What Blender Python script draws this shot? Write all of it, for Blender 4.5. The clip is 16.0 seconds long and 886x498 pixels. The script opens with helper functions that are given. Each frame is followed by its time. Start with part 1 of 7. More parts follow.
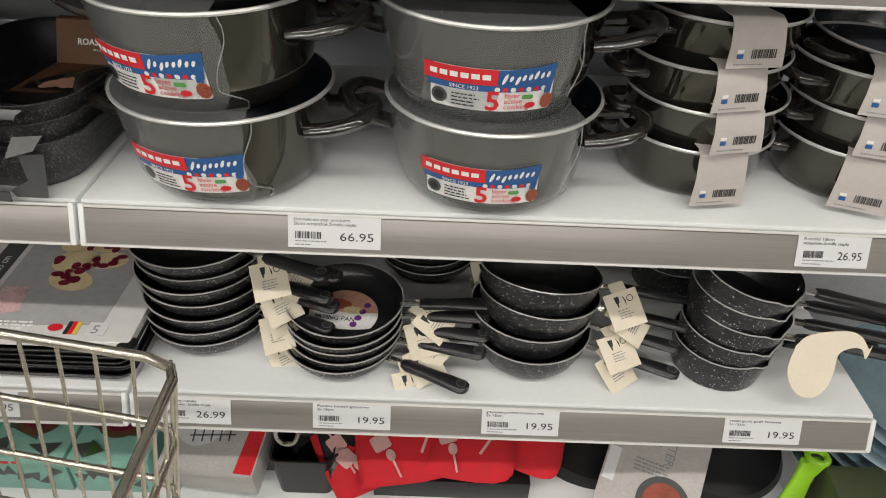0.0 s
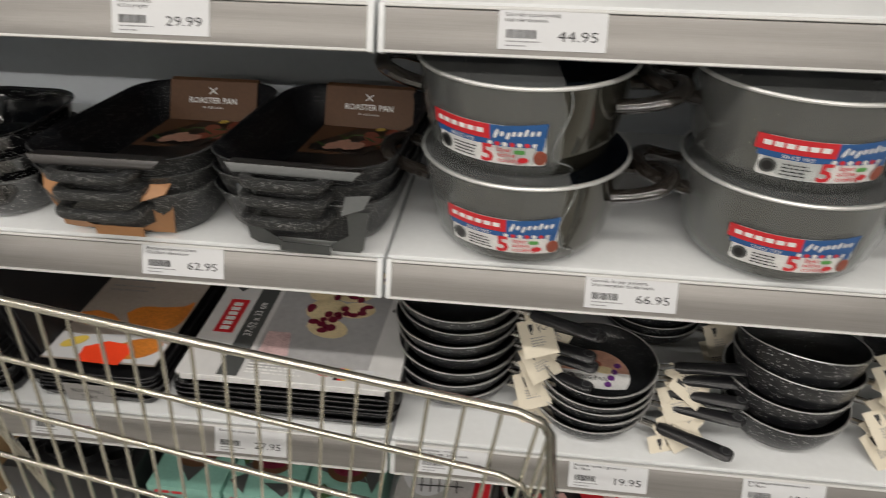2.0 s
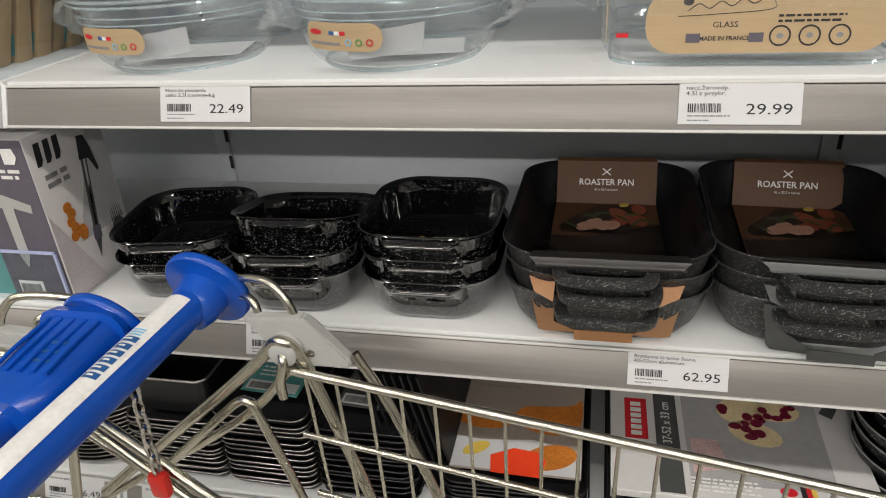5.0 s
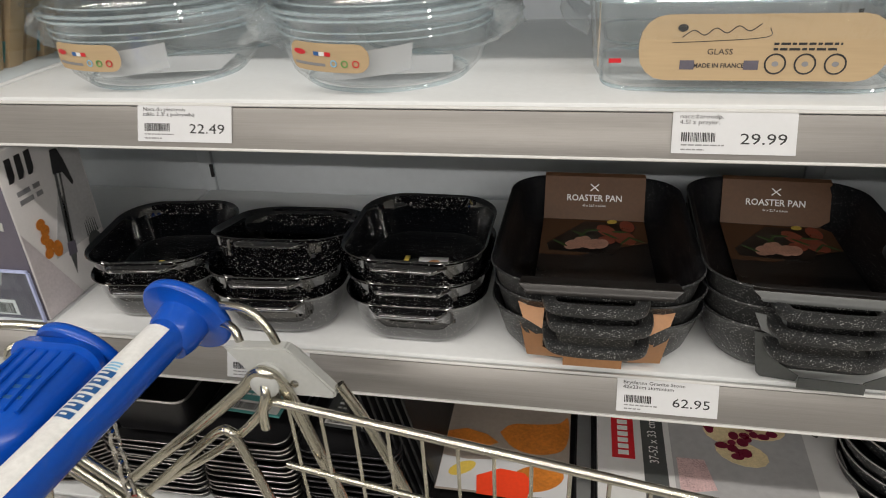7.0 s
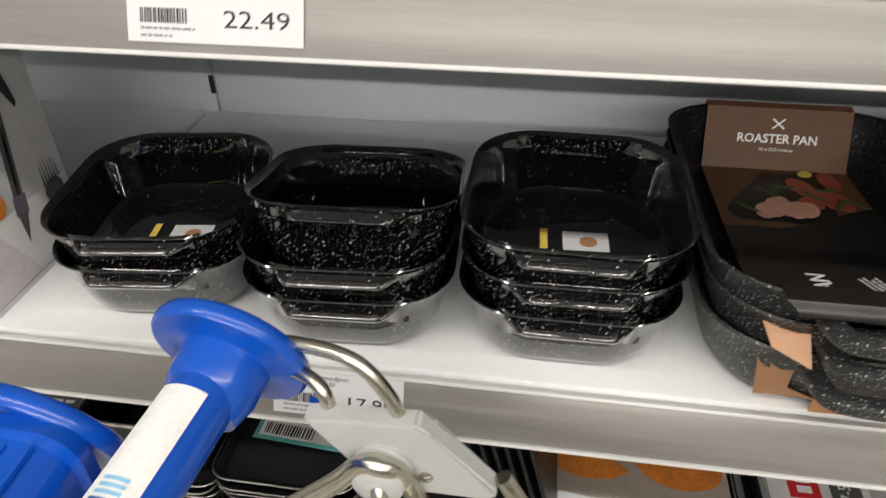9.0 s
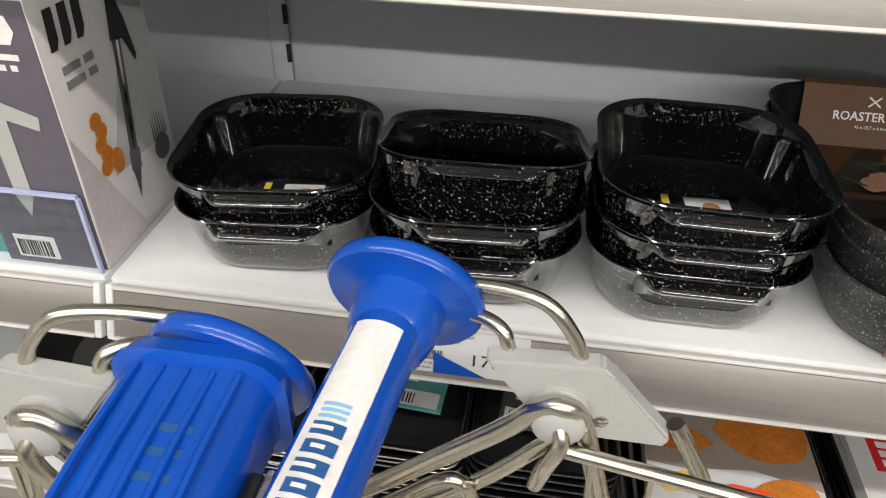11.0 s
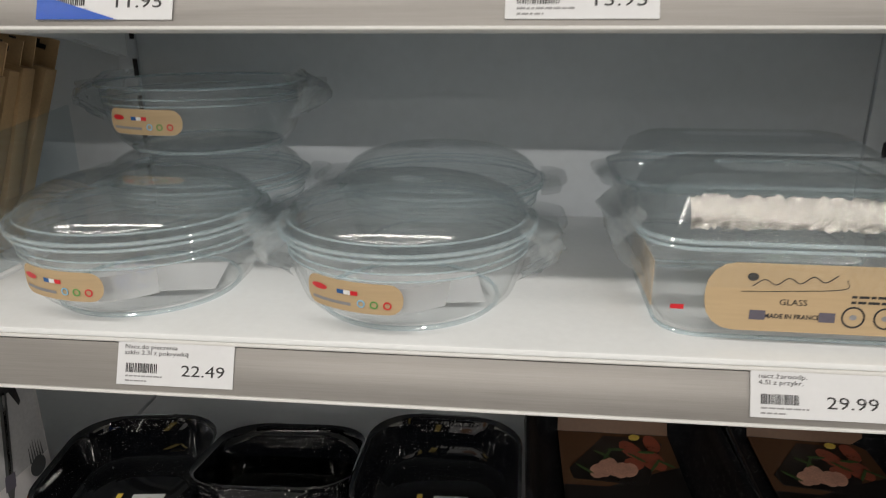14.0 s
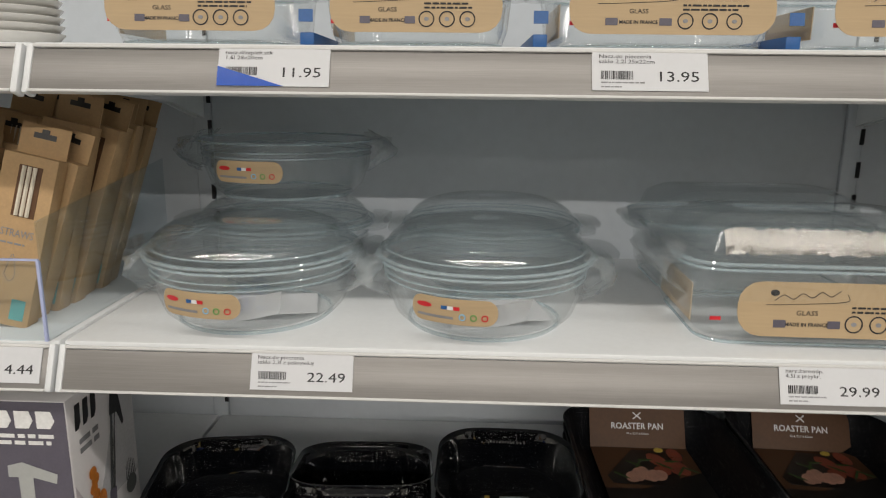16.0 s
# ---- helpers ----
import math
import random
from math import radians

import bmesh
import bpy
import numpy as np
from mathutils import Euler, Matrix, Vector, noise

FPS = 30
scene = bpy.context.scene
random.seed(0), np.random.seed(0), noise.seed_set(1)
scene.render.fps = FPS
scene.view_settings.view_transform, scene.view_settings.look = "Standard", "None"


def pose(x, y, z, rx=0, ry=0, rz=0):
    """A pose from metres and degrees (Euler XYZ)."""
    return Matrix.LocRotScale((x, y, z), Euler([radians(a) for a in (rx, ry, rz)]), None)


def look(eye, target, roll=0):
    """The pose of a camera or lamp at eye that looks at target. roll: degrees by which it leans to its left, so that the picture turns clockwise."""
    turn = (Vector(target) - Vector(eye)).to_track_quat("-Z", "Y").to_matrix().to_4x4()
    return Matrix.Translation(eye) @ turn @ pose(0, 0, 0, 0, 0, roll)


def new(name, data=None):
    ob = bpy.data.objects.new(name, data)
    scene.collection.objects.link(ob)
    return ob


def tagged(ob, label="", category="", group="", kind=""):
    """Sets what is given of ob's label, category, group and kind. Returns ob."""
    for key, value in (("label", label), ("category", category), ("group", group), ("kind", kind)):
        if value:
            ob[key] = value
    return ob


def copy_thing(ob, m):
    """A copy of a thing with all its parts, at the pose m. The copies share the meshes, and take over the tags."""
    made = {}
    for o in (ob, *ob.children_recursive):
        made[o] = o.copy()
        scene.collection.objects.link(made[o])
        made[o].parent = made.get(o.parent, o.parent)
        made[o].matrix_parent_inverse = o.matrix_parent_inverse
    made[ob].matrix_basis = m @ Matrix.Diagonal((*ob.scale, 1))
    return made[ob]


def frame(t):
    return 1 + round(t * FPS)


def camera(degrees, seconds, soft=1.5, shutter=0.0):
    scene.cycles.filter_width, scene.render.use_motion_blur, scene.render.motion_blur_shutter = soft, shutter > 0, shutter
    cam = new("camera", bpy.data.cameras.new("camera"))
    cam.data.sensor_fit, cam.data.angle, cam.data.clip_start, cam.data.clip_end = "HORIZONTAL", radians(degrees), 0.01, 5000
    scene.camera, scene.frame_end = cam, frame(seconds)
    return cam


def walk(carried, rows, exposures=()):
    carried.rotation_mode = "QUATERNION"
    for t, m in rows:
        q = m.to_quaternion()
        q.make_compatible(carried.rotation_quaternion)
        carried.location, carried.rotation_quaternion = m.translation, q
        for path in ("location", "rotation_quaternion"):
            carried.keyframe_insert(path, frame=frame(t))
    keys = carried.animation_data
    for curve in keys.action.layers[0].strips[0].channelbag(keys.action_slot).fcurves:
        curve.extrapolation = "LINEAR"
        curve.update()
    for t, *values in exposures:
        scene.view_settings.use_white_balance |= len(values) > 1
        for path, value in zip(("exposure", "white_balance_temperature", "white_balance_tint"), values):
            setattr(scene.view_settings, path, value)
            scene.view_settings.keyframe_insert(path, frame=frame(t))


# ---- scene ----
cam = camera(65.2, 16.0, soft=1.0, shutter=0.4)
PATH = [
    (0, (0.401, -0.656, 1.357), (0.42, 0.966, 0.187), 2.6),
    (0.5, (0.392, -0.662, 1.36), (0.42, 0.973, 0.208), 2.9),
    (1, (0.347, -0.656, 1.371), (0.327, 1.005, 0.257), 2.6),
    (1.5, (0.252, -0.671, 1.367), (0.178, 1.009, 0.284), 2.4),
    (2, (0.146, -0.688, 1.374), (-0.046, 1.003, 0.324), 0.6),
    (2.5, (0.095, -0.695, 1.378), (-0.243, 0.998, 0.369), 0.0),
    (3, (0.039, -0.673, 1.377), (-0.388, 1.014, 0.391), -0.3),
    (3.5, (-0.06, -0.625, 1.395), (-0.546, 1.06, 0.433), -0.8),
    (4, (-0.158, -0.613, 1.378), (-0.716, 1.065, 0.444), -2.1),
    (4.5, (-0.285, -0.642, 1.393), (-0.764, 1.065, 0.467), -4.2),
    (4.7, (-0.33, -0.653, 1.389), (-0.766, 1.068, 0.468), -4.1),
    (6.8, (-0.374, -0.639, 1.405), (-0.743, 1.097, 0.484), -3.1),
    (7, (-0.357, -0.624, 1.412), (-0.717, 1.102, 0.469), -2.8),
    (7.5, (-0.372, -0.559, 1.405), (-0.71, 1.16, 0.439), -2.4),
    (8, (-0.454, -0.456, 1.386), (-0.755, 1.238, 0.366), -2.0),
    (8.5, (-0.506, -0.405, 1.353), (-0.768, 1.249, 0.26), -1.2),
    (9, (-0.562, -0.374, 1.319), (-0.811, 1.234, 0.157), -0.5),
    (9.5, (-0.586, -0.383, 1.298), (-0.828, 1.187, 0.084), 0.5),
    (9.7, (-0.595, -0.39, 1.295), (-0.835, 1.171, 0.068), 0.9),
    (11.8, (-0.682, -0.419, 1.304), (-0.895, 1.227, 0.187), 1.1),
    (12, (-0.655, -0.424, 1.323), (-0.866, 1.231, 0.22), 0.6),
    (12.5, (-0.581, -0.437, 1.374), (-0.773, 1.267, 0.345), -1.2),
    (13, (-0.534, -0.464, 1.423), (-0.708, 1.324, 0.543), -1.3),
    (13.5, (-0.505, -0.49, 1.464), (-0.679, 1.36, 0.726), 0.3),
    (14, (-0.464, -0.512, 1.484), (-0.659, 1.377, 0.856), -0.1),
    (14.5, (-0.447, -0.559, 1.486), (-0.583, 1.371, 0.977), 0.8),
    (15, (-0.459, -0.577, 1.483), (-0.614, 1.365, 1.031), 1.2),
    (15.5, (-0.513, -0.61, 1.479), (-0.673, 1.338, 1.055), 1.1),
    (16, (-0.582, -0.654, 1.482), (-0.653, 1.295, 1.038), 0.7),
]
walk(cam, [(t, look(eye, target, roll)) for t, eye, target, roll in PATH],
     exposures=((0.0, -0.14), (1.0, -0.22), (3.0, -0.24), (4.5, -0.22), (7.0, -0.20), (8.0, -0.12), (9.5, 0.34), (12.0, 0.10), (13.0, -0.04), (13.5, -0.10), (14.5, -0.40), (16.0, -0.40)))

# ---------- light ----------
world = bpy.data.worlds.new("store")
scene.world = world
world.use_nodes = True
world.node_tree.nodes["Background"].inputs[0].default_value = (0.62, 0.68, 0.75, 1)
world.node_tree.nodes["Background"].inputs[1].default_value = 0.10
scene.view_settings.exposure = 0.0
scene.cycles.transparent_max_bounces = 40


def strip_lamp(x, y, z, length, width, power, tint=(1.0, 0.938, 0.866)):
    data = bpy.data.lights.new("ceiling_lamp_light", "AREA")
    data.shape, data.size, data.size_y = "RECTANGLE", length, width
    data.energy, data.color = power, tint
    ob = new("ceiling_lamp_light", data)
    ob.matrix_world = pose(x, y, z)
    return ob


# near and far rows follow the shadow edges; the third is added fill
ROW_NEAR, ROW_FAR, ROW_FILL, LAMP_Z = -1.15, -4.1, -7.0, 2.95
for lx in (-2.7, -1.15, 0.4, 1.95):
    strip_lamp(lx, ROW_NEAR, LAMP_Z, 1.45, 0.10, 17.5)
    strip_lamp(lx, ROW_FAR, LAMP_Z, 1.45, 0.12, 68)
    # added fill deep into the shelves, no such row is known
    strip_lamp(lx, ROW_FILL, LAMP_Z, 1.45, 0.12, 18)


# ---------- materials ----------
def rgba(c):
    return (c[0], c[1], c[2], 1) if len(c) == 3 else c


def material(name, base, rough=0.5, metal=0.0, vary=0.12, scale=30.0, bump=0.02, stretch=(1, 1, 1), coat=0.0, spec=0.5, fine=8.0):
    """Base colour and roughness varied at a coarse and a fine scale, with a slight relief."""
    m = bpy.data.materials.new(name)
    m.use_nodes = True
    nt = m.node_tree
    b = nt.nodes["Principled BSDF"]
    b.inputs["Metallic"].default_value = metal
    b.inputs["Coat Weight"].default_value = coat
    b.inputs["Coat Roughness"].default_value = 0.06
    b.inputs["Specular IOR Level"].default_value = spec
    co = nt.nodes.new("ShaderNodeTexCoord")
    mp = nt.nodes.new("ShaderNodeMapping")
    mp.inputs["Scale"].default_value = stretch
    nt.links.new(co.outputs["Object"], mp.inputs[0])
    n1 = nt.nodes.new("ShaderNodeTexNoise")
    n1.inputs["Scale"].default_value, n1.inputs["Detail"].default_value = scale, 5
    n2 = nt.nodes.new("ShaderNodeTexNoise")
    n2.inputs["Scale"].default_value, n2.inputs["Detail"].default_value = scale * fine, 3
    for n in (n1, n2):
        nt.links.new(mp.outputs[0], n.inputs["Vector"])
    mix = nt.nodes.new("ShaderNodeMath")
    mix.operation = "ADD"
    nt.links.new(n1.outputs[0], mix.inputs[0])
    nt.links.new(n2.outputs[0], mix.inputs[1])
    ramp = nt.nodes.new("ShaderNodeMapRange")
    ramp.inputs[1].default_value, ramp.inputs[2].default_value = 0.6, 1.4
    ramp.inputs[3].default_value, ramp.inputs[4].default_value = 1 - vary, 1 + vary
    nt.links.new(mix.outputs[0], ramp.inputs[0])
    col = nt.nodes.new("ShaderNodeVectorMath")
    col.operation = "SCALE"
    col.inputs[0].default_value = base[:3]
    nt.links.new(ramp.outputs[0], col.inputs[3])
    nt.links.new(col.outputs[0], b.inputs["Base Color"])
    rr = nt.nodes.new("ShaderNodeMath")
    rr.operation = "MULTIPLY"
    rr.inputs[1].default_value = rough
    nt.links.new(ramp.outputs[0], rr.inputs[0])
    nt.links.new(rr.outputs[0], b.inputs["Roughness"])
    if bump:
        bp = nt.nodes.new("ShaderNodeBump")
        bp.inputs["Strength"].default_value, bp.inputs["Distance"].default_value = bump * 5, 0.001
        nt.links.new(n2.outputs[0], bp.inputs["Height"])
        nt.links.new(bp.outputs[0], b.inputs["Normal"])
    return m


def speckled(name, base, speck, rough, size=260.0, amount=0.30, metal=0.0, coat=0.0, second=0.16, bump=0.1, coat_ior=1.5, spec=0.5):
    """Dark enamel or stone coating with light specks of two sizes."""
    m = bpy.data.materials.new(name)
    m.use_nodes = True
    nt = m.node_tree
    b = nt.nodes["Principled BSDF"]
    b.inputs["Roughness"].default_value, b.inputs["Metallic"].default_value, b.inputs["Coat Weight"].default_value = rough, metal, coat
    b.inputs["Coat Roughness"].default_value = 0.03
    b.inputs["Coat IOR"].default_value = coat_ior
    b.inputs["Specular IOR Level"].default_value = spec
    co = nt.nodes.new("ShaderNodeTexCoord")
    wob = nt.nodes.new("ShaderNodeTexNoise")
    wob.inputs["Scale"].default_value = size * 0.7
    nt.links.new(co.outputs["Object"], wob.inputs["Vector"])
    add = nt.nodes.new("ShaderNodeMixRGB")
    add.blend_type, add.inputs[0].default_value = "LINEAR_LIGHT", 0.0007
    nt.links.new(co.outputs["Object"], add.inputs[1])
    nt.links.new(wob.outputs["Color"], add.inputs[2])
    total = None
    for s, cut, keep in ((size, amount, 0.62), (size * 2.1, amount * 0.9, 0.62 - second)):
        v = nt.nodes.new("ShaderNodeTexVoronoi")
        v.inputs["Scale"].default_value = s
        nt.links.new(add.outputs[0], v.inputs["Vector"])
        lt = nt.nodes.new("ShaderNodeMapRange")
        lt.inputs[1].default_value, lt.inputs[2].default_value = cut, cut * 0.7
        nt.links.new(v.outputs["Distance"], lt.inputs[0])
        sep = nt.nodes.new("ShaderNodeSeparateColor")
        nt.links.new(v.outputs["Color"], sep.inputs[0])
        gt = nt.nodes.new("ShaderNodeMath")
        gt.operation, gt.inputs[1].default_value = "GREATER_THAN", keep
        nt.links.new(sep.outputs[0], gt.inputs[0])
        mul = nt.nodes.new("ShaderNodeMath")
        mul.operation = "MULTIPLY"
        nt.links.new(lt.outputs[0], mul.inputs[0])
        nt.links.new(gt.outputs[0], mul.inputs[1])
        if total is None:
            total = mul
        else:
            mx = nt.nodes.new("ShaderNodeMath")
            mx.operation = "MAXIMUM"
            nt.links.new(total.outputs[0], mx.inputs[0])
            nt.links.new(mul.outputs[0], mx.inputs[1])
            total = mx
    mix = nt.nodes.new("ShaderNodeMixRGB")
    mix.inputs[1].default_value, mix.inputs[2].default_value = rgba(base), rgba(speck)
    nt.links.new(total.outputs[0], mix.inputs[0])
    nt.links.new(mix.outputs[0], b.inputs["Base Color"])
    if bump:
        bp = nt.nodes.new("ShaderNodeBump")
        bp.inputs["Strength"].default_value, bp.inputs["Distance"].default_value = bump, 0.001
        nt.links.new(wob.outputs[0], bp.inputs["Height"])
        nt.links.new(bp.outputs[0], b.inputs["Normal"])
    return m


def clear(name, tint, gloss_rough, ior=1.45, haze=0.0, wrinkle=0.0, milk=(0.8, 0.85, 0.87), wscale=60.0):
    """Thin clear sheet: see-through with Fresnel gloss; haze adds a little milky colour: plastic, or brightness painted
    into glass.
    """
    m = bpy.data.materials.new(name)
    m.use_nodes = True
    nt = m.node_tree
    nt.nodes.remove(nt.nodes["Principled BSDF"])
    out = nt.nodes["Material Output"]
    tr, gl, fr, mx = (nt.nodes.new("ShaderNode" + k) for k in ("BsdfTransparent", "BsdfGlossy", "LayerWeight", "MixShader"))
    tr.inputs[0].default_value = rgba(tint)
    gl.inputs["Roughness"].default_value = gloss_rough
    pw = nt.nodes.new("ShaderNodeMath")
    pw.operation, pw.inputs[1].default_value = "POWER", 3.2
    ma = nt.nodes.new("ShaderNodeMath")
    ma.operation = "MULTIPLY_ADD"
    ma.inputs[1].default_value, ma.inputs[2].default_value = 0.55, ((ior - 1) / (ior + 1)) ** 2
    nt.links.new(fr.outputs["Facing"], pw.inputs[0])
    nt.links.new(pw.outputs[0], ma.inputs[0])
    base = tr
    if haze:
        df = nt.nodes.new("ShaderNodeBsdfDiffuse")
        df.inputs[0].default_value = rgba(milk)
        hz = nt.nodes.new("ShaderNodeMixShader")
        hz.inputs[0].default_value = haze
        nt.links.new(tr.outputs[0], hz.inputs[1])
        nt.links.new(df.outputs[0], hz.inputs[2])
        base = hz
    nt.links.new(ma.outputs[0], mx.inputs[0])
    nt.links.new(base.outputs[0], mx.inputs[1])
    nt.links.new(gl.outputs[0], mx.inputs[2])
    nt.links.new(mx.outputs[0], out.inputs[0])
    if wrinkle:
        co = nt.nodes.new("ShaderNodeTexCoord")
        n = nt.nodes.new("ShaderNodeTexNoise")
        n.inputs["Scale"].default_value, n.inputs["Detail"].default_value = wscale, 4
        bp = nt.nodes.new("ShaderNodeBump")
        bp.inputs["Strength"].default_value, bp.inputs["Distance"].default_value = wrinkle, 0.004
        nt.links.new(co.outputs["Object"], n.inputs["Vector"])
        nt.links.new(n.outputs[0], bp.inputs["Height"])
        for k in (gl, fr):
            nt.links.new(bp.outputs[0], k.inputs["Normal"])
    return m


WHITE_METAL = material("white powder coat", (0.74, 0.76, 0.77), 0.42, vary=0.03, scale=14, bump=0.02)
FASCIA = material("brushed grey shelf edge", (0.26, 0.248, 0.236), 0.38, metal=0.3, vary=0.11, scale=22, stretch=(0.12, 1, 9), bump=0.012)
FASCIA_LIP = material("pale shelf edge lip", (0.62, 0.62, 0.61), 0.35, vary=0.04)
BACK = material("grey back panel", (0.58, 0.62, 0.66), 0.55, vary=0.04, scale=8)
SLOT = material("slot shadow black", (0.015, 0.015, 0.018), 0.8)
PERF = material("perforated grey steel", (0.30, 0.31, 0.33), 0.45, metal=0.4)
STEEL = material("polished steel", (0.62, 0.60, 0.57), 0.16, metal=1.0, vary=0.08, scale=40, bump=0.01)
CHROME = material("trolley chrome wire", (0.58, 0.555, 0.475), 0.23, metal=1.0, vary=0.06, scale=30, bump=0.0)
RIM = material("bare rim steel", (0.66, 0.66, 0.65), 0.36, metal=0.55, vary=0.05, scale=10, bump=0.0, fine=3.0)
POT = material("olive black enamelled steel", (0.060, 0.057, 0.044), 0.07, metal=0.75, vary=0.03, scale=6, bump=0.0, coat=0.5, fine=2.0)
POT_IN = material("blue black pot lining", (0.010, 0.014, 0.022), 0.22, vary=0.1, bump=0.004)
POT_DARK = material("brown black enamel", (0.016, 0.013, 0.011), 0.09, vary=0.1, bump=0.004, coat=0.8)
HANDLE = material("black bakelite", (0.014, 0.014, 0.016), 0.34, vary=0.2, scale=60, bump=0.03)
ENAMEL = speckled("black enamel with white specks", (0.004, 0.004, 0.005), (0.62, 0.62, 0.60), 0.08, size=340, amount=0.24, coat=1.0, bump=0.02, second=-0.02, coat_ior=1.65)
ENAMEL_IN = speckled("glossy black enamel lining", (0.0025, 0.003, 0.004), (0.35, 0.35, 0.35), 0.05, size=300, amount=0.14, coat=1.0, bump=0.0, second=-0.2, coat_ior=1.6)
GRANITE = speckled("grey stone coating", (0.017, 0.018, 0.019), (0.46, 0.46, 0.45), 0.40, size=430, amount=0.30, bump=0.12, second=0.02)
GRANITE_IN = speckled("black stone lining", (0.004, 0.0045, 0.006), (0.30, 0.30, 0.30), 0.50, size=420, amount=0.22, bump=0.10, second=-0.05, spec=0.18)
PAN = speckled("speckled pan coating", (0.010, 0.011, 0.013), (0.78, 0.78, 0.78), 0.30, size=270, amount=0.25, bump=0.05, second=0.06)
PAN_IN = speckled("dark pan lining", (0.008, 0.009, 0.010), (0.30, 0.30, 0.30), 0.34, size=420, amount=0.20, bump=0.12, second=-0.1)
BAKE = material("dark non-stick steel", (0.020, 0.020, 0.022), 0.38, metal=0.4, vary=0.15)
BAKE_EDGE = material("bare tray edge", (0.30, 0.29, 0.28), 0.34, metal=1.0)
# glass haze lightens the lids by colour
GLASS = clear("clear glass", (0.986, 0.994, 0.996), 0.03, 1.62, haze=0.016, milk=(0.75, 0.83, 0.86))
# bluish-white haze paints bright highlights into rims and rings
GLASS_EDGE = clear("thick glass edge, highlight painted milky", (0.82, 0.89, 0.91), 0.03, 2.1, haze=0.26, milk=(0.70, 0.80, 0.84))
FILM = clear("shrink film", (0.97, 0.98, 0.985), 0.08, 1.38, haze=0.10, wrinkle=0.5)
FILM_BUNCH = clear("gathered shrink film", (0.94, 0.96, 0.97), 0.09, 2.3, haze=0.24, wrinkle=1.0, wscale=160)
# silver metal stands in for lamp reflections on clear film
CRIMP = material("crimped film, reflections painted silver", (0.66, 0.65, 0.62), 0.22, metal=0.85, vary=0.10, scale=60, bump=0.30, stretch=(3, 1, 0.6))
WRAP = clear("pot wrap film", (0.90, 0.92, 0.92), 0.10, 1.42, haze=0.16, wrinkle=0.10, milk=(0.55, 0.57, 0.57), wscale=22)
ACRYLIC = clear("acrylic sheet", (0.90, 0.94, 0.96), 0.03, 1.49)
# opaque pale blue paints the light caught in clear acrylic edges
ACRYLIC_EDGE = material("acrylic edge, light painted pale", (0.45, 0.50, 0.75), 0.2)
PAPER = material("white label card", (0.64, 0.65, 0.67), 0.55, vary=0.02, bump=0.0)
INK = material("black print", (0.02, 0.02, 0.022), 0.6, bump=0)
INK_GREY = material("grey print", (0.25, 0.25, 0.26), 0.6, bump=0)
SLEEVE = material("grey paper sleeve", (0.46, 0.43, 0.41), 0.65, vary=0.06, scale=20)
KRAFT = material("brown kraft card", (0.46, 0.30, 0.15), 0.75, vary=0.10, scale=40)
KRAFT_PALE = material("pale kraft label", (0.47, 0.345, 0.20), 0.6, vary=0.06, scale=12, stretch=(0.3, 1, 5))
CREAM = material("cream card tag", (0.70, 0.64, 0.52), 0.65, vary=0.04)
BROWN = material("dark brown printed card", (0.115, 0.058, 0.030), 0.46, vary=0.12, scale=25, spec=0.22)
BROWN_DARK = material("near black printed card", (0.013, 0.011, 0.010), 0.33, vary=0.2)
COPPER_CARD = material("copper brown card", (0.40, 0.20, 0.09), 0.35, vary=0.08)
GREY_CARD = material("dark grey card back", (0.075, 0.08, 0.08), 0.35, vary=0.1)
RED = material("red print", (0.62, 0.02, 0.03), 0.4, bump=0)
BLUE = material("blue print", (0.02, 0.10, 0.30), 0.4, bump=0)
BLUE_PALE = material("pale blue print", (0.25, 0.52, 0.75), 0.5, bump=0)
WHITE = material("white print", (0.80, 0.80, 0.79), 0.45, bump=0)
GREEN = material("green print", (0.10, 0.33, 0.08), 0.5, bump=0)
ORANGE = material("orange print", (0.60, 0.20, 0.03), 0.4, vary=0.3, scale=30)
NEON = material("neon red sticker", (0.95, 0.07, 0.02), 0.4, vary=0.06)
YELLOW = material("yellow print", (0.75, 0.55, 0.10), 0.5)
CHERRY = material("dark cherry print", (0.16, 0.008, 0.03), 0.35, vary=0.4, scale=40)
DOUGH = material("pale cake print", (0.72, 0.60, 0.36), 0.5, vary=0.2, scale=40)
MEAT = material("roast meat print", (0.30, 0.07, 0.04), 0.4, vary=0.4, scale=60)
HAM = material("pink ham print", (0.55, 0.30, 0.22), 0.4, vary=0.3, scale=60)
LEAF = material("herb print", (0.05, 0.10, 0.03), 0.5, vary=0.3)
PURPLE = material("purple print", (0.14, 0.03, 0.22), 0.5)
TROLLEY_BLUE = material("blue moulded plastic", (0.004, 0.075, 0.46), 0.22, vary=0.06, scale=30, bump=0.01)
TROLLEY_GREY = material("grey moulded plastic", (0.42, 0.43, 0.42), 0.35, vary=0.05, bump=0.02)
RED_PLASTIC = material("red plastic key", (0.65, 0.03, 0.02), 0.3)
BLACK_PLASTIC = material("black plastic", (0.012, 0.012, 0.013), 0.3)
RED_CLOTH = material("red cotton", (0.52, 0.012, 0.022), 0.85, vary=0.15, scale=40, bump=0.12)
PINK_PRINT = material("pale pink fabric print", (0.62, 0.38, 0.36), 0.85, bump=0.05)
TEAL = material("teal card", (0.10, 0.34, 0.33), 0.5, vary=0.2, scale=20)
TEAL_PALE = material("mint card", (0.22, 0.44, 0.37), 0.42, vary=0.1)
LILAC_CARD = material("grey violet card", (0.11, 0.10, 0.13), 0.5, vary=0.1, scale=50)
LIME = material("lime green silicone", (0.30, 0.62, 0.03), 0.4)
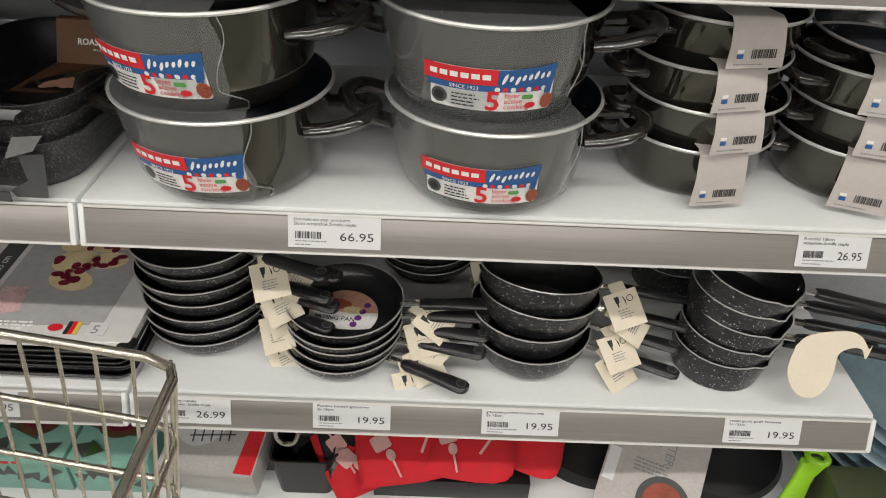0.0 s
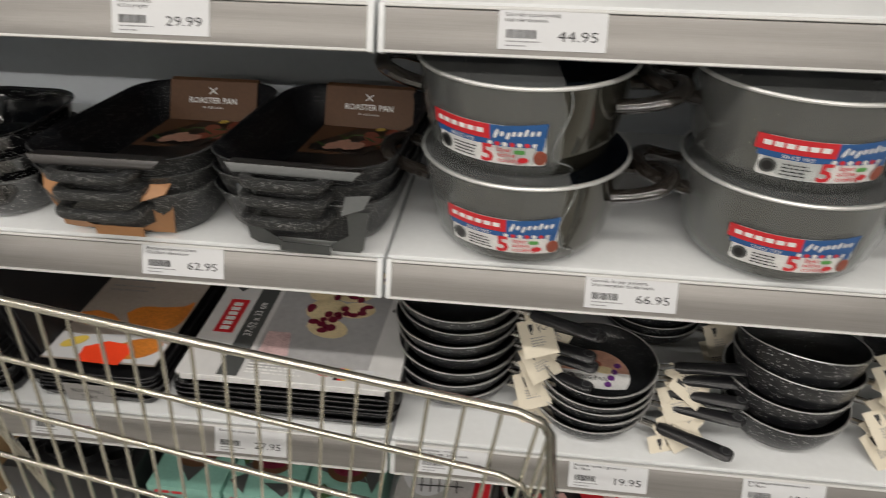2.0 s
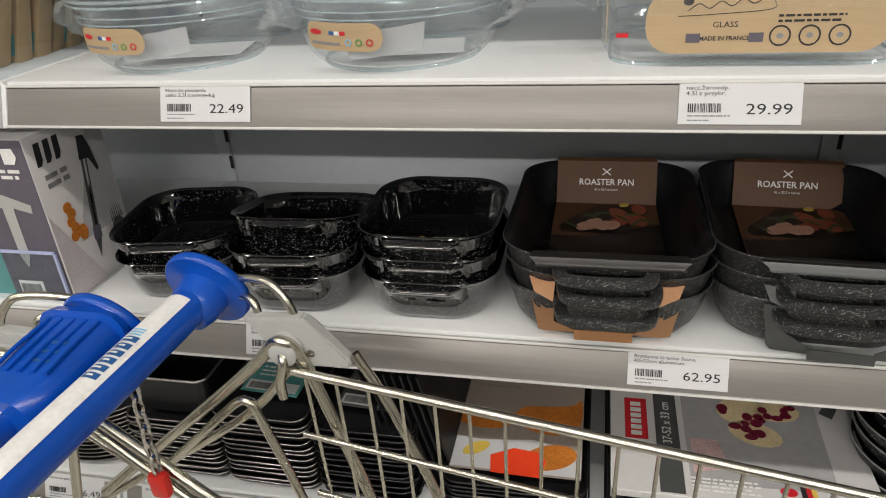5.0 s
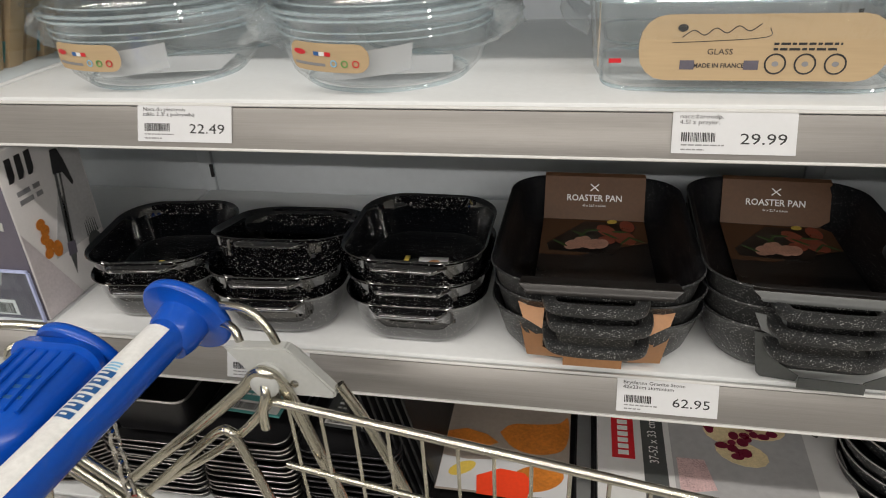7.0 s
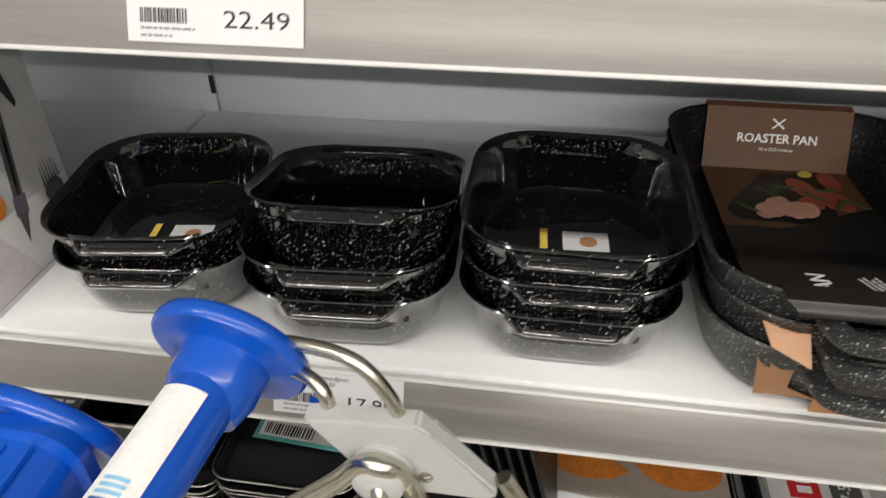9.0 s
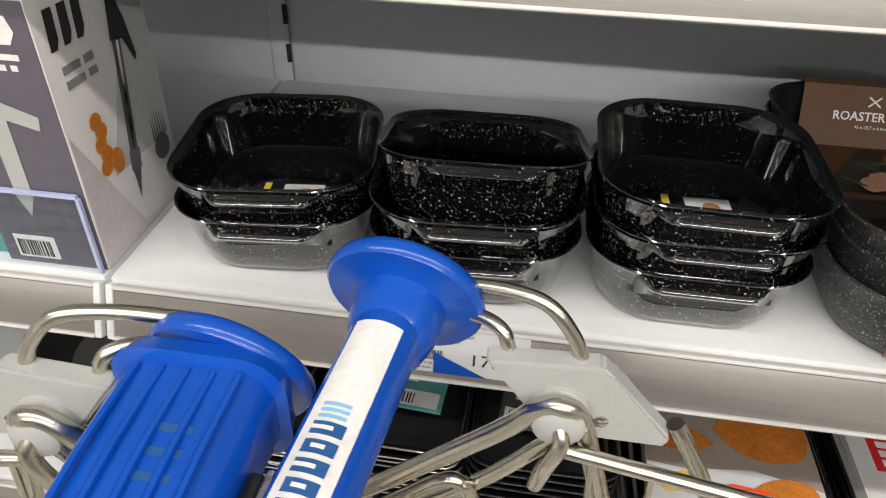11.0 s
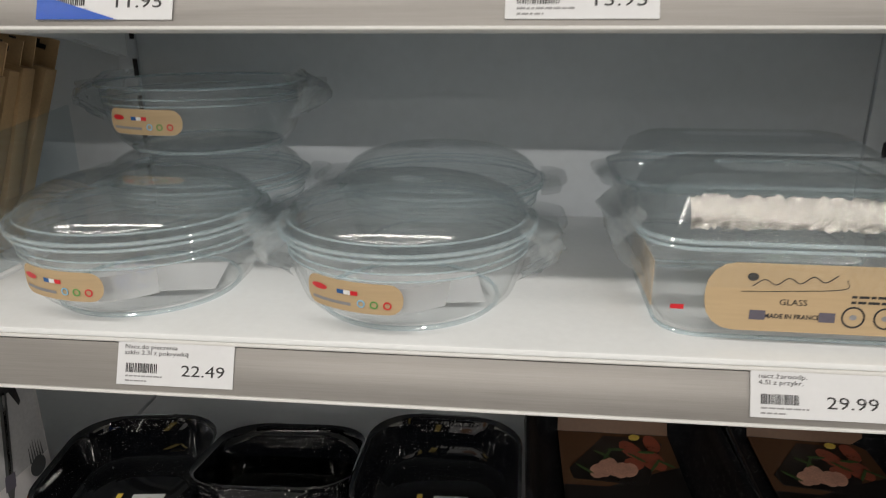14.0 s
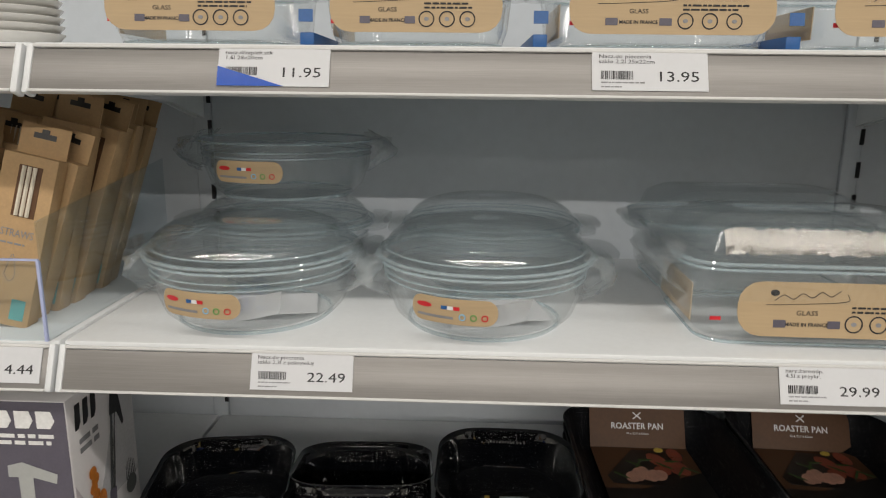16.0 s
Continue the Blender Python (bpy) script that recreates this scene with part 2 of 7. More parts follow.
CERAMIC = material("white porcelain", (0.78, 0.77, 0.74), 0.12, vary=0.02, coat=0.5)
FLOOR = material("grey vinyl floor", (0.60, 0.59, 0.56), 0.3, vary=0.1, scale=6)
PLASTER = material("off white wall paint", (0.68, 0.68, 0.66), 0.8, vary=0.04, scale=5)
CEIL = material("white ceiling tile", (0.70, 0.70, 0.69), 0.9, vary=0.03)
LAMP_BODY = material("lamp housing white", (0.75, 0.75, 0.75), 0.4)


# ---------- mesh helpers ----------
def loft(rings, cap_start=True, cap_end=True, close=True, bm=None):
    bm = bm or bmesh.new()
    vs = [[bm.verts.new(p) for p in ring] for ring in rings]
    n = len(rings[0])
    for a, b in zip(vs, vs[1:]):
        for i in range(n if close else n - 1):
            j = (i + 1) % n
            bm.faces.new((a[i], a[j], b[j], b[i]))
    if cap_start:
        bm.faces.new(list(reversed(vs[0])))
    if cap_end:
        bm.faces.new(vs[-1])
    return bm


def rr(w, d, r, z, n=5, x=0.0, y=0.0, bow=0.0):
    """A rounded rectangle, counter-clockwise, as a ring at height z; bow swells the sides."""
    pts = []
    r = min(r, w / 2 - 1e-4, d / 2 - 1e-4)
    for cx, cy, a0 in ((w / 2 - r, d / 2 - r, 0), (-w / 2 + r, d / 2 - r, 90), (-w / 2 + r, -d / 2 + r, 180), (w / 2 - r, -d / 2 + r, 270)):
        for i in range(n + 1):
            a = radians(a0 + 90 * i / n)
            px, py = cx + r * math.cos(a), cy + r * math.sin(a)
            pts.append((x + px * (1 + bow * (1 - (2 * py / d) ** 2)), y + py * (1 + bow * (1 - (2 * px / w) ** 2)), z))
    return pts


def circle(r, z, n=48, x=0.0, y=0.0, sy=1.0):
    return [(x + r * math.cos(2 * math.pi * i / n), y + sy * r * math.sin(2 * math.pi * i / n), z) for i in range(n)]


def lathe(profile, n=48, cap_start=True, cap_end=True):
    return loft([circle(r, z, n) for r, z in profile], cap_start, cap_end)


def tube(points, r, n=10, bm=None, cyclic=False):
    bm = bm or bmesh.new()
    pts = [Vector(p) for p in points]
    rings, prev = [], None
    for i, p in enumerate(pts):
        a = pts[i - 1] if i else (pts[-1] if cyclic else p)
        b = pts[i + 1] if i + 1 < len(pts) else (pts[0] if cyclic else p)
        t = (b - a).normalized()
        side = prev - t * prev.dot(t) if prev is not None else t.orthogonal()
        side = side.normalized() if side.length > 1e-6 else t.orthogonal().normalized()
        prev = side
        up = t.cross(side)
        rad = r[i] if isinstance(r, (list, tuple)) else r
        rings.append([p + rad * (math.cos(2 * math.pi * k / n) * side + math.sin(2 * math.pi * k / n) * up) for k in range(n)])
    if cyclic:
        rings.append(rings[0])
        return loft(rings, False, False, bm=bm)
    return loft(rings, bm=bm)


def smooth_path(points, steps=6):
    """Catmull-Rom through the points."""
    p = [Vector(q) for q in points]
    p = [2 * p[0] - p[1]] + p + [2 * p[-1] - p[-2]]
    out = []
    for i in range(1, len(p) - 2):
        for k in range(steps):
            t = k / steps
            out.append(0.5 * (2 * p[i] + (p[i + 1] - p[i - 1]) * t + (2 * p[i - 1] - 5 * p[i] + 4 * p[i + 1] - p[i + 2]) * t * t + (3 * p[i] - p[i - 1] - 3 * p[i + 1] + p[i + 2]) * t ** 3))
    out.append(p[-2])
    return out


def box(w, d, h, x=0.0, y=0.0, z=0.0, bevel=0.0, bm=None):
    """A block centred on x, y and standing on z."""
    own = bmesh.new()
    bmesh.ops.create_cube(own, size=1, matrix=Matrix.LocRotScale((x, y, z + h / 2), None, (w, d, h)))
    if bevel:
        bmesh.ops.bevel(own, geom=own.edges[:], offset=bevel, segments=2, affect="EDGES", profile=0.5)
    if bm is None:
        return own
    me = bpy.data.meshes.new("tmp")
    own.to_mesh(me)
    bm.from_mesh(me)
    bpy.data.meshes.remove(me)
    own.free()
    return bm


def moved(bm, m):
    bmesh.ops.transform(bm, matrix=m, verts=bm.verts[:])
    return bm


def finish(bm, name, mat, angle=40):
    me = bpy.data.meshes.new(name)
    bmesh.ops.recalc_face_normals(bm, faces=bm.faces[:])
    bm.to_mesh(me)
    bm.free()
    me.polygons.foreach_set("use_smooth", [True] * len(me.polygons))
    me.set_sharp_from_angle(angle=radians(angle))
    me.materials.append(mat)
    return me


def part(name, bm, mat, parent=None, label="", angle=40):
    ob = new(name, finish(bm, name, mat, angle) if isinstance(bm, bmesh.types.BMesh) else bm)
    ob.parent = parent
    if label:
        ob["label"] = label
    return ob


def thing(name, label, category, group="", m=None, kind=""):
    ob = new(name)
    ob.empty_display_size = 0.02
    ob.matrix_basis = m or Matrix()
    return tagged(ob, label, category, group, kind)


def two_tone(bm, inside, outer, inner, name):
    """Mesh with the outer material, and the inner one on the faces that inside() picks."""
    bm.faces.ensure_lookup_table()
    for f in bm.faces:
        if inside(f):
            f.material_index = 1
    me = finish(bm, name, outer)
    me.materials.append(inner)
    return me


def letters(text, size, mat, parent, m, name="lettering", align="LEFT", bold=0.0, squeeze=1.0, depth=0.00015, bend=0.0):
    cu = bpy.data.curves.new("text", "FONT")
    cu.body, cu.size, cu.align_x, cu.extrude, cu.offset = text, size, align, depth, bold
    cu.resolution_u = 2
    tmp = bpy.data.objects.new("text", cu)
    me = bpy.data.meshes.new_from_object(tmp)
    bpy.data.objects.remove(tmp)
    bpy.data.curves.remove(cu)
    me.name = name
    me.transform(Matrix.Diagonal((squeeze, 1, 1, 1)))
    if bend:
        for v in me.vertices:
            a, rad = v.co.x / bend, bend + v.co.z
            v.co = Vector((rad * math.sin(a), v.co.y, rad * math.cos(a) - bend))
    me.transform(m)
    me.materials.clear()
    me.materials.append(mat)
    return part(name, me, mat, parent)


def flat(points, mat, parent, m, name="print", thick=0.0003, label=""):
    """A thin printed patch: a polygon in the xy plane, a hair thick, placed by m."""
    bm = bmesh.new()
    a = [bm.verts.new((x, y, 0)) for x, y in points]
    b = [bm.verts.new((x, y, thick)) for x, y in points]
    bm.faces.new(b)
    for i in range(len(a)):
        j = (i + 1) % len(a)
        bm.faces.new((a[i], a[j], b[j], b[i]))
    return part(name, moved(bm, m), mat, parent, label)


def rect(x0, y0, x1, y1):
    return [(x0, y0), (x1, y0), (x1, y1), (x0, y1)]


def oval(cx, cy, a, b, n=20, turn=0.0):
    c, s = math.cos(radians(turn)), math.sin(radians(turn))
    return [(cx + a * math.cos(2 * math.pi * i / n) * c - b * math.sin(2 * math.pi * i / n) * s, cy + a * math.cos(2 * math.pi * i / n) * s + b * math.sin(2 * math.pi * i / n) * c) for i in range(n)]


def round_rect2(x0, y0, x1, y1, r):
    return [(px + (x0 + x1) / 2, py + (y0 + y1) / 2) for px, py, _ in rr(x1 - x0, y1 - y0, r, 0, 4)]


def bars(x, y, w, h, n, mat, parent, m, name="barcode", seed=1, thick=0.0003):
    """A block of upright strokes, as one mesh."""
    rnd, bm, px = random.Random(seed), bmesh.new(), x
    while px < x + w:
        bw = w / n * rnd.choice((0.4, 0.6, 0.9))
        box(bw, h, thick, px + bw / 2, y + h / 2, 0, bm=bm)
        px += bw + w / n * rnd.choice((0.4, 0.5, 0.8))
    return part(name, moved(bm, m), mat, parent)


def lines(x, y, w, n, pitch, h, mat, parent, m, name="small_print", seed=1, thick=0.0003):
    """Rows of unreadable small print as plain bars, as one mesh."""
    rnd, bm = random.Random(seed), bmesh.new()
    for i in range(n):
        px = x
        end = x + w * rnd.uniform(0.75, 1.0)
        while px < end:
            bw = min(rnd.uniform(1.5, 5) * h, end - px)
            box(bw, h, thick, px + bw / 2, y - i * pitch, 0, bm=bm)
            px += bw + h * 0.8
    return part(name, moved(bm, m), mat, parent)

# ---------- the room ----------
def slab(name, w, d, h, x, y, z, mat, label, category):
    ob = part(name, box(w, d, h, x, y, z), mat)
    return tagged(ob, label, category, kind="structure")


slab("floor", 12, 12, 0.1, 0, -4.5, -0.1, FLOOR, "grey vinyl shop floor under the aisle", "floor")
slab("ceiling", 12, 12, 0.1, 0, -4.5, 3.2, CEIL, "white suspended shop ceiling above the aisle", "ceiling")
slab("wall_back", 12, 0.1, 3.2, 0, 1.45, 0, PLASTER, "plain off-white wall behind the shelving", "wall")
slab("wall_front", 12, 0.1, 3.2, 0, -10.45, 0, PLASTER, "plain off-white far wall of the shop", "wall")
slab("wall_left", 0.1, 11.8, 3.2, -5.95, -4.5, 0, PLASTER, "plain off-white side wall of the shop", "wall")
slab("wall_right", 0.1, 11.8, 3.2, 5.95, -4.5, 0, PLASTER, "plain off-white side wall of the shop", "wall")
for lx in (-2.7, -1.15, 0.4, 1.95):
    # housings for all three rows, the third being the added fill
    for ly in (ROW_NEAR, ROW_FAR, ROW_FILL):
        lamp = thing("ceiling_lamp", "unseen long white strip lamp under the ceiling", "lamp", "strip lamps in rows", pose(lx, ly, LAMP_Z))
        part("housing", box(1.5, 0.16, 0.06, 0, 0, 0.012, 0.008), LAMP_BODY, lamp)
        for sx in (-0.6, 0.6):
            part("hanger", tube([(sx, 0, 0.07), (sx, 0, 3.2 - LAMP_Z)], 0.004, 6), STEEL, lamp)
# shelving across the aisle, low and dim behind the camera
far = thing("opposite_shelving", "white metal shelving across the aisle, facing the pans", "shelving", m=pose(0, -2.75, 0), kind="structure")
part("back_panel", box(5, 0.04, 1.75, 0, -0.4, 0), BACK, far)
for hz in (0.15, 0.55, 0.95, 1.35, 1.7):
    part("shelf_board", box(5, 0.42, 0.035, 0, -0.17, hz), WHITE_METAL, far)
    part("shelf_edge", box(5, 0.012, 0.05, 0, 0.046, hz - 0.012), FASCIA, far)

# ---------- the shelving ----------
S0, S1, S2, S3, S4 = 1.523, 1.226, 0.937, 0.653, 0.372
FRONT = {S0: 0.007, S1: 0.003, S2: -0.010, S3: -0.029, S4: -0.029}
BACK_Y = 0.428
LEAN = 22.0


def shelf(x0, x1, z, name="shelf"):
    y0 = FRONT[z]
    root = thing(name, "white metal shelf with a brushed grey price rail along its edge", "shelf", "shelves of the gondola", pose((x0 + x1) / 2, y0, z), "structure")
    w = x1 - x0 - 0.004
    part("deck", box(w, BACK_Y - y0 - 0.006, 0.028, 0, (BACK_Y - y0) / 2 + 0.002, -0.028, 0.003), WHITE_METAL, root)
    # price rail leaning back, its foot further out
    tilt = pose(0, 0, -0.004, -LEAN, 0, 0)
    part("price_rail", moved(box(w - 0.012, 0.004, 0.041, 0, 0.0, -0.044, 0.0012), tilt), FASCIA, root, "brushed grey price rail")
    part("rail_lip", moved(box(w - 0.012, 0.007, 0.0035, 0, -0.0005, -0.0025, 0.001), tilt), FASCIA_LIP, root)
    part("rail_foot", moved(box(w - 0.012, 0.008, 0.003, 0, -0.001, -0.0465, 0.001), tilt), FASCIA_LIP, root)
    for sx in (-1, 1):
        part("end_cap", moved(box(0.007, 0.014, 0.049, sx * (w / 2 - 0.0035), 0.0035, -0.047, 0.002), tilt), WHITE_METAL, root)
    for sx in (-1, 1):
        bm = loft([[(sx * (w / 2 - 0.004) + dx, yy, zz) for yy, zz in ((0.05, -0.03), (BACK_Y - y0 - 0.01, -0.03), (BACK_Y - y0 - 0.01, -0.085), (0.30, -0.06), (0.06, -0.04))] for dx in (-0.002, 0.002)])
        part("bracket", bm, WHITE_METAL, root)
    return root


BAYS = ((-2.0, -1.0), (-1.0, 0.0), (0.0, 1.0))
for a, b in BAYS:
    for z in (S0, S1, S2, S3, S4):
        shelf(a, b, z)
    back = thing("back_panel", "grey-white steel back panel behind the goods", "panel", "back panels", pose((a + b) / 2, BACK_Y + 0.012, 0), "structure")
    for z0, z1 in ((0.1, S4), (S4, S3), (S3, S2), (S2, S1), (S1, S0), (S0, 2.1)):
        part("sheet", box(0.972, 0.012, z1 - z0 - 0.003, 0, 0, z0 - 0.02, 0.002), BACK, back)
slot_mesh = finish(box(0.006, 0.002, 0.024, 0, 0, 0), "slot", SLOT)
for x in (-2.0, -1.0, 0.0, 1.0):
    post = thing("upright", "slotted white steel upright between two bays", "upright", "uprights of the gondola", pose(x, BACK_Y + 0.005, 0), "structure")
    part("channel", box(0.026, 0.03, 2.1, 0, 0.012, 0, 0.002), BACK, post)
    for k in range(36):
        part("slot", slot_mesh, SLOT, post).location = (0.0115, -0.0035, 0.16 + 0.05 * k)
base = part("gondola_plinth", box(3.0, 0.44, 0.12, -0.5, 0.2, 0, 0.004), WHITE_METAL)
tagged(base, "white steel plinth under the lowest shelf", "plinth", kind="structure")


# ---------- enamel oven dishes and roasters ----------
def vessel_rings(spec, r_out, wall, floor_z, inner_r=None):
    """Rings of a rounded box shell: spec is (width, depth, corner, z) up the outside, then down the inside."""
    rings = [rr(w, d, c, z, 8) for w, d, c, z in spec]
    top = spec[-1]
    rings.append(rr(top[0] - wall * 0.6, top[1] - wall * 0.6, top[2], top[3] + wall * 0.35, 8))
    for w, d, c, z in reversed(spec[1:]):
        if z > floor_z:
            rings.append(rr(w - 2 * wall, d - 2 * wall, max(c - wall, 0.004), z, 8))
    w, d, c, z = spec[1]
    rings.append(rr(w - 4 * wall, d - 4 * wall, max(c - wall, 0.004), floor_z, 8))
    return rings


def oven_dish(label, m):
    root = thing("oven_dish", label, "oven dish", "enamel oven dishes in stacks", m)
    spec = ((0.112, 0.122, 0.038, 0.0), (0.126, 0.136, 0.042, 0.0008), (0.136, 0.146, 0.045, 0.004), (0.143, 0.153, 0.046, 0.010), (0.150, 0.160, 0.047, 0.024), (0.156, 0.166, 0.048, 0.039), (0.161, 0.171, 0.049, 0.052), (0.164, 0.174, 0.050, 0.0552), (0.168, 0.178, 0.051, 0.0570))
    rings = vessel_rings(spec, 0, 0.0022, 0.006)
    nout = len(spec) + 1
    bm = loft(rings)
    for f in bm.faces:
        f.material_index = 0
    bm.faces.ensure_lookup_table()
    per = len(rings[0])
    me_faces = list(bm.faces)
    for k, f in enumerate(me_faces):
        if k >= per * (nout - 1) and k != per * (len(rings) - 1):
            f.material_index = 1
    me = finish(bm, "body", ENAMEL, 50)
    me.materials.append(ENAMEL_IN)
    part("body", me, ENAMEL, root)
    for s in (-1, 1):
        # flared grip under the rim of each short side
        rings = []
        for z, out in ((0.034, -0.002), (0.0440, 0.009), (0.0485, 0.0160), (0.0510, 0.0175), (0.0530, 0.0160), (0.0555, 0.0060), (0.0562, 0.000)):
            row = []
            for i in range(25):
                a = -1 + 2 * i / 24
                ease = min(1, (1 - abs(a)) / 0.42)
                over = max(0.0, abs(a) * 0.052 - 0.034)
                y = 0.0825 + out * ease * ease * (3 - 2 * ease) - (0.050 - math.sqrt(0.0025 - over * over)) - 0.0015 * abs(a) ** 4
                row.append((a * 0.052, s * y, z))
            rings.append(row)
        rings.append(rings[0])
        part("grip", loft(rings, False, False, close=False), ENAMEL, root)
    return root


DISH = oven_dish("black enamel oven dish with white specks, stacked on the shelf", pose(-0.531, 0.089, S2))
for px, py, dz, rx, rz in ((-0.530, 0.089, 0.029, 0, 1), (-0.530, 0.089, 0.059, 0.5, -1), (-0.704, 0.086, 0, 0, 3), (-0.704, 0.086, 0.029, 0, 4), (-0.874, 0.099, 0, 0, 6)):
    copy_thing(DISH, pose(px, py, S2 + dz, rx, 0, rz))
tagged(copy_thing(DISH, pose(-0.703, 0.098, S2 + 0.046, -13, 1, 4)), "black speckled oven dish lying askew on top of its stack")
tagged(copy_thing(DISH, pose(-0.876, 0.102, S2 + 0.030, 0.5, 0, 8)), "top black enamel oven dish of the lower, two-high stack")
for px, py, pz, rz in ((-0.525, 0.122, S2 + 0.0670, 2), (-0.866, 0.128, S2 + 0.0385, 8)):
    st = thing("sticker", "small white product sticker inside a black oven dish", "sticker", m=pose(px, py - 0.035, pz - 0.0005, 0, 0, rz))
    flat(rect(-0.012, -0.012, 0.024, 0.014), PAPER, st, Matrix(), "card")
    flat(rect(-0.030, -0.012, -0.024, 0.016), YELLOW, st, Matrix(), "yellow_strip")
    flat(oval(0.008, 0.0, 0.007, 0.007), COPPER_CARD, st, pose(0, 0, 0.0004), "print")
    bars(-0.026, -0.024, 0.05, 0.009, 16, WHITE, st, Matrix(), "barcode", 3)


def roaster(label, m):
    root = thing("roaster_pan", label, "roaster pan", "stone-coated roaster pans in stacks", m)
    spec = ((0.164, 0.278, 0.044, 0.0), (0.180, 0.294, 0.050, 0.003), (0.200, 0.314, 0.054, 0.019), (0.214, 0.328, 0.056, 0.046), (0.220, 0.334, 0.058, 0.060), (0.227, 0.340, 0.060, 0.064))
    rings = vessel_rings(spec, 0, 0.004, 0.006)
    bm = loft(rings)
    per, nout = len(rings[0]), len(spec) + 1
    for k, f in enumerate(list(bm.faces)):
        if k >= per * (nout - 1) and k != per * (len(rings) - 1):
            f.material_index = 1
    me = finish(bm, "body", GRANITE, 50)
    me.materials.append(GRANITE_IN)
    part("body", me, GRANITE, root)
    for s in (-1, 1):
        pts = [(-0.047, s * 0.160, 0.052), (-0.045, s * 0.184, 0.052), (-0.036, s * 0.196, 0.052), (0.0, s * 0.199, 0.052), (0.036, s * 0.196, 0.052), (0.045, s * 0.184, 0.052), (0.047, s * 0.160, 0.052)]
        path = smooth_path(pts, 5)
        rings = []
        for i, p in enumerate(path):
            a, b = path[max(i - 1, 0)], path[min(i + 1, len(path) - 1)]
            t = (b - a).normalized()
            side = Vector((0, 0, 1)).cross(t)
            rings.append([p + side * u + Vector((0, 0, v)) for u, v in ((-0.004, -0.0058), (0.004, -0.0058), (0.0065, -0.0035), (0.0072, 0.0), (0.0065, 0.0035), (0.004, 0.0052), (-0.004, 0.0052), (-0.0065, 0.0035), (-0.0072, 0.0), (-0.0065, -0.0035))])
        part("handle", loft(rings), GRANITE, root)
    return root


def ribbon(profile, half, thick=0.0006, waist=None):
    """A card band: profile of (y, z) swept across x, with a little thickness."""
    bm = bmesh.new()
    pts = [Vector((0, y, z)) for y, z in profile]
    rings = []
    for i, p in enumerate(pts):
        t = (pts[min(i + 1, len(pts) - 1)] - pts[max(i - 1, 0)]).normalized()
        nrm = Vector((0, t.z, -t.y)) * thick
        h = half if waist is None else waist[i]
        x = Vector((h, 0, 0))
        rings.append([p - x + nrm, p + x + nrm, p + x - nrm, p - x - nrm])
    return loft(rings, bm=bm)


def food_plate(root, m, seed):
    """Roast, ham and herbs on a dark tray, as print on the sleeve."""
    rnd = random.Random(seed)
    flat([(-0.060, -0.012), (0.020, -0.030), (0.062, 0.016), (0.058, 0.024), (-0.006, 0.036), (-0.062, 0.0)], BROWN_DARK, root, m, "printed_tray")
    up = m @ pose(0, 0, 0.0004)
    for k in range(7):
        flat(oval(rnd.uniform(-0.03, 0.05), rnd.uniform(-0.005, 0.02), rnd.uniform(0.010, 0.016), rnd.uniform(0.006, 0.010), 12, rnd.uniform(0, 180)), MEAT, root, up @ pose(0, 0, 0.0002 * k), "printed_meat")
    for k in range(5):
        flat(oval(-0.03 + 0.009 * k, -0.010 + rnd.uniform(-0.004, 0.004), 0.011, 0.008, 12, rnd.uniform(0, 90)), HAM, root, up @ pose(0, 0, 0.0016 + 0.0002 * k), "printed_ham")
    for k in range(8):
        a = rnd.uniform(-40, 60)
        flat(oval(rnd.uniform(-0.05, 0.055), rnd.uniform(-0.012, 0.024), 0.011, 0.0016, 8, a), LEAF, root, up @ pose(0, 0, 0.003), "printed_herb")
    flat(oval(0.030, 0.026, 0.007, 0.004, 12), YELLOW, root, up @ pose(0, 0, 0.003), "printed_lemon")


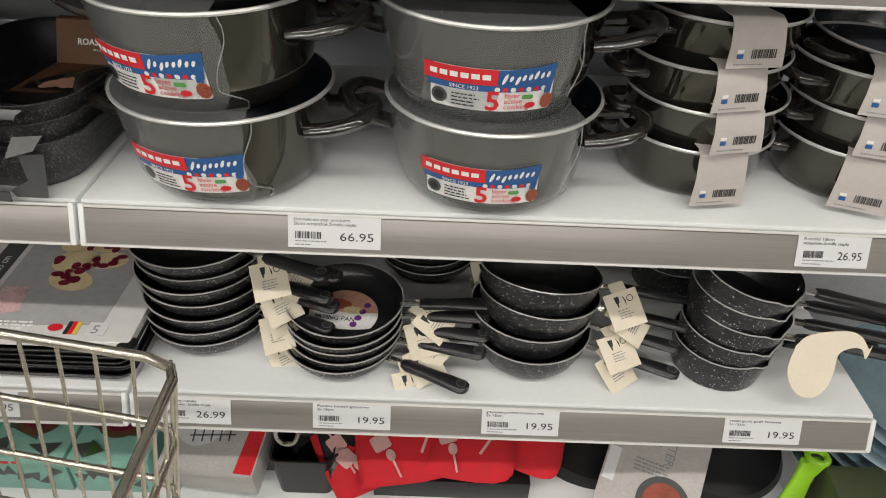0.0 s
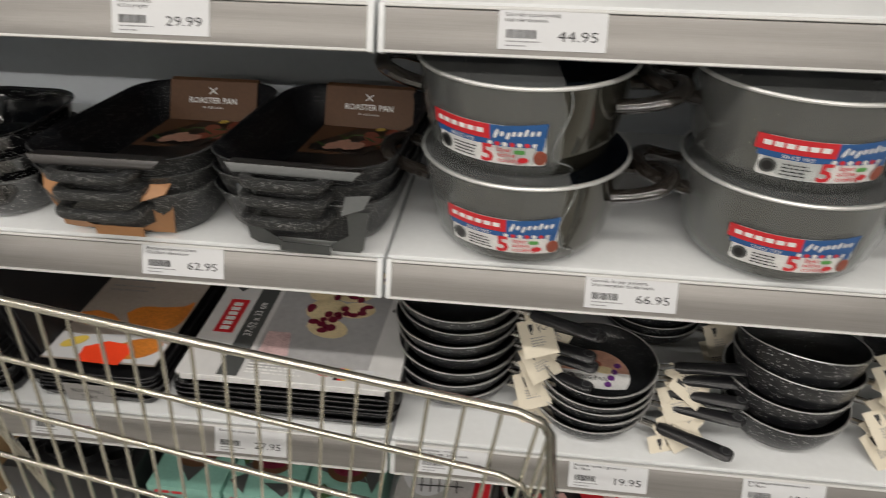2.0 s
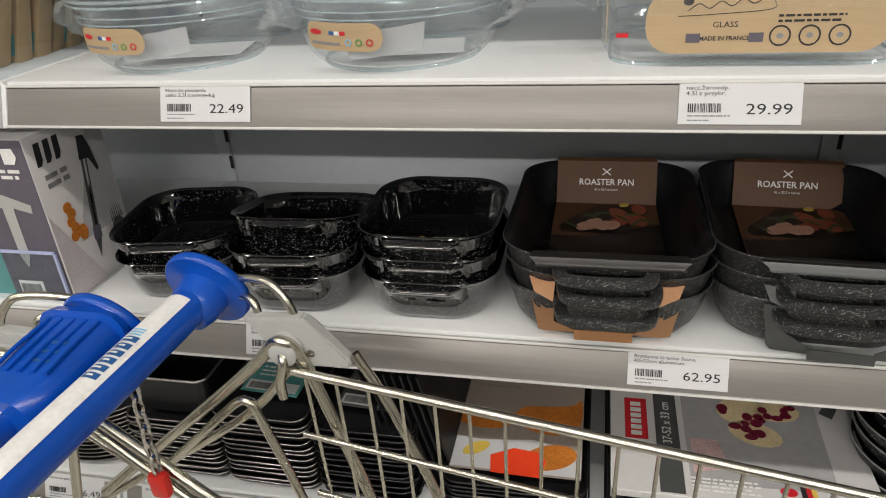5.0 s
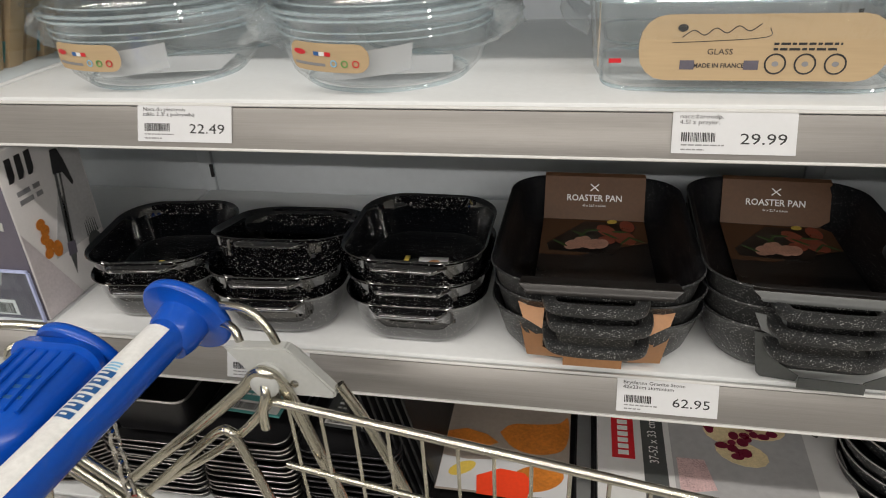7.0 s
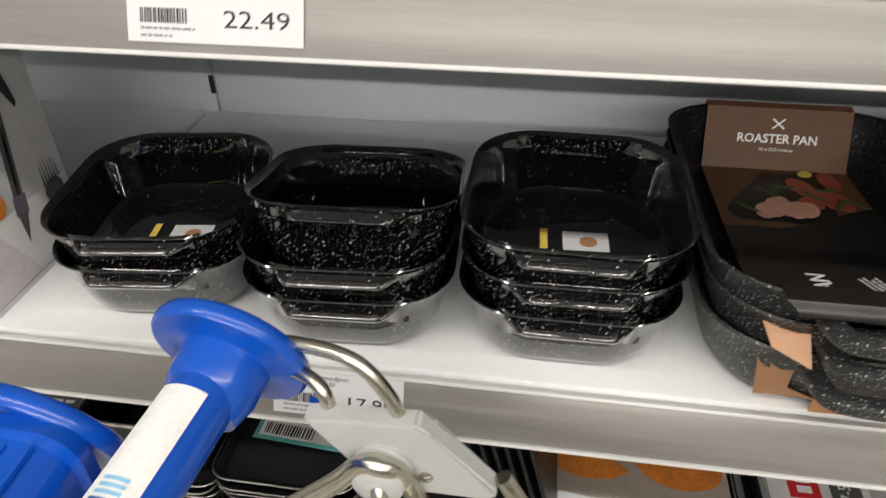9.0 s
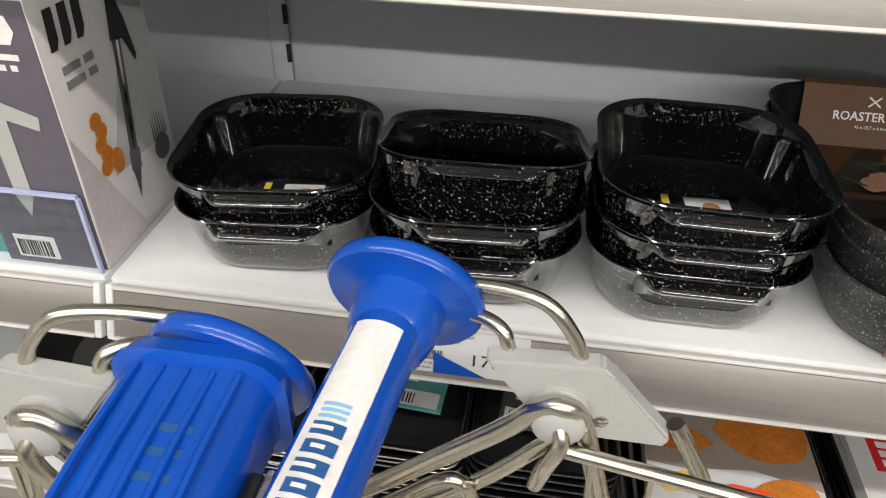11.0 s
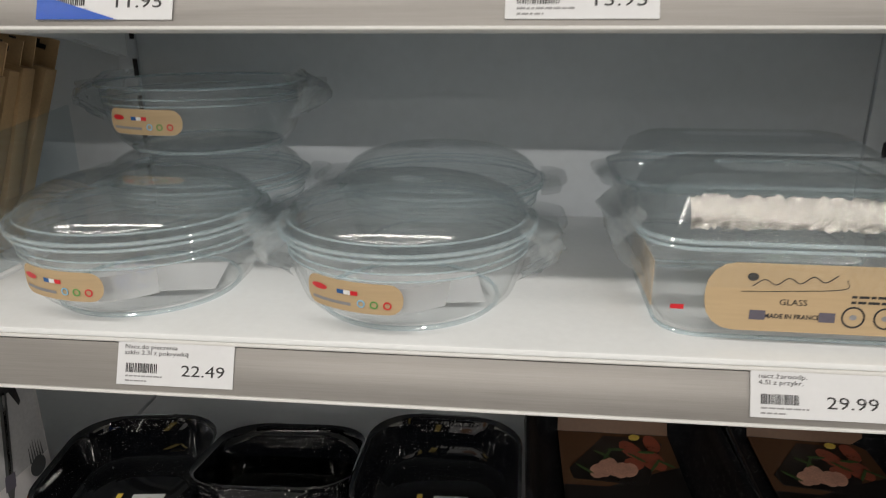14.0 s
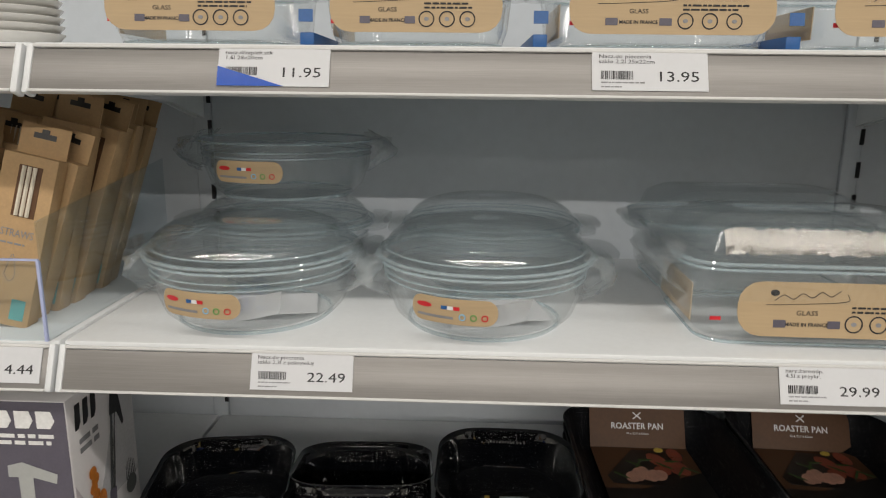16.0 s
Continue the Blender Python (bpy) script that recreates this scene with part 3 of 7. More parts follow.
def roaster_sleeve(label, m, front, front_mat):
    root = thing("roaster_sleeve", label, "card sleeve", m=m)
    upper = [(0.332, 1.017), (0.325, 1.0295), (0.316, 1.028), (0.288, 0.974)]
    lower = [(0.288, 0.9735), (0.19, 0.979), (0.10, 0.986), (0.03, 1.002), (0.000, 1.0450), (-0.020, 1.0490)]
    part("printed_top", ribbon([(y, z - S2) for y, z in upper], 0.0695), BROWN, root, "dark brown printed card")
    part("printed_inset", ribbon([(y, z - S2) for y, z in lower], 0.0695, waist=[0.0695, 0.0695, 0.070, 0.072, 0.078, 0.080]), BROWN_DARK, root)
    d = Vector((0, 0.316 - 0.288, 1.028 - 0.974)).normalized()
    face = Matrix(((1, 0, 0, 0), (0, d.y, -d.z, 0.288 - 0.0012), (0, d.z, d.y, 0.974 - S2 + 0.0008), (0, 0, 0, 1)))
    letters("ROASTER PAN", 0.0125, WHITE, root, face @ pose(0, 0.0265, 0), align="CENTER", bold=0.0002, squeeze=0.95)
    letters("42 x 22,7 x 6,6cm", 0.0045, WHITE, root, face @ pose(0, 0.0185, 0), align="CENTER")
    for a in (40, -40):
        part("emblem", moved(box(0.015, 0.0016, 0.0004), face @ pose(0, 0.0455, 0, 0, 0, a)), WHITE, root)
    slope = math.degrees(math.atan2(0.9735 - 0.979, 0.288 - 0.19))
    flat([(-0.0695, 0.050), (0.0695, 0.050), (0.0695, -0.020), (0.02, -0.045), (-0.03, -0.075), (-0.0695, -0.095)], BROWN, root, pose(0, 0.236, 0.9772 - S2, slope, 0, 0), "printed_band")
    food_plate(root, pose(0, 0.218, 0.9790 - S2, slope, 0, 0) @ Matrix.Diagonal((1, 1.75, 1, 1)) @ pose(0, 0, 0, 0, 0, 10), 5)
    side = pose(-0.004, 0.078, 0.9918 - S2, -12.9, 0, 0)
    letters("PAN", 0.020, WHITE, root, side @ pose(-0.006, -0.024, 0.0006, 0, 0, 90), bold=0.0004)
    lines(0, 0, 0.035, 4, 0.0045, 0.0016, WHITE, root, side @ pose(0.025, -0.018, 0.0008, 0, 0, 104), seed=7)
    for a in (40, -40):
        part("emblem", moved(box(0.013, 0.0016, 0.0004), side @ pose(-0.013, -0.034, 0.0006, 0, 0, a)), WHITE, root)
    # front flaps, cut out round the grips
    part("front_flap", ribbon([(y, z - S2) for y, z in front], 0.058, waist=[0.080, 0.074, 0.071, 0.066][:len(front)]), front_mat, root)
    return root


ROAST = roaster("grey stone-coated roaster pan with moulded grips, bottom of its stack", pose(-0.327, 0.150, S2))
for px, py, dz, rz in ((-0.326, 0.150, 0.018, 0.5), (-0.328, 0.150, 0.034, -0.5), (-0.100, 0.160, 0, -3), (-0.099, 0.160, 0.018, -3.5), (-0.099, 0.160, 0.034, -3)):
    tagged(copy_thing(ROAST, pose(px, py, S2 + dz, -100 * dz, 0, rz)), "grey stone-coated roaster pan nested in a stack of three")
SLEEVE_A = roaster_sleeve("dark brown printed sleeve round a roaster pan", pose(-0.3265, -0.004, S2 + 0.001), [(-0.0205, 1.0488), (-0.0245, 1.0450), (-0.0250, 1.0400)], BROWN_DARK)
SLEEVE_B = roaster_sleeve("dark brown printed sleeve with shiny top, round a roaster pan", pose(-0.099, 0.008, S2 - 0.002, 0, 0, -3), [(-0.0205, 1.0488), (-0.0245, 1.0450), (-0.0250, 1.0400)], GREY_CARD)
for px, rz, mat, lab in ((-0.328, 0, COPPER_CARD, "copper brown card sleeve folded round the lower roaster pans"), (-0.092, -4, GREY_CARD, "dark grey card sleeve sticking out below the roaster grips")):
    sl = thing("lower_sleeve", lab, "card sleeve", m=pose(px, 0.0, S2, 0, 0, rz))
    for sx in (-1, 1):
        bm = loft([[(sx * x, y, z) for x, y, z in ((0.052, -0.013, 0.0795), (0.080, -0.006, 0.0800), (0.074, -0.018, 0.068), (0.053, -0.034, 0.066))], [(sx * x, y, z) for x, y, z in ((0.052, -0.012, 0.0785), (0.080, -0.005, 0.0790), (0.074, -0.017, 0.067), (0.053, -0.033, 0.065))]])
        part("upper_flap", bm, mat, sl)
        out = 0.006 if mat is GREY_CARD else 0.0
        bm = loft([[(sx * x, y, z) for x, y, z in ((0.053, -0.014, 0.0595), (0.078, -0.010, 0.060), (0.070, -0.006 - out, 0.012), (0.064, 0.006 - 2 * out, 0.0025), (0.030, 0.004 - 2 * out, 0.0025), (0.030, -0.008 - out, 0.014), (0.053, -0.013, 0.028))], [(sx * x, y, z) for x, y, z in ((0.053, -0.013, 0.0590), (0.078, -0.009, 0.0595), (0.070, -0.005 - out, 0.012), (0.064, 0.007 - 2 * out, 0.0025), (0.030, 0.005 - 2 * out, 0.0025), (0.030, -0.007 - out, 0.014), (0.053, -0.012, 0.028))]])
        part("side_flap", bm, mat, sl)
    part("bottom_flap", moved(box(0.062, 0.0012, 0.0125, 0, -0.008 - (0.01 if mat is GREY_CARD else 0), 0.0025), Matrix()), mat, sl)


# ---------- stock pots in wrap ----------
POT_PROFILE = ((0.080, 0.0), (0.089, 0.002), (0.098, 0.010), (0.105, 0.027), (0.112, 0.062), (0.1175, 0.103), (0.1190, 0.110))


def pot_radius(z):
    for (r0, z0), (r1, z1) in zip(POT_PROFILE, POT_PROFILE[1:]):
        if z <= z1:
            return r0 + (r1 - r0) * (z - z0) / (z1 - z0)
    return POT_PROFILE[-1][0]


def bent(a0, a1, z0, z1, off, na=24, nz=8, wave=0.0, seed=0, zmap=None):
    """A patch lying on the pot's wall between two bearings (degrees; -90 faces the aisle)."""
    rnd = random.Random(seed)
    ph = [rnd.uniform(0, 6) for _ in range(4)]
    bm = bmesh.new()
    rows = []
    for j in range(nz + 1):
        v = j / nz
        row = []
        for i in range(na + 1):
            u = i / na
            end = a1 + (wave * (math.sin(5 * v + ph[0]) + 0.5 * math.sin(11 * v + ph[1])) if wave else 0)
            a = radians(a0 + (end - a0) * u)
            z = z0 + (z1 - z0) * v
            r = pot_radius(z) + off + (0.0008 * math.sin(9 * u + ph[2]) * math.sin(3 * v + ph[3]) if wave else 0)
            row.append(bm.verts.new((r * math.cos(a), r * math.sin(a), z)))
        rows.append(row)
    for a, b in zip(rows, rows[1:]):
        for i in range(na):
            bm.faces.new((a[i], a[i + 1], b[i + 1], b[i]))
    return bm


def on_wall(bm, bearing, z, off):
    """Lays flat work (x along, y up) on the pot's wall."""
    for v in bm.verts:
        zz = z + v.co.y
        r = pot_radius(zz) + off + v.co.z
        a = radians(bearing) + v.co.x / pot_radius(zz)
        v.co = Vector((r * math.cos(a), r * math.sin(a), zz))
    return bm


def poly(points, thick=0.0003):
    """A flat polygon cut fine enough to bend."""
    bm = bmesh.new()
    f = bm.faces.new([bm.verts.new((x, y, 0)) for x, y in points])
    for k in range(-10, 11):
        bmesh.ops.bisect_plane(bm, geom=bm.verts[:] + bm.edges[:] + bm.faces[:], plane_co=(k * 0.009, 0, 0), plane_no=(1, 0, 0))
    return bm


def wall_text(text, size, mat, parent, x, y, bearing, z, off, bold=0.0, squeeze=1.0):
    ob = letters(text, size, mat, parent, pose(x, y, 0), bold=bold, squeeze=squeeze, depth=0.0001)
    bm = bmesh.new()
    bm.from_mesh(ob.data)
    on_wall(bm, bearing, z, off)
    bm.to_mesh(ob.data)
    bm.free()
    return ob


def pot(label, m, spin, wrap_end, seed, stick):
    root = thing("cooking_pot", label, "cooking pot", "wrapped cooking pots in stacks", m)
    prof = list(POT_PROFILE)
    prof += [(0.1222, 0.1105), (0.1232, 0.1125), (0.1222, 0.1145), (0.1194, 0.1145)]
    outer = lathe(prof, 64, True, False)
    per = 64
    for k, f in enumerate(list(outer.faces)):
        if per * (len(POT_PROFILE) - 1) <= k < per * (len(prof) - 1):
            f.material_index = 1
    me = finish(outer, "wall", POT, 40)
    me.materials.append(RIM)
    part("wall", me, POT, root)
    inner = [(0.1194, 0.1145), (0.1168, 0.109), (0.1145, 0.098), (0.103, 0.028), (0.095, 0.011), (0.082, 0.006), (0.02, 0.006)]
    part("lining", lathe(inner, 64, False, True), POT_IN, root, "blue-black pot lining")
    for s in (0, 180):
        bm = tube(smooth_path([(0.106, -0.042, 0.076), (0.134, -0.038, 0.081), (0.160, -0.029, 0.090), (0.171, 0.0, 0.095), (0.160, 0.029, 0.090), (0.134, 0.038, 0.081), (0.106, 0.042, 0.076)], 5), [0.0100] * 31)
        bmesh.ops.scale(bm, vec=(1, 1, 0.8), space=Matrix.Translation((0, 0, -0.088)), verts=bm.verts[:])
        part("handle", moved(bm, pose(0, 0, 0, 0, 0, s + spin)), POT_DARK, root)
    wrap = bent(-198, wrap_end, 0.004, 0.115, 0.0022, 40, 10, 2.5, seed)
    part("wrap", wrap, WRAP, root, "clear film wrap")
    # film across part of the opening
    bm = bmesh.new()
    rim = [Vector((0.1238 * math.cos(radians(a)), 0.1238 * math.sin(radians(a)), 0.1158)) for a in range(-198, wrap_end + 1, 6)]
    far_pts = [Vector((p.x * 0.55, 0.094 - 0.02 * abs(p.x) / 0.124, 0.1148)) for p in rim]
    a = [bm.verts.new(p) for p in rim]
    b = [bm.verts.new(p) for p in far_pts]
    for i in range(len(a) - 1):
        bm.faces.new((a[i], a[i + 1], b[i + 1], b[i]))
    part("top_film", bm, WRAP, root)
    # torn, whitened edge of the film
    pts = []
    rnd = random.Random(seed)
    for k in range(9):
        ang = wrap_end + 3 * math.sin(k * 0.9 + seed) + (10 if k < 2 else 0)
        z = 0.006 + 0.0132 * k
        rad = pot_radius(z) + 0.003
        pts.append((rad * math.cos(radians(ang)), rad * math.sin(radians(ang)), z))
    part("film_edge", tube(smooth_path(pts, 4), 0.0007, 5), FILM_BUNCH, root)
    # product sticker: plain blocks in the maker's colours and the readable words
    bz, bb, off = 0.046, stick, 0.0030
    part("sticker", on_wall(poly(round_rect2(-0.060, -0.020, 0.062, 0.026, 0.004)), bb, bz, off), WHITE, root, "printed product sticker")
    part("sticker_blue", on_wall(poly([(-0.063, 0.002), (0.060, 0.002), (0.064, 0.030), (0.020, 0.026), (-0.063, 0.024)]), bb, bz, off + 0.0004), BLUE, root)
    part("sticker_red", on_wall(poly(rect(-0.067, 0.009, 0.006, 0.026)), bb, bz, off + 0.0008), RED, root)
    for k in range(6):
        part("brand_bar", on_wall(poly(rect(-0.060 + 0.0103 * k, 0.0150, -0.0522 + 0.0103 * k, 0.0205)), bb, bz, off + 0.0012), WHITE, root)
    wall_text("SINCE 1923", 0.0058, WHITE, root, -0.040, 0.0035, bb, bz, off + 0.0012)
    for k, (tall, low) in enumerate(((0.0062, 0.0), (0.0034, 0.0), (0.0050, -0.0022), (0.0034, 0.0), (0.0034, 0.0), (0.0048, 0.0012), (0.0034, 0.0), (0.0034, 0.0))):
        part("script_shape", on_wall(poly(oval(0.0125 + 0.0060 * k, 0.0165 + low + 0.0004 * k, tall, 0.0017, 10, 68)), bb, bz, off + 0.0010), WHITE, root)
    for k in range(7):
        part("dot", on_wall(poly(oval(0.006 + 0.0075 * k, 0.005, 0.0027, 0.0027, 10)), bb, bz, off + 0.0010), RED if k % 2 else WHITE, root)
    part("round_picture", on_wall(poly(oval(-0.050, -0.008, 0.0085, 0.0085, 16)), bb, bz, off + 0.0010), GREY_CARD, root)
    part("round_picture", on_wall(poly(oval(-0.050, -0.008, 0.0055, 0.0055, 16)), bb, bz, off + 0.0014), BLACK_PLASTIC, root)
    ln = lines(-0.037, -0.003, 0.028, 4, 0.004, 0.0014, INK, root, Matrix(), seed=seed)
    bm = bmesh.new()
    bm.from_mesh(ln.data)
    on_wall(bm, bb, bz, off + 0.0010)
    bm.to_mesh(ln.data)
    bm.free()
    wall_text("5", 0.030, RED, root, -0.005, -0.018, bb, bz, off + 0.0012, bold=0.0006)
    for k, w in enumerate(("layer", "active", "cooking")):
        wall_text(w, 0.0078, RED, root, 0.013, -0.004 - 0.0064 * k, bb, bz, off + 0.0012)
    part("badge", on_wall(poly(round_rect2(0.030, -0.006, 0.041, -0.001, 0.0015)), bb, bz, off + 0.0012), GREEN, root)
    part("badge", on_wall(poly(oval(0.039, -0.013, 0.0055, 0.0035, 12)), bb, bz, off + 0.0012), RED, root)
    part("printed_food", on_wall(poly(oval(0.056, -0.010, 0.007, 0.009, 12)), bb, bz, off + 0.0012), MEAT, root)
    part("blue_mark", on_wall(poly(rect(0.052, -0.001, 0.059, 0.006)), bb, bz, off + 0.0014), BLUE, root)
    return root


pot("olive-black enamelled cooking pot half wrapped in clear film, carrying another pot", pose(0.156, 0.084, S2), -9, -66, 1, -101)
pot("olive-black enamelled pot half wrapped in film, in the pot below", pose(0.151, 0.084, S2 + 0.108, 0.5, 0, 0), -12, -70, 2, -110)
pot("wrapped olive-black enamelled cooking pot with a sticker, carrying another pot", pose(0.459, 0.084, S2), -9, -42, 3, -98)
pot("wrapped olive-black enamelled cooking pot with sticker, resting in the pot below", pose(0.451, 0.084, S2 + 0.108, 0.5, 0, 0), -9, -44, 4, -92)


# ---------- small saucepans with grey sleeves ----------
def small_pot(label, m, r=0.094, h=0.064):
    root = thing("small_pot", label, "pot", "dark enamel pots with paper sleeves", m)
    prof = [(r * 0.76, 0.0), (r * 0.80, 0.001), (r * 0.86, 0.008), (r * 0.93, 0.030), (r * 0.97, h - 0.004)]
    part("wall", lathe(prof + [(r * 0.985, h - 0.002)], 48, True, False), POT, root)
    part("rim", lathe([(r * 0.985, h - 0.002), (r, h - 0.001), (r * 1.005, h + 0.001), (r * 0.99, h + 0.0025), (r * 0.965, h)], 48, False, False), RIM, root, "bare steel rim")
    part("lining", lathe([(r * 0.965, h), (r * 0.95, h - 0.008), (r * 0.90, 0.028), (r * 0.80, 0.006), (r * 0.1, 0.005)], 48, False, True), POT_IN, root)
    for s in (90, 270):
        bm = tube(smooth_path([(r * 0.94, -0.026, h * 0.72), (r + 0.018, -0.020, h * 0.76), (r + 0.026, 0, h * 0.8), (r + 0.018, 0.020, h * 0.76), (r * 0.94, 0.026, h * 0.72)], 4), 0.006, 10)
        part("handle", moved(bm, pose(0, 0, 0, 0, 0, s - 90)), POT_DARK, root)
    return root


def paper_sleeve(m, tall, turn):
    root = thing("paper_sleeve", "grey paper sleeve with a barcode, hung over a pot rim", "paper sleeve", "paper sleeves on the small pots", m)
    prof = [(0.045, tall + 0.003), (0.004, tall + 0.004), (-0.004, tall - 0.001), (-0.011, tall * 0.55), (-0.014, 0.004)]
    bm = ribbon(prof, 0.030, 0.0004, [0.025, 0.028, 0.029, 0.030, 0.032])
    part("sheet", bm, SLEEVE, root)
    t = Vector((0, -0.014 + 0.011, 0.004 - tall * 0.55)).normalized()
    up = -t
    face = Matrix(((1, 0, 0, 0), (0, up.y, -up.z, -0.0142), (0, up.z, up.y, 0.004), (0, 0, 0, 1)))
    bars(-0.006, 0.010, 0.028, 0.009, 18, INK, root, face @ pose(0, 0, 0.0006), "barcode", 11)
    flat(rect(-0.022, 0.010, -0.015, 0.0145), BLUE, root, face @ pose(0, 0, 0.0006), "blue_mark")
    flat(rect(-0.022, 0.0155, -0.015, 0.0190), WHITE, root, face @ pose(0, 0, 0.0006), "white_mark")
    lines(-0.024, 0.004, 0.04, 1, 0.004, 0.0012, INK_GREY, root, face @ pose(0, 0, 0.0006), seed=4)
    return root


for cx, cy, count, rz in ((0.708, 0.128, 4, 6), (0.905, 0.124, 3, -12)):
    z = S2
    for k in range(count):
        small_pot("brown-black enamel pot with a bare rim, nested in a stack", pose(cx + 0.006 * math.sin(k * 2.1), cy + 0.003 * k, z, 1.2 * math.sin(k), 1.0 * math.cos(2 * k), 9 * k))
        a = radians(-90 + rz)
        paper_sleeve(pose(cx + 0.006 * math.sin(k * 2.1) + 0.091 * math.cos(a) - 0.002, cy + 0.003 * k + 0.094 * math.sin(a) + 0.002, z + (0.004 if k == 0 else 0.022), 0, 0, rz * 1.6 + 5 * math.sin(k)), 0.064 if k == 0 else 0.048, rz)
        z += 0.047
small_pot("black enamel pot with a dark sleeve on top of its stack", pose(0.950, 0.175, S2 + 0.114, 3, 0, 20), 0.108, 0.055)


# ---------- speckled pans ----------
def handle_mesh(root, r, z, length, rise, drop=0.0):
    """Steel neck and a flat bakelite grip with a hanging hole, along +x."""
    part("neck", tube([(r - 0.004, 0, z), (r + 0.012, 0, z + rise * 0.15), (r + 0.030, 0, z + rise * 0.3)], 0.0048, 8), STEEL, root, "steel handle neck")
    rows = []
    for u, w, t in ((0.0, 0.007, 0.006), (0.08, 0.010, 0.0075), (0.35, 0.0095, 0.007), (0.7, 0.0115, 0.0065), (0.92, 0.0125, 0.0058), (0.98, 0.009, 0.005), (1.0, 0.004, 0.004)):
        x = r + 0.022 + (length - 0.022) * u
        zz = z + rise * (0.25 + 0.75 * u) - drop * u * u
        rows.append([(x, w * math.cos(a), zz + t * math.sin(a)) for a in [2 * math.pi * k / 12 for k in range(12)]])
    part("grip", loft(rows), HANDLE, root, "black bakelite grip")
    x = r + 0.022 + (length - 0.022) * 0.9
    zz = z + rise * 0.92 - drop * 0.81
    part("hole_rim", moved(lathe([(0.0055, 0.0), (0.0068, 0.0), (0.0068, 0.0005), (0.0055, 0.0005)], 16, False, False), pose(x, 0, zz + 0.0062)), GREY_CARD, root)
    part("hanging_hole", moved(lathe([(0.0056, 0.0), (0.0056, 0.0004)], 14), pose(x, 0, zz + 0.0061)), SLOT, root)


def pan(name, label, group, m, r, h, base, length, rise, spout=False):
    root = thing(name, label, name.replace("_", " "), group, m)
    prof = [(base, 0.0), (base + 0.004, 0.001), (base + (r - base) * 0.55, h * 0.28), (base + (r - base) * 0.85, h * 0.65), (r - 0.001, h)]

    def ring(rad, z):
        pts = circle(rad, z, 44)
        if spout and z > h * 0.6:
            k = (z - h * 0.6) / (h * 0.4)
            out = []
            for x, y, zz in pts:
                a = math.degrees(math.atan2(y, x))
                lip = max(0, 1 - abs(a + 60) / 14)
                out.append((x * (1 + 0.09 * k * lip), y * (1 + 0.09 * k * lip), zz - 0.002 * k * lip))
            return out
        return pts
    part("wall", loft([ring(a, z) for a, z in prof], True, False), PAN, root)
    part("rim", loft([ring(a, z) for a, z in ((r - 0.0006, h - 0.0002), (r + 0.0009, h + 0.0002), (r + 0.0006, h + 0.0013), (r - 0.0012, h + 0.0010))], False, False), RIM, root, "bare aluminium rim")
    part("lining", loft([ring(a, z) for a, z in ((r - 0.0022, h + 0.0014), (base + (r - base) * 0.8, h * 0.65), (base + (r - base) * 0.5, h * 0.30), (base - 0.002, 0.004), (0.01, 0.003))], False, True), PAN_IN, root)
    handle_mesh(root, r, h * 0.72, length, rise)
    return root


def swing_tag(m, w=0.046, hh=0.050, seed=1):
    root = thing("swing_tag", "cream card swing tag with care symbols on a pan handle", "tag", "swing tags on pan handles", m)
    bm = moved(box(w, hh, 0.0008, 0, -hh / 2 - 0.004, 0, 0.0002), Matrix())
    part("card", bm, CREAM, root)
    part("neck_strip", moved(box(w * 0.45, 0.016, 0.0008, 0, 0.002, 0.0001, 0), pose(0, 0, 0, -30, 0, 0)), CREAM, root)
    up = pose(0, 0, 0.0009)
    flat([(-0.010, -0.010), (-0.003, -0.010), (-0.004, -0.018), (-0.006, -0.020), (-0.006, -0.024), (-0.008, -0.024), (-0.008, -0.020), (-0.009, -0.018)], INK, root, up, "glass_symbol")
    flat([(0.002, -0.010), (0.005, -0.018), (0.004, -0.024), (0.003, -0.018)], INK, root, up, "fork_symbol")
    part("ring_symbol", moved(lathe([(0.0035, 0), (0.0045, 0), (0.0045, 0.0004), (0.0035, 0.0004)], 14, False, False), up @ pose(0.011, -0.016, 0)), INK, root)
    lines(-0.010, -0.029, 0.020, 4, 0.0035, 0.0012, INK_GREY, root, up, seed=seed)
    return root


def pan_stack(name, label, group, cx, cy, count, step, r, h, base, length, rise, bearing, fan, spout=False, tilt=0.0, tags=True, spins=(), nod=0.0):
    rnd = random.Random(int(cx * 1000) + count)
    first = None
    for k in range(count):
        rz = bearing + (spins[k] if k < len(spins) else fan * rnd.uniform(-1, 1))
        m = pose(cx + rnd.uniform(-0.004, 0.004), cy + rnd.uniform(-0.003, 0.003), S3 + step * k, rnd.uniform(-1, 1) - nod * k, tilt * k, rz)
        if first is None:
            first = pan(name, label, group, m, r, h, base, length, rise, spout)
        else:
            copy_thing(first, m)
        if tags:
            a = radians(rz)
            tx, ty = cx + (r + 0.024) * math.cos(a), cy + (r + 0.024) * math.sin(a)
            swing_tag(pose(tx, ty - 0.006, S3 + step * k + h * 0.72 + 0.001, 46 + rnd.uniform(-10, 10), rnd.uniform(-8, 8), rnd.uniform(-12, 24)) @ pose(0, 0, 0, 0, 0, rnd.uniform(8, 48)), seed=k)
    return first


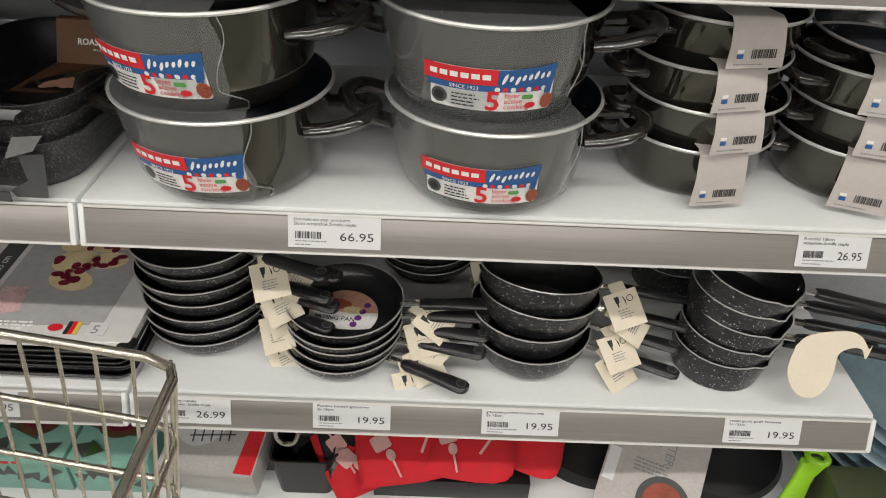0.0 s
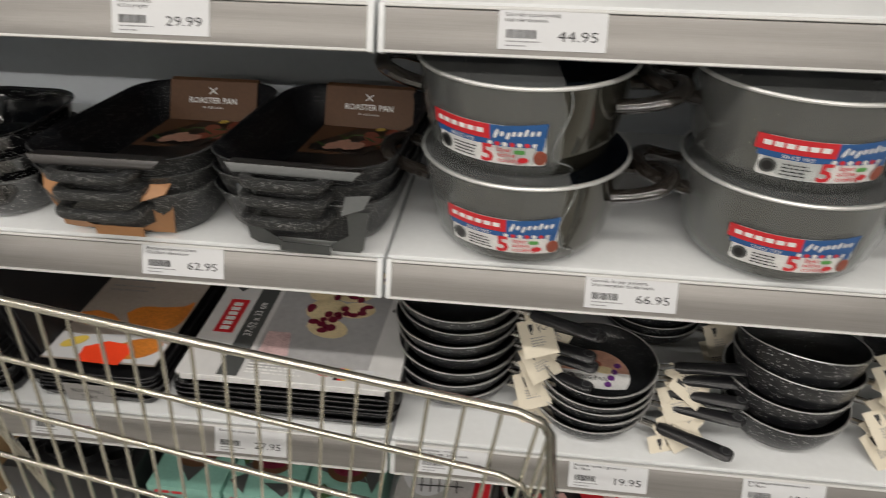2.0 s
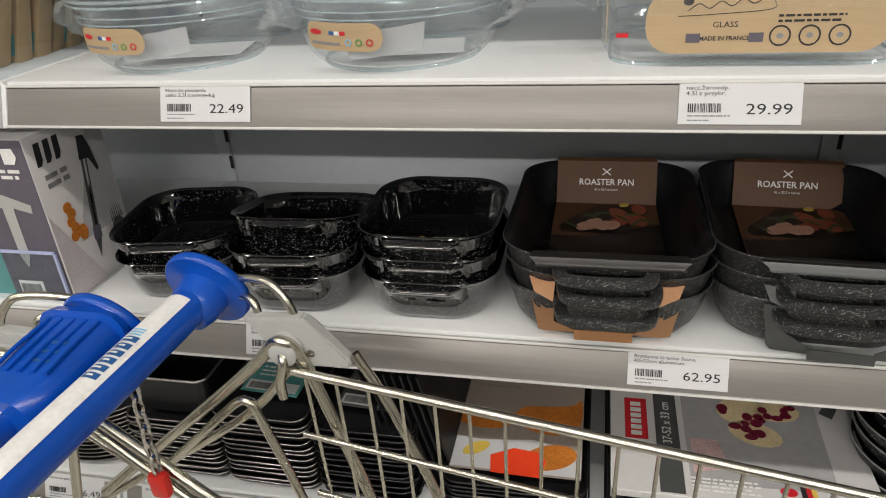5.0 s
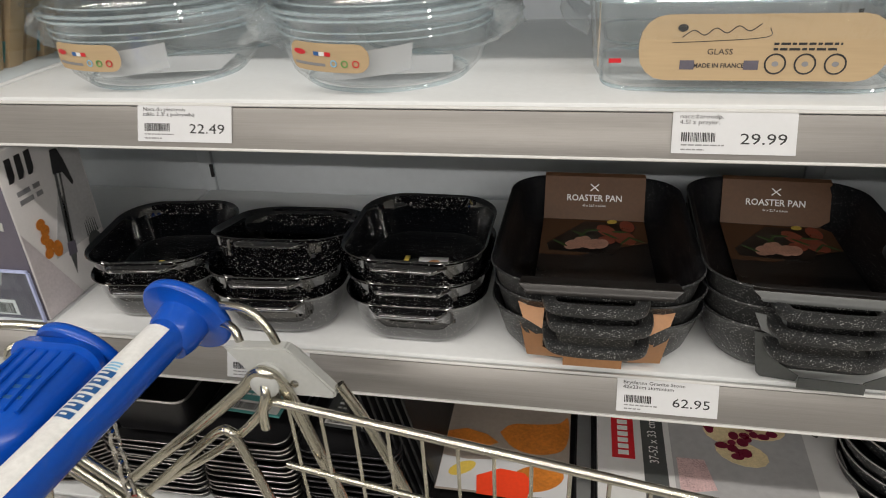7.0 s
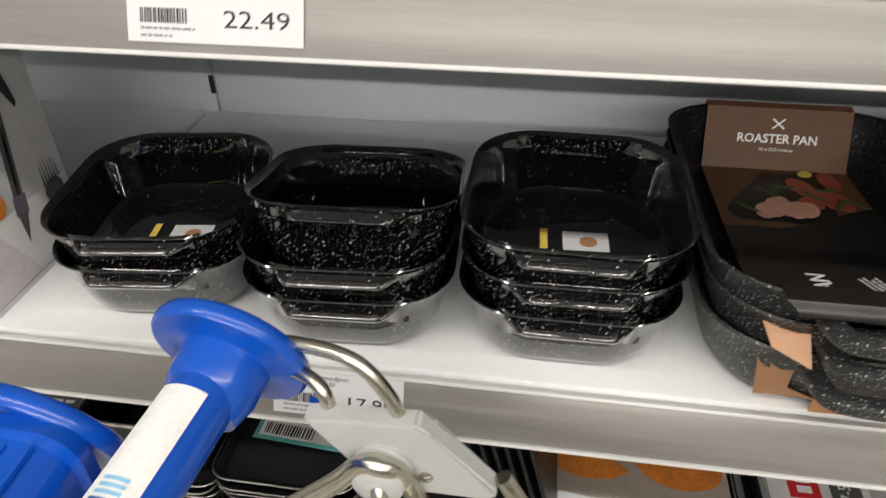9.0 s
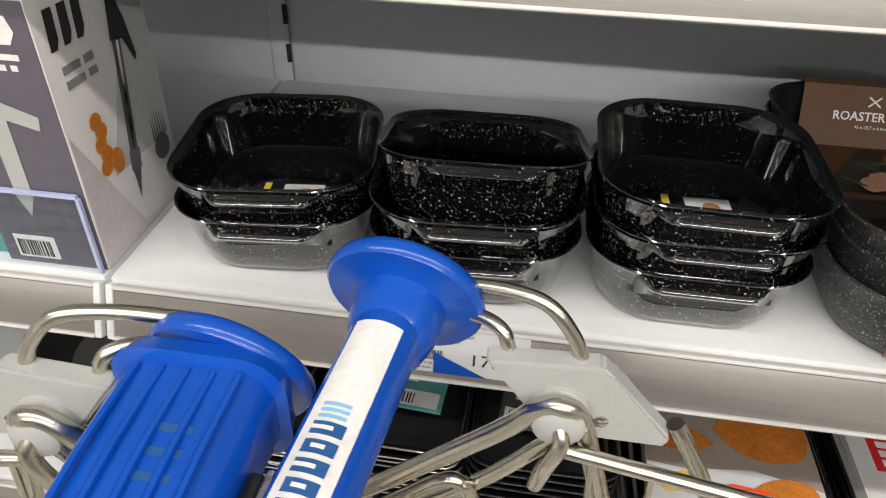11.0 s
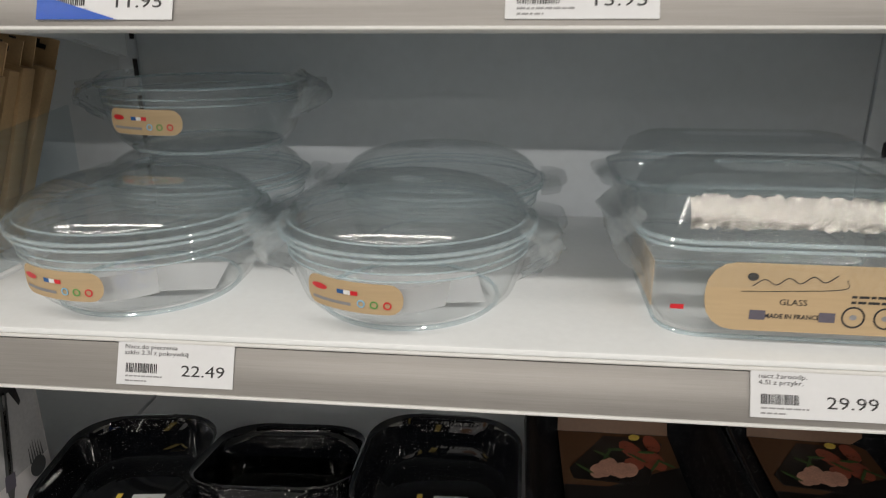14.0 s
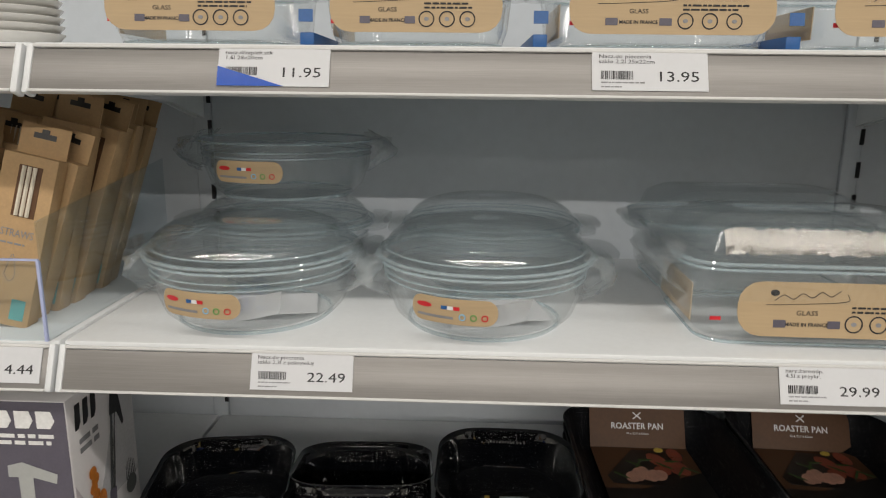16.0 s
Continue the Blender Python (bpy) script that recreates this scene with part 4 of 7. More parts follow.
pan_stack("casserole_pan", "small speckled granite-look pan nested in a tall stack", "stack of small speckled pans", 0.080, 0.108, 7, 0.0228, 0.088, 0.036, 0.060, 0.118, 0.004, -21, 4)
pan_stack("frying_pan", "speckled frying pan with a black grip, in a stack", "stack of speckled frying pans", 0.276, 0.068, 5, 0.0155, 0.080, 0.030, 0.056, 0.122, 0.008, -4, 8, spins=(-25, -10, -5, 2, 4))
pan_stack("frying_pan", "speckled frying pan at the back of the shelf, in a stack", "stack of speckled frying pans further back", 0.385, 0.285, 6, 0.017, 0.082, 0.032, 0.056, 0.150, 0.012, -30, 10)
pan_stack("wok_pan", "deep speckled wok pan with bare rim, in a slanting stack", "stack of speckled wok pans", 0.538, 0.080, 4, 0.029, 0.084, 0.052, 0.056, 0.125, -0.006, -16, 8, tilt=1.6, spins=(-4, 2, 6, 14), nod=4.5)
pan_stack("saucepan", "speckled saucepan with a pouring lip, in a slanting stack", "stack of speckled saucepans", 0.810, 0.068, 5, 0.030, 0.068, 0.052, 0.056, 0.160, 0.000, -4, 8, spout=True, tilt=2.0, tags=False)
pan_stack("saucepan", "speckled saucepan at the back of the shelf, in a stack", "stack of saucepans further back", 0.790, 0.262, 4, 0.034, 0.066, 0.052, 0.056, 0.160, 0.010, 150, 8, spout=True, tags=False)
lab = thing("pan_label", "round printed card lying in the top frying pan", "label", m=pose(0.276, 0.065, S3 + 0.062 + 0.0045, 3, 0, -6))
part("card", moved(lathe([(0.048, 0), (0.048, 0.0008)], 32), Matrix()), WHITE, lab)
flat([(x, y) for x, y in oval(0, 0, 0.0475, 0.0475, 40) if y > 0.0], HAM, lab, pose(0, 0, 0.001), "printed_scene")
flat(oval(-0.012, 0.018, 0.020, 0.010, 18), MEAT, lab, pose(0, 0, 0.0014), "printed_food")
flat(oval(0.012, 0.008, 0.014, 0.007, 18), DOUGH, lab, pose(0, 0, 0.0018), "printed_food")
for k in range(4):
    flat(oval(0.030 - 0.004 * k, 0.020 - 0.013 * k, 0.005, 0.005, 12), PURPLE, lab, pose(0, 0, 0.0018), "printed_dot")
letters("FRYING PAN", 0.011, INK, lab, pose(-0.038, -0.013, 0.0012), squeeze=0.9)
lab = thing("pan_label", "round printed card lying in the top wok pan", "label", m=pose(0.541, 0.082, S3 + 0.087 + 0.0055, -13.5, 5, 10))
part("card", lathe([(0.050, 0), (0.050, 0.0008)], 32), GREY_CARD, lab)
flat(oval(0, 0.012, 0.03, 0.018, 18), MEAT, lab, pose(0, 0, 0.001), "printed_food")
tagp = thing("paddle_tag", "blank cream card tag hooked over a saucepan grip", "tag", m=pose(0.905, -0.010, S3 + 0.066, 62, 0, -6))
shape = [(-0.034, 0.030), (-0.022, 0.044), (0.0, 0.052), (0.030, 0.056), (0.046, 0.050), (0.056, 0.036), (0.060, 0.040), (0.054, 0.022), (0.048, 0.034), (0.034, 0.034), (0.020, 0.024), (0.018, 0.0), (0.012, -0.022), (-0.002, -0.036), (-0.020, -0.036), (-0.034, -0.022), (-0.040, 0.0)]
flat([(q.x, q.y) for q in smooth_path([(x, y, 0) for x, y in shape + shape[:1]], 4)][:-1], CREAM, tagp, Matrix(), "card", 0.001)


# ---------- glass oven dishes ----------
def shell(outer, wall, floor_z):
    """Closed glass shell from outer rings (half-width, half-depth, corner or None, z)."""
    def ring(a, b, c, z):
        return [(x, y, z) for x, y, _ in (circle(a, 0, 48, sy=b / a) if c is None else rr(2 * a, 2 * b, c, 0, 8))]
    rings = [ring(*s) for s in outer]
    for a, b, c, z in reversed(outer[1:]):
        rings.append(ring(a - wall, b - wall, None if c is None else c - wall, max(z, floor_z)))
    return loft(rings)


def tab(half, reach, start, z, s, thick=0.004):
    """A flat glass grip at one end."""
    rings = []
    for k, (u, w) in enumerate(((0.0, 1.0), (0.5, 0.92), (0.85, 0.72), (1.0, 0.45))):
        x = s * (start + reach * u)
        rings.append([(x, -half * w, z - thick / 2), (x, half * w, z - thick / 2), (x, half * w, z + thick / 2), (x, -half * w, z + thick / 2)])
    return loft(rings)


def craft_round_label(root, r, z, bearing, w=0.094, h=0.027):
    def lay(bm, off):
        for v in bm.verts:
            a = radians(bearing) + v.co.x / r
            v.co = Vector(((r + off + v.co.z) * math.cos(a), (r + off + v.co.z) * math.sin(a), z + v.co.y))
        return bm
    part("label", lay(poly(round_rect2(-w / 2, -h / 2, w / 2, h / 2, h * 0.45)), 0.0012), KRAFT_PALE, root, "pale kraft paper label")
    part("red_script", lay(poly(oval(-w * 0.33, h * 0.14, w * 0.10, h * 0.10, 12)), 0.0018), RED, root)
    for k, mt in enumerate((BLUE, WHITE, RED)):
        part("flag_bar", lay(poly(rect(-w * 0.12 + k * w * 0.07, h * 0.06, -w * 0.05 + k * w * 0.07, h * 0.20)), 0.0018), mt, root)
    part("print_bar", lay(poly(rect(-w * 0.42, -h * 0.30, w * 0.02, -h * 0.20)), 0.0018), INK_GREY, root)
    for k, mt in enumerate((BLUE_PALE, GREEN, RED)):
        bm = loft([[(w * (0.12 + 0.12 * k) + rr_ * math.cos(a), -h * 0.18 + rr_ * math.sin(a), zz) for a in [2 * math.pi * q / 14 for q in range(14)]] for rr_, zz in ((h * 0.13, 0), (h * 0.13, 0.0003), (h * 0.09, 0.0003), (h * 0.09, 0))], False, False)
        part("round_mark", lay(bm, 0.0018), mt, root)


def round_dish(label, m, seed, lidded=True, leaflet=True, spin=0.0, wrapped=True):
    root = thing("glass_casserole", label, "glass casserole", "round glass casseroles", m)
    body = [(0.080, 0.080, None, 0.0), (0.090, 0.090, None, 0.003), (0.102, 0.102, None, 0.015), (0.112, 0.112, None, 0.042), (0.115, 0.115, None, 0.070), (0.120, 0.120, None, 0.075)]
    part("bowl", shell(body, 0.0045, 0.006), GLASS, root, "clear glass bowl").visible_shadow = False
    for s in (-1, 1):
        part("grip", moved(tab(0.048, 0.024, 0.118, 0.0735, s, 0.005), pose(0, 0, 0, 0, 0, spin)), GLASS, root).visible_shadow = False
    if lidded:
        lid = [(0.121, 0.121, None, 0.0775), (0.122, 0.122, None, 0.083), (0.1145, 0.1145, None, 0.0865), (0.1125, 0.1125, None, 0.0905), (0.1085, 0.1085, None, 0.0965), (0.102, 0.102, None, 0.1025), (0.092, 0.092, None, 0.108), (0.078, 0.078, None, 0.1125), (0.055, 0.055, None, 0.1155), (0.02, 0.02, None, 0.117)]
        lid_part = part("lid", shell(lid, 0.004, 0.0776), GLASS, root, "domed clear glass lid")
        lid_part.visible_shadow = False
        for s in (-1, 1):
            ob = part("lid_grip", moved(tab(0.050, 0.028, 0.120, 0.083, s, 0.004), pose(0, 0, 0, 0, 0, spin)), GLASS, lid_part)
            ob.visible_shadow = False
        part("lid_ring", tube(circle(0.1135, 0.0870, 56), 0.0011, 6, cyclic=True), GLASS_EDGE, lid_part).visible_shadow = False
        part("lid_rim", tube(circle(0.1222, 0.0805, 56), 0.0019, 6, cyclic=True), GLASS_EDGE, lid_part).visible_shadow = False
    for ring_name, rad, zz, th in (("body_ring", 0.1138, 0.056, 0.0009), ("body_ring", 0.1146, 0.063, 0.0009), ("rim_ring", 0.1205, 0.0745, 0.0016), ("foot_ring", 0.086, 0.0025, 0.0022)):
        part(ring_name, tube(circle(rad, zz, 56), th, 6, cyclic=True), GLASS_EDGE, root).visible_shadow = False
    if wrapped:
        rnd = random.Random(seed)
        for s in (-1, 1):
            rings = []
            for k in range(9):
                v = k / 8
                row = []
                for i in range(15):
                    a = radians(spin + (0 if s > 0 else 180) - 24 + 48 * i / 14)
                    rad = 0.114 + 0.034 * math.sin(math.pi * min(1, v * 1.05)) * (0.75 + 0.25 * math.cos(radians(-90 + 180 * i / 14))) + rnd.uniform(-0.005, 0.005)
                    row.append((rad * math.cos(a), rad * math.sin(a), 0.036 + 0.048 * v + rnd.uniform(-0.003, 0.003)))
                rings.append(row)
            part("gathered_film", loft(rings, False, False, close=False), FILM_BUNCH, root, "gathered clear shrink film", 180).visible_shadow = False
    if leaflet or not lidded:
        craft_round_label(root, 0.1120, 0.040, -107)
    if leaflet:
        bm = bmesh.new()
        for i in range(9):
            a = radians(-112 + 52 * i / 8)
            for z, rr_ in ((0.012, 0.088), (0.040, 0.101)):
                bm.verts.new((rr_ * math.cos(a), rr_ * math.sin(a), z + 0.010 * i / 8))
        bm.verts.ensure_lookup_table()
        for i in range(8):
            bm.faces.new((bm.verts[2 * i], bm.verts[2 * i + 2], bm.verts[2 * i + 3], bm.verts[2 * i + 1]))
        part("leaflet", bm, PAPER, root, "white printed leaflet inside")
        part("floor_leaflet", moved(box(0.12, 0.08, 0.0006, 0, 0, 0.0075), pose(0.01, 0.0, 0, 0, 0, 10)), PAPER, root)
    return root


round_dish("round lidded glass casserole in shrink film with a kraft label", pose(-0.829, 0.122, S1, 0, 0, 2), 1)
round_dish("round lidded glass casserole in shrink film with a leaflet inside", pose(-0.562, 0.119, S1, 0, 0, -1), 2, spin=2)
round_dish("round glass casserole with lid at the back, carrying a bowl", pose(-0.838, 0.298, S1 + 0.0, 0, 0, 4), 3, leaflet=False, wrapped=False)
top_bowl = round_dish("round glass bowl in film standing on a glass lid", pose(-0.832, 0.298, S1 + 0.116, 0, 0, 4), 4, leaflet=False, lidded=False)
round_dish("round glass casserole with lid at the back of the shelf", pose(-0.550, 0.300, S1, 0, 0, 0), 5, leaflet=False, wrapped=False)


def craft_panel(root, w, h, m, seed, mark=True):
    """Printed kraft wrapper on the front of a rectangular glass dish."""
    flat(round_rect2(-w / 2, 0, w / 2, h, h * 0.42), KRAFT_PALE, root, m, "kraft_wrapper", 0.0006, "pale kraft printed wrapper")
    up = m @ pose(0, 0, 0.0008)
    x0 = -w * 0.163
    part("script_stroke", moved(tube(smooth_path([(x0 - w * 0.16 + w * 0.045 * k, h * (0.66 + (0.09 if k % 2 else 0) + 0.015 * k), 0) for k in range(8)], 5), h * 0.008, 5), up), INK, root)
    part("script_ribbon", moved(tube(smooth_path([(x0 - w * 0.2, h * 0.58, 0), (x0 - w * 0.05, h * 0.60, 0), (x0 + w * 0.18, h * 0.66, 0), (x0 + w * 0.19, h * 0.80, 0)], 5), h * 0.006, 5), up), INK, root)
    flat(oval(x0 - w * 0.16, h * 0.80, w * 0.022, h * 0.06, 12), INK, root, up, "spoon_mark")
    letters("GLASS", h * 0.125, INK, root, up @ pose(x0, h * 0.40, 0), align="CENTER", squeeze=1.1)
    letters("MADE IN FRANCE", h * 0.095, INK, root, up @ pose(x0, h * 0.20, 0), align="CENTER", bold=0.0001)
    for s in (-1, 1):
        flat(rect(x0 + s * w * 0.131 - w * 0.030, h * 0.17, x0 + s * w * 0.131 + w * 0.030, h * 0.31), LILAC_CARD, root, up, "flag_bar")
    lines(w * 0.05, h * 0.56, w * 0.32, 2, h * 0.08, h * 0.035, INK, root, up, seed=seed)
    for k in range(3):
        part("round_mark", moved(lathe([(h * 0.135, 0), (h * 0.160, 0), (h * 0.160, 0.0003), (h * 0.135, 0.0003)], 20, False, False), up @ pose(w * (0.064 + 0.118 * k), h * 0.26, 0)), INK, root)
        flat(oval(w * (0.064 + 0.118 * k), h * 0.26, h * 0.05, h * 0.04, 10), INK_GREY, root, up, "round_glyph")


def square_dish(label, m, w, d, h, seed, lid=True, wrap=True, panel=True, group="rectangular glass dishes"):
    root = thing("glass_roaster", label, "glass dish", group, m)
    a, b = w / 2, d / 2
    body = [(a * 0.80, b * 0.78, 0.030, 0.0), (a * 0.87, b * 0.86, 0.034, 0.003), (a * 0.93, b * 0.93, 0.038, 0.018), (a * 0.97, b * 0.97, 0.040, h * 0.92), (a, b, 0.042, h)]
    part("bowl", shell(body, 0.0045, 0.006), GLASS, root, "clear glass dish").visible_shadow = False
    for rw, rd, rc, zz in ((a, b, 0.042, h - 0.0005), (a * 0.87, b * 0.86, 0.034, 0.0025)):
        part("edge_ring", tube(rr(2 * rw, 2 * rd, rc, zz, 6), 0.0019, 6, cyclic=True), GLASS_EDGE, root).visible_shadow = False
    for s in (-1, 1):
        part("grip", tab(b * 0.6, 0.022, a - 0.004, h - 0.003, s, 0.005), GLASS, root).visible_shadow = False
    if lid:
        z = h + 0.002
        spec = [(a + 0.002, b + 0.002, 0.044, z), (a + 0.003, b + 0.003, 0.044, z + 0.006), (a - 0.010, b - 0.010, 0.040, z + 0.012), (a - 0.018, b - 0.018, 0.038, z + 0.034), (a - 0.035, b - 0.035, 0.034, z + 0.044), (a - 0.07, b - 0.07, 0.02, z + 0.047)]
        lp = part("lid", shell(spec, 0.004, z + 0.0005), GLASS, root, "clear glass lid")
        lp.visible_shadow = False
        part("lid_rim", tube(rr(2 * a + 0.006, 2 * b + 0.006, 0.045, z + 0.004, 6), 0.0022, 6, cyclic=True), GLASS_EDGE, lp).visible_shadow = False
        for s in (-1, 1):
            part("lid_grip", tab(b * 0.55, 0.026, a, z + 0.004, s, 0.004), GLASS, lp).visible_shadow = False
        if wrap:
            rnd = random.Random(seed)
            rings = []
            for v in range(9):
                u = v / 8
                rough = 0.0022 if v in (0, 1, 7, 8) else 0.0003
                rings.append([(-(a - 0.034) + (2 * a - 0.060) * i / 90, -(b - 0.009) + 0.011 * u * u + rnd.uniform(-rough, rough), z + 0.013 + 0.024 * u + rnd.uniform(-rough, rough)) for i in range(91)])
            # clear film strip, its mirror-like sheen put into a silver colour
            part("crimped_film", loft(rings, False, False, close=False), CRIMP, root, "crimped clear film, its reflections painted as silver", 180)
            for s in (-1, 1):
                rings = []
                for k in range(7):
                    v = k / 6
                    rings.append([(s * (a - 0.004 + 0.026 * math.sin(math.pi * v) + rnd.uniform(-0.003, 0.003)), -b * 0.8 + 1.6 * b * i / 10, h - 0.034 + 0.05 * v + rnd.uniform(-0.002, 0.002)) for i in range(11)])
                part("gathered_film", loft(rings, False, False, close=False), FILM_BUNCH, root, "", 180).visible_shadow = False
    if panel:
        craft_panel(root, w * (0.69 if w > 0.25 else 0.86), h * (0.68 if w > 0.25 else 0.76), pose(0.004 if w > 0.25 else 0, -b * 0.972 - 0.001, h * (0.17 if w > 0.25 else 0.21), 84, 0, 0), seed)
        part("kraft_side", moved(box(0.001, d * 0.6, h * 0.5, -a * 0.90, 0, h * 0.2), Matrix()), KRAFT_PALE, root)
        part("red_script", moved(box(0.011, 0.0008, 0.004, -a * 0.80, -b * 0.93, h * 0.34), Matrix()), RED, root)
    return root


square_dish("large rectangular glass roaster with lid and kraft wrapper, in film", pose(-0.203, 0.133, S1, 0, 0, -1), 0.300, 0.205, 0.084, 7)
square_dish("rectangular glass roaster with lid at the back of the shelf", pose(-0.200, 0.310, S1 + 0.002), 0.290, 0.18, 0.084, 8, wrap=False, panel=False)
for k, (cx, w, sk) in enumerate(((-0.853, 0.190, 1), (-0.634, 0.190, -1), (-0.397, 0.222, 0.5), (-0.150, 0.222, -1))):
    square_dish("rectangular glass dish with a kraft wrapper, on the top shelf", pose(cx, 0.122, S0, 0, 0, sk), w, 0.190, 0.062, 20 + k, lid=False, group="glass dishes on the top shelf")
    square_dish("rectangular glass dish stacked on another on the top shelf", pose(cx, 0.124, S0 + 0.064, 0, 0, -sk), w, 0.190, 0.062, 30 + k, lid=False, group="glass dishes on the top shelf")
for cx in (-0.744, -0.516, -0.274):
    bag = thing("blue_card_tray", "dark blue card tray between the glass dishes", "card tray", m=pose(cx, 0.2, S0))
    part("tray", box(0.014, 0.34, 0.014, 0, 0.02, 0, 0.001), BLUE, bag)
    part("flap", moved(box(0.014, 0.001, 0.012, 0, -0.155, 0.002), pose(0, 0, 0, -8, 0, 0)), BLUE, bag)

# white plates on the top shelf of the next bay
for cx in (-1.075, -1.185):
    for k in range(9):
        pl = thing("plate", "white porcelain plate in a stack on the top shelf", "plate", "stacked white plates", pose(cx, 0.10, S0 + 0.0085 * k))
        part("body", lathe([(0.030, 0), (0.032, 0.001), (0.045, 0.004), (0.0525, 0.012), (0.0535, 0.0135), (0.052, 0.014), (0.044, 0.0065), (0.01, 0.004)], 40), CERAMIC, pl)

# steel pots in card collars on the bay beside
for cx, cy, r in ((0.166, 0.175, 0.112), (0.500, 0.235, 0.105), (0.80, 0.22, 0.105)):
    sp = thing("steel_pot", "brushed steel pot in a kraft card collar", "pot", "steel pots on the upper shelf", pose(cx, cy, S1))
    part("wall", lathe([(r * 0.90, 0), (r * 0.97, 0.002), (r, 0.012), (r, 0.115), (r + 0.004, 0.118), (r + 0.003, 0.121), (r - 0.002, 0.119), (r - 0.003, 0.012), (r * 0.2, 0.006)], 56), STEEL, sp)
    part("base_disc", lathe([(r * 0.86, 0.0), (r * 0.9, 0.006), (r * 0.99, 0.009), (r * 0.995, 0.004)], 56, False, False), RIM, sp)
    for s in (-1, 1):
        part("handle", tube(smooth_path([(s * (r - 0.002), -0.035, 0.085), (s * (r + 0.03), -0.028, 0.09), (s * (r + 0.036), 0, 0.092), (s * (r + 0.03), 0.028, 0.09), (s * (r - 0.002), 0.035, 0.085)], 4), 0.006, 8), BLACK_PLASTIC, sp)
        part("collar", loft([[(s * (r + 0.002 + 0.014 * u), -r * 0.55 + 0.006 * v, 0.004 + 0.11 * v), (s * (r + 0.0035 + 0.014 * u), -r * 0.55 + 0.006 * v, 0.004 + 0.11 * v), (s * (r + 0.0035), r * 0.5, 0.004 + 0.11 * v), (s * (r + 0.002), r * 0.5, 0.004 + 0.11 * v)] for u, v in ((0.2, 0), (0.8, 0.5), (1, 1))]), KRAFT, sp, "kraft card collar")
    part("blue_card", box(r * 2.05, 0.001, 0.06, 0, r * 1.03, 0.001), BLUE, sp)


# ---------- boxes in the next bay ----------
def day_box(cx, y0, w, d, h, spin, front_mat):
    root = thing("biscuit_press_box", "white and violet-grey box for a biscuit press", "box", "kitchen gadget boxes", pose(cx, y0, S2, 0, 0, spin))
    part("carton", box(w, d, h, 0, d / 2, 0, 0.001), material("white carton", (0.74, 0.72, 0.72), 0.4, vary=0.03), root)
    f = pose(0, -0.0002, 0, 90, 0, 0)
    flat(rect(-w / 2 + 0.001, 0.001, w / 2 - 0.001, h - 0.001), front_mat, root, f, "front_print", 0.0006)
    up = f @ pose(0, 0, 0.001)
    for k in range(3):
        flat([(-w * 0.38 + k * w * 0.26, h * 0.86), (-w * 0.38 + k * w * 0.26, h * 0.95), (-w * 0.20 + k * w * 0.26, h * 0.95), (-w * 0.16 + k * w * 0.26, h * 0.90), (-w * 0.22 + k * w * 0.26, h * 0.86)], WHITE, root, up, "brand_shape")
    lines(-w * 0.38, h * 0.82, w * 0.72, 2, h * 0.035, h * 0.02, WHITE, root, up, seed=2)
    flat([(-w * 0.28, h * 0.66), (-w * 0.1, h * 0.68), (w * 0.32, h * 0.62), (w * 0.30, h * 0.57), (w * 0.02, h * 0.60), (0.0, h * 0.30), (-w * 0.08, h * 0.22), (-w * 0.16, h * 0.30), (-w * 0.16, h * 0.60), (-w * 0.28, h * 0.60)], TROLLEY_GREY, root, up, "printed_press")
    flat(rect(-w * 0.36, h * 0.03, w * 0.05, h * 0.13), WHITE, root, up, "barcode_field")
    bars(-w * 0.33, h * 0.04, w * 0.34, h * 0.07, 16, INK, root, up @ pose(0, 0, 0.0004), seed=6)
    # long side: press, biscuits and brand shapes
    g = pose(w / 2 + 0.0002, 0, 0, 90, 0, 90)
    flat([(0.001, 0.001), (d * 0.5, 0.001), (0.001, h * 0.55)], material("pale violet print", (0.60, 0.55, 0.57), 0.45), root, g, "side_wedge", 0.0004)
    flat([(d * 0.30, h * 0.30), (d * 0.98, h * 0.30), (d * 0.98, h * 0.95), (d * 0.80, h * 0.95)], material("grey print", (0.50, 0.50, 0.51), 0.45), root, g, "side_shade", 0.0004)
    side = g @ pose(0, 0, 0.0008)
    for k in range(3):
        x = d * (0.08 + 0.115 * k)
        flat([(x, h * 0.82), (x + d * 0.02, h * 0.95), (x + d * 0.09, h * 0.95), (x + d * 0.08, h * 0.85), (x + d * 0.05, h * 0.82)], INK, root, side, "brand_shape")
    lines(d * 0.12, h * 0.75, d * 0.34, 2, h * 0.05, h * 0.028, INK_GREY, root, side, seed=3)
    pt = side @ pose(d * 0.60, h * 0.62, 0, 0, 0, -9)
    flat(rect(-d * 0.040, -h * 0.30, d * 0.040, h * 0.16), GREY_CARD, root, pt, "printed_barrel")
    flat(rect(-d * 0.012, -h * 0.28, d * 0.014, h * 0.14), STEEL, root, pt @ pose(0, 0, 0.0004), "printed_shine")
    flat([(-d * 0.06, h * 0.13), (d * 0.06, h * 0.13), (d * 0.16, h * 0.04), (d * 0.18, h * 0.06), (d * 0.10, h * 0.20), (d * 0.04, h * 0.27), (-d * 0.05, h * 0.27)], INK, root, pt @ pose(0, 0, 0.0004), "printed_trigger")
    flat(rect(-d * 0.055, -h * 0.36, d * 0.055, -h * 0.28), LILAC_CARD, root, pt @ pose(0, 0, 0.0004), "printed_collar")
    flat([(-d * 0.04, -h * 0.36), (d * 0.04, -h * 0.36), (0.0, -h * 0.48)], GREY_CARD, root, pt @ pose(0, 0, 0.0004), "printed_nozzle")
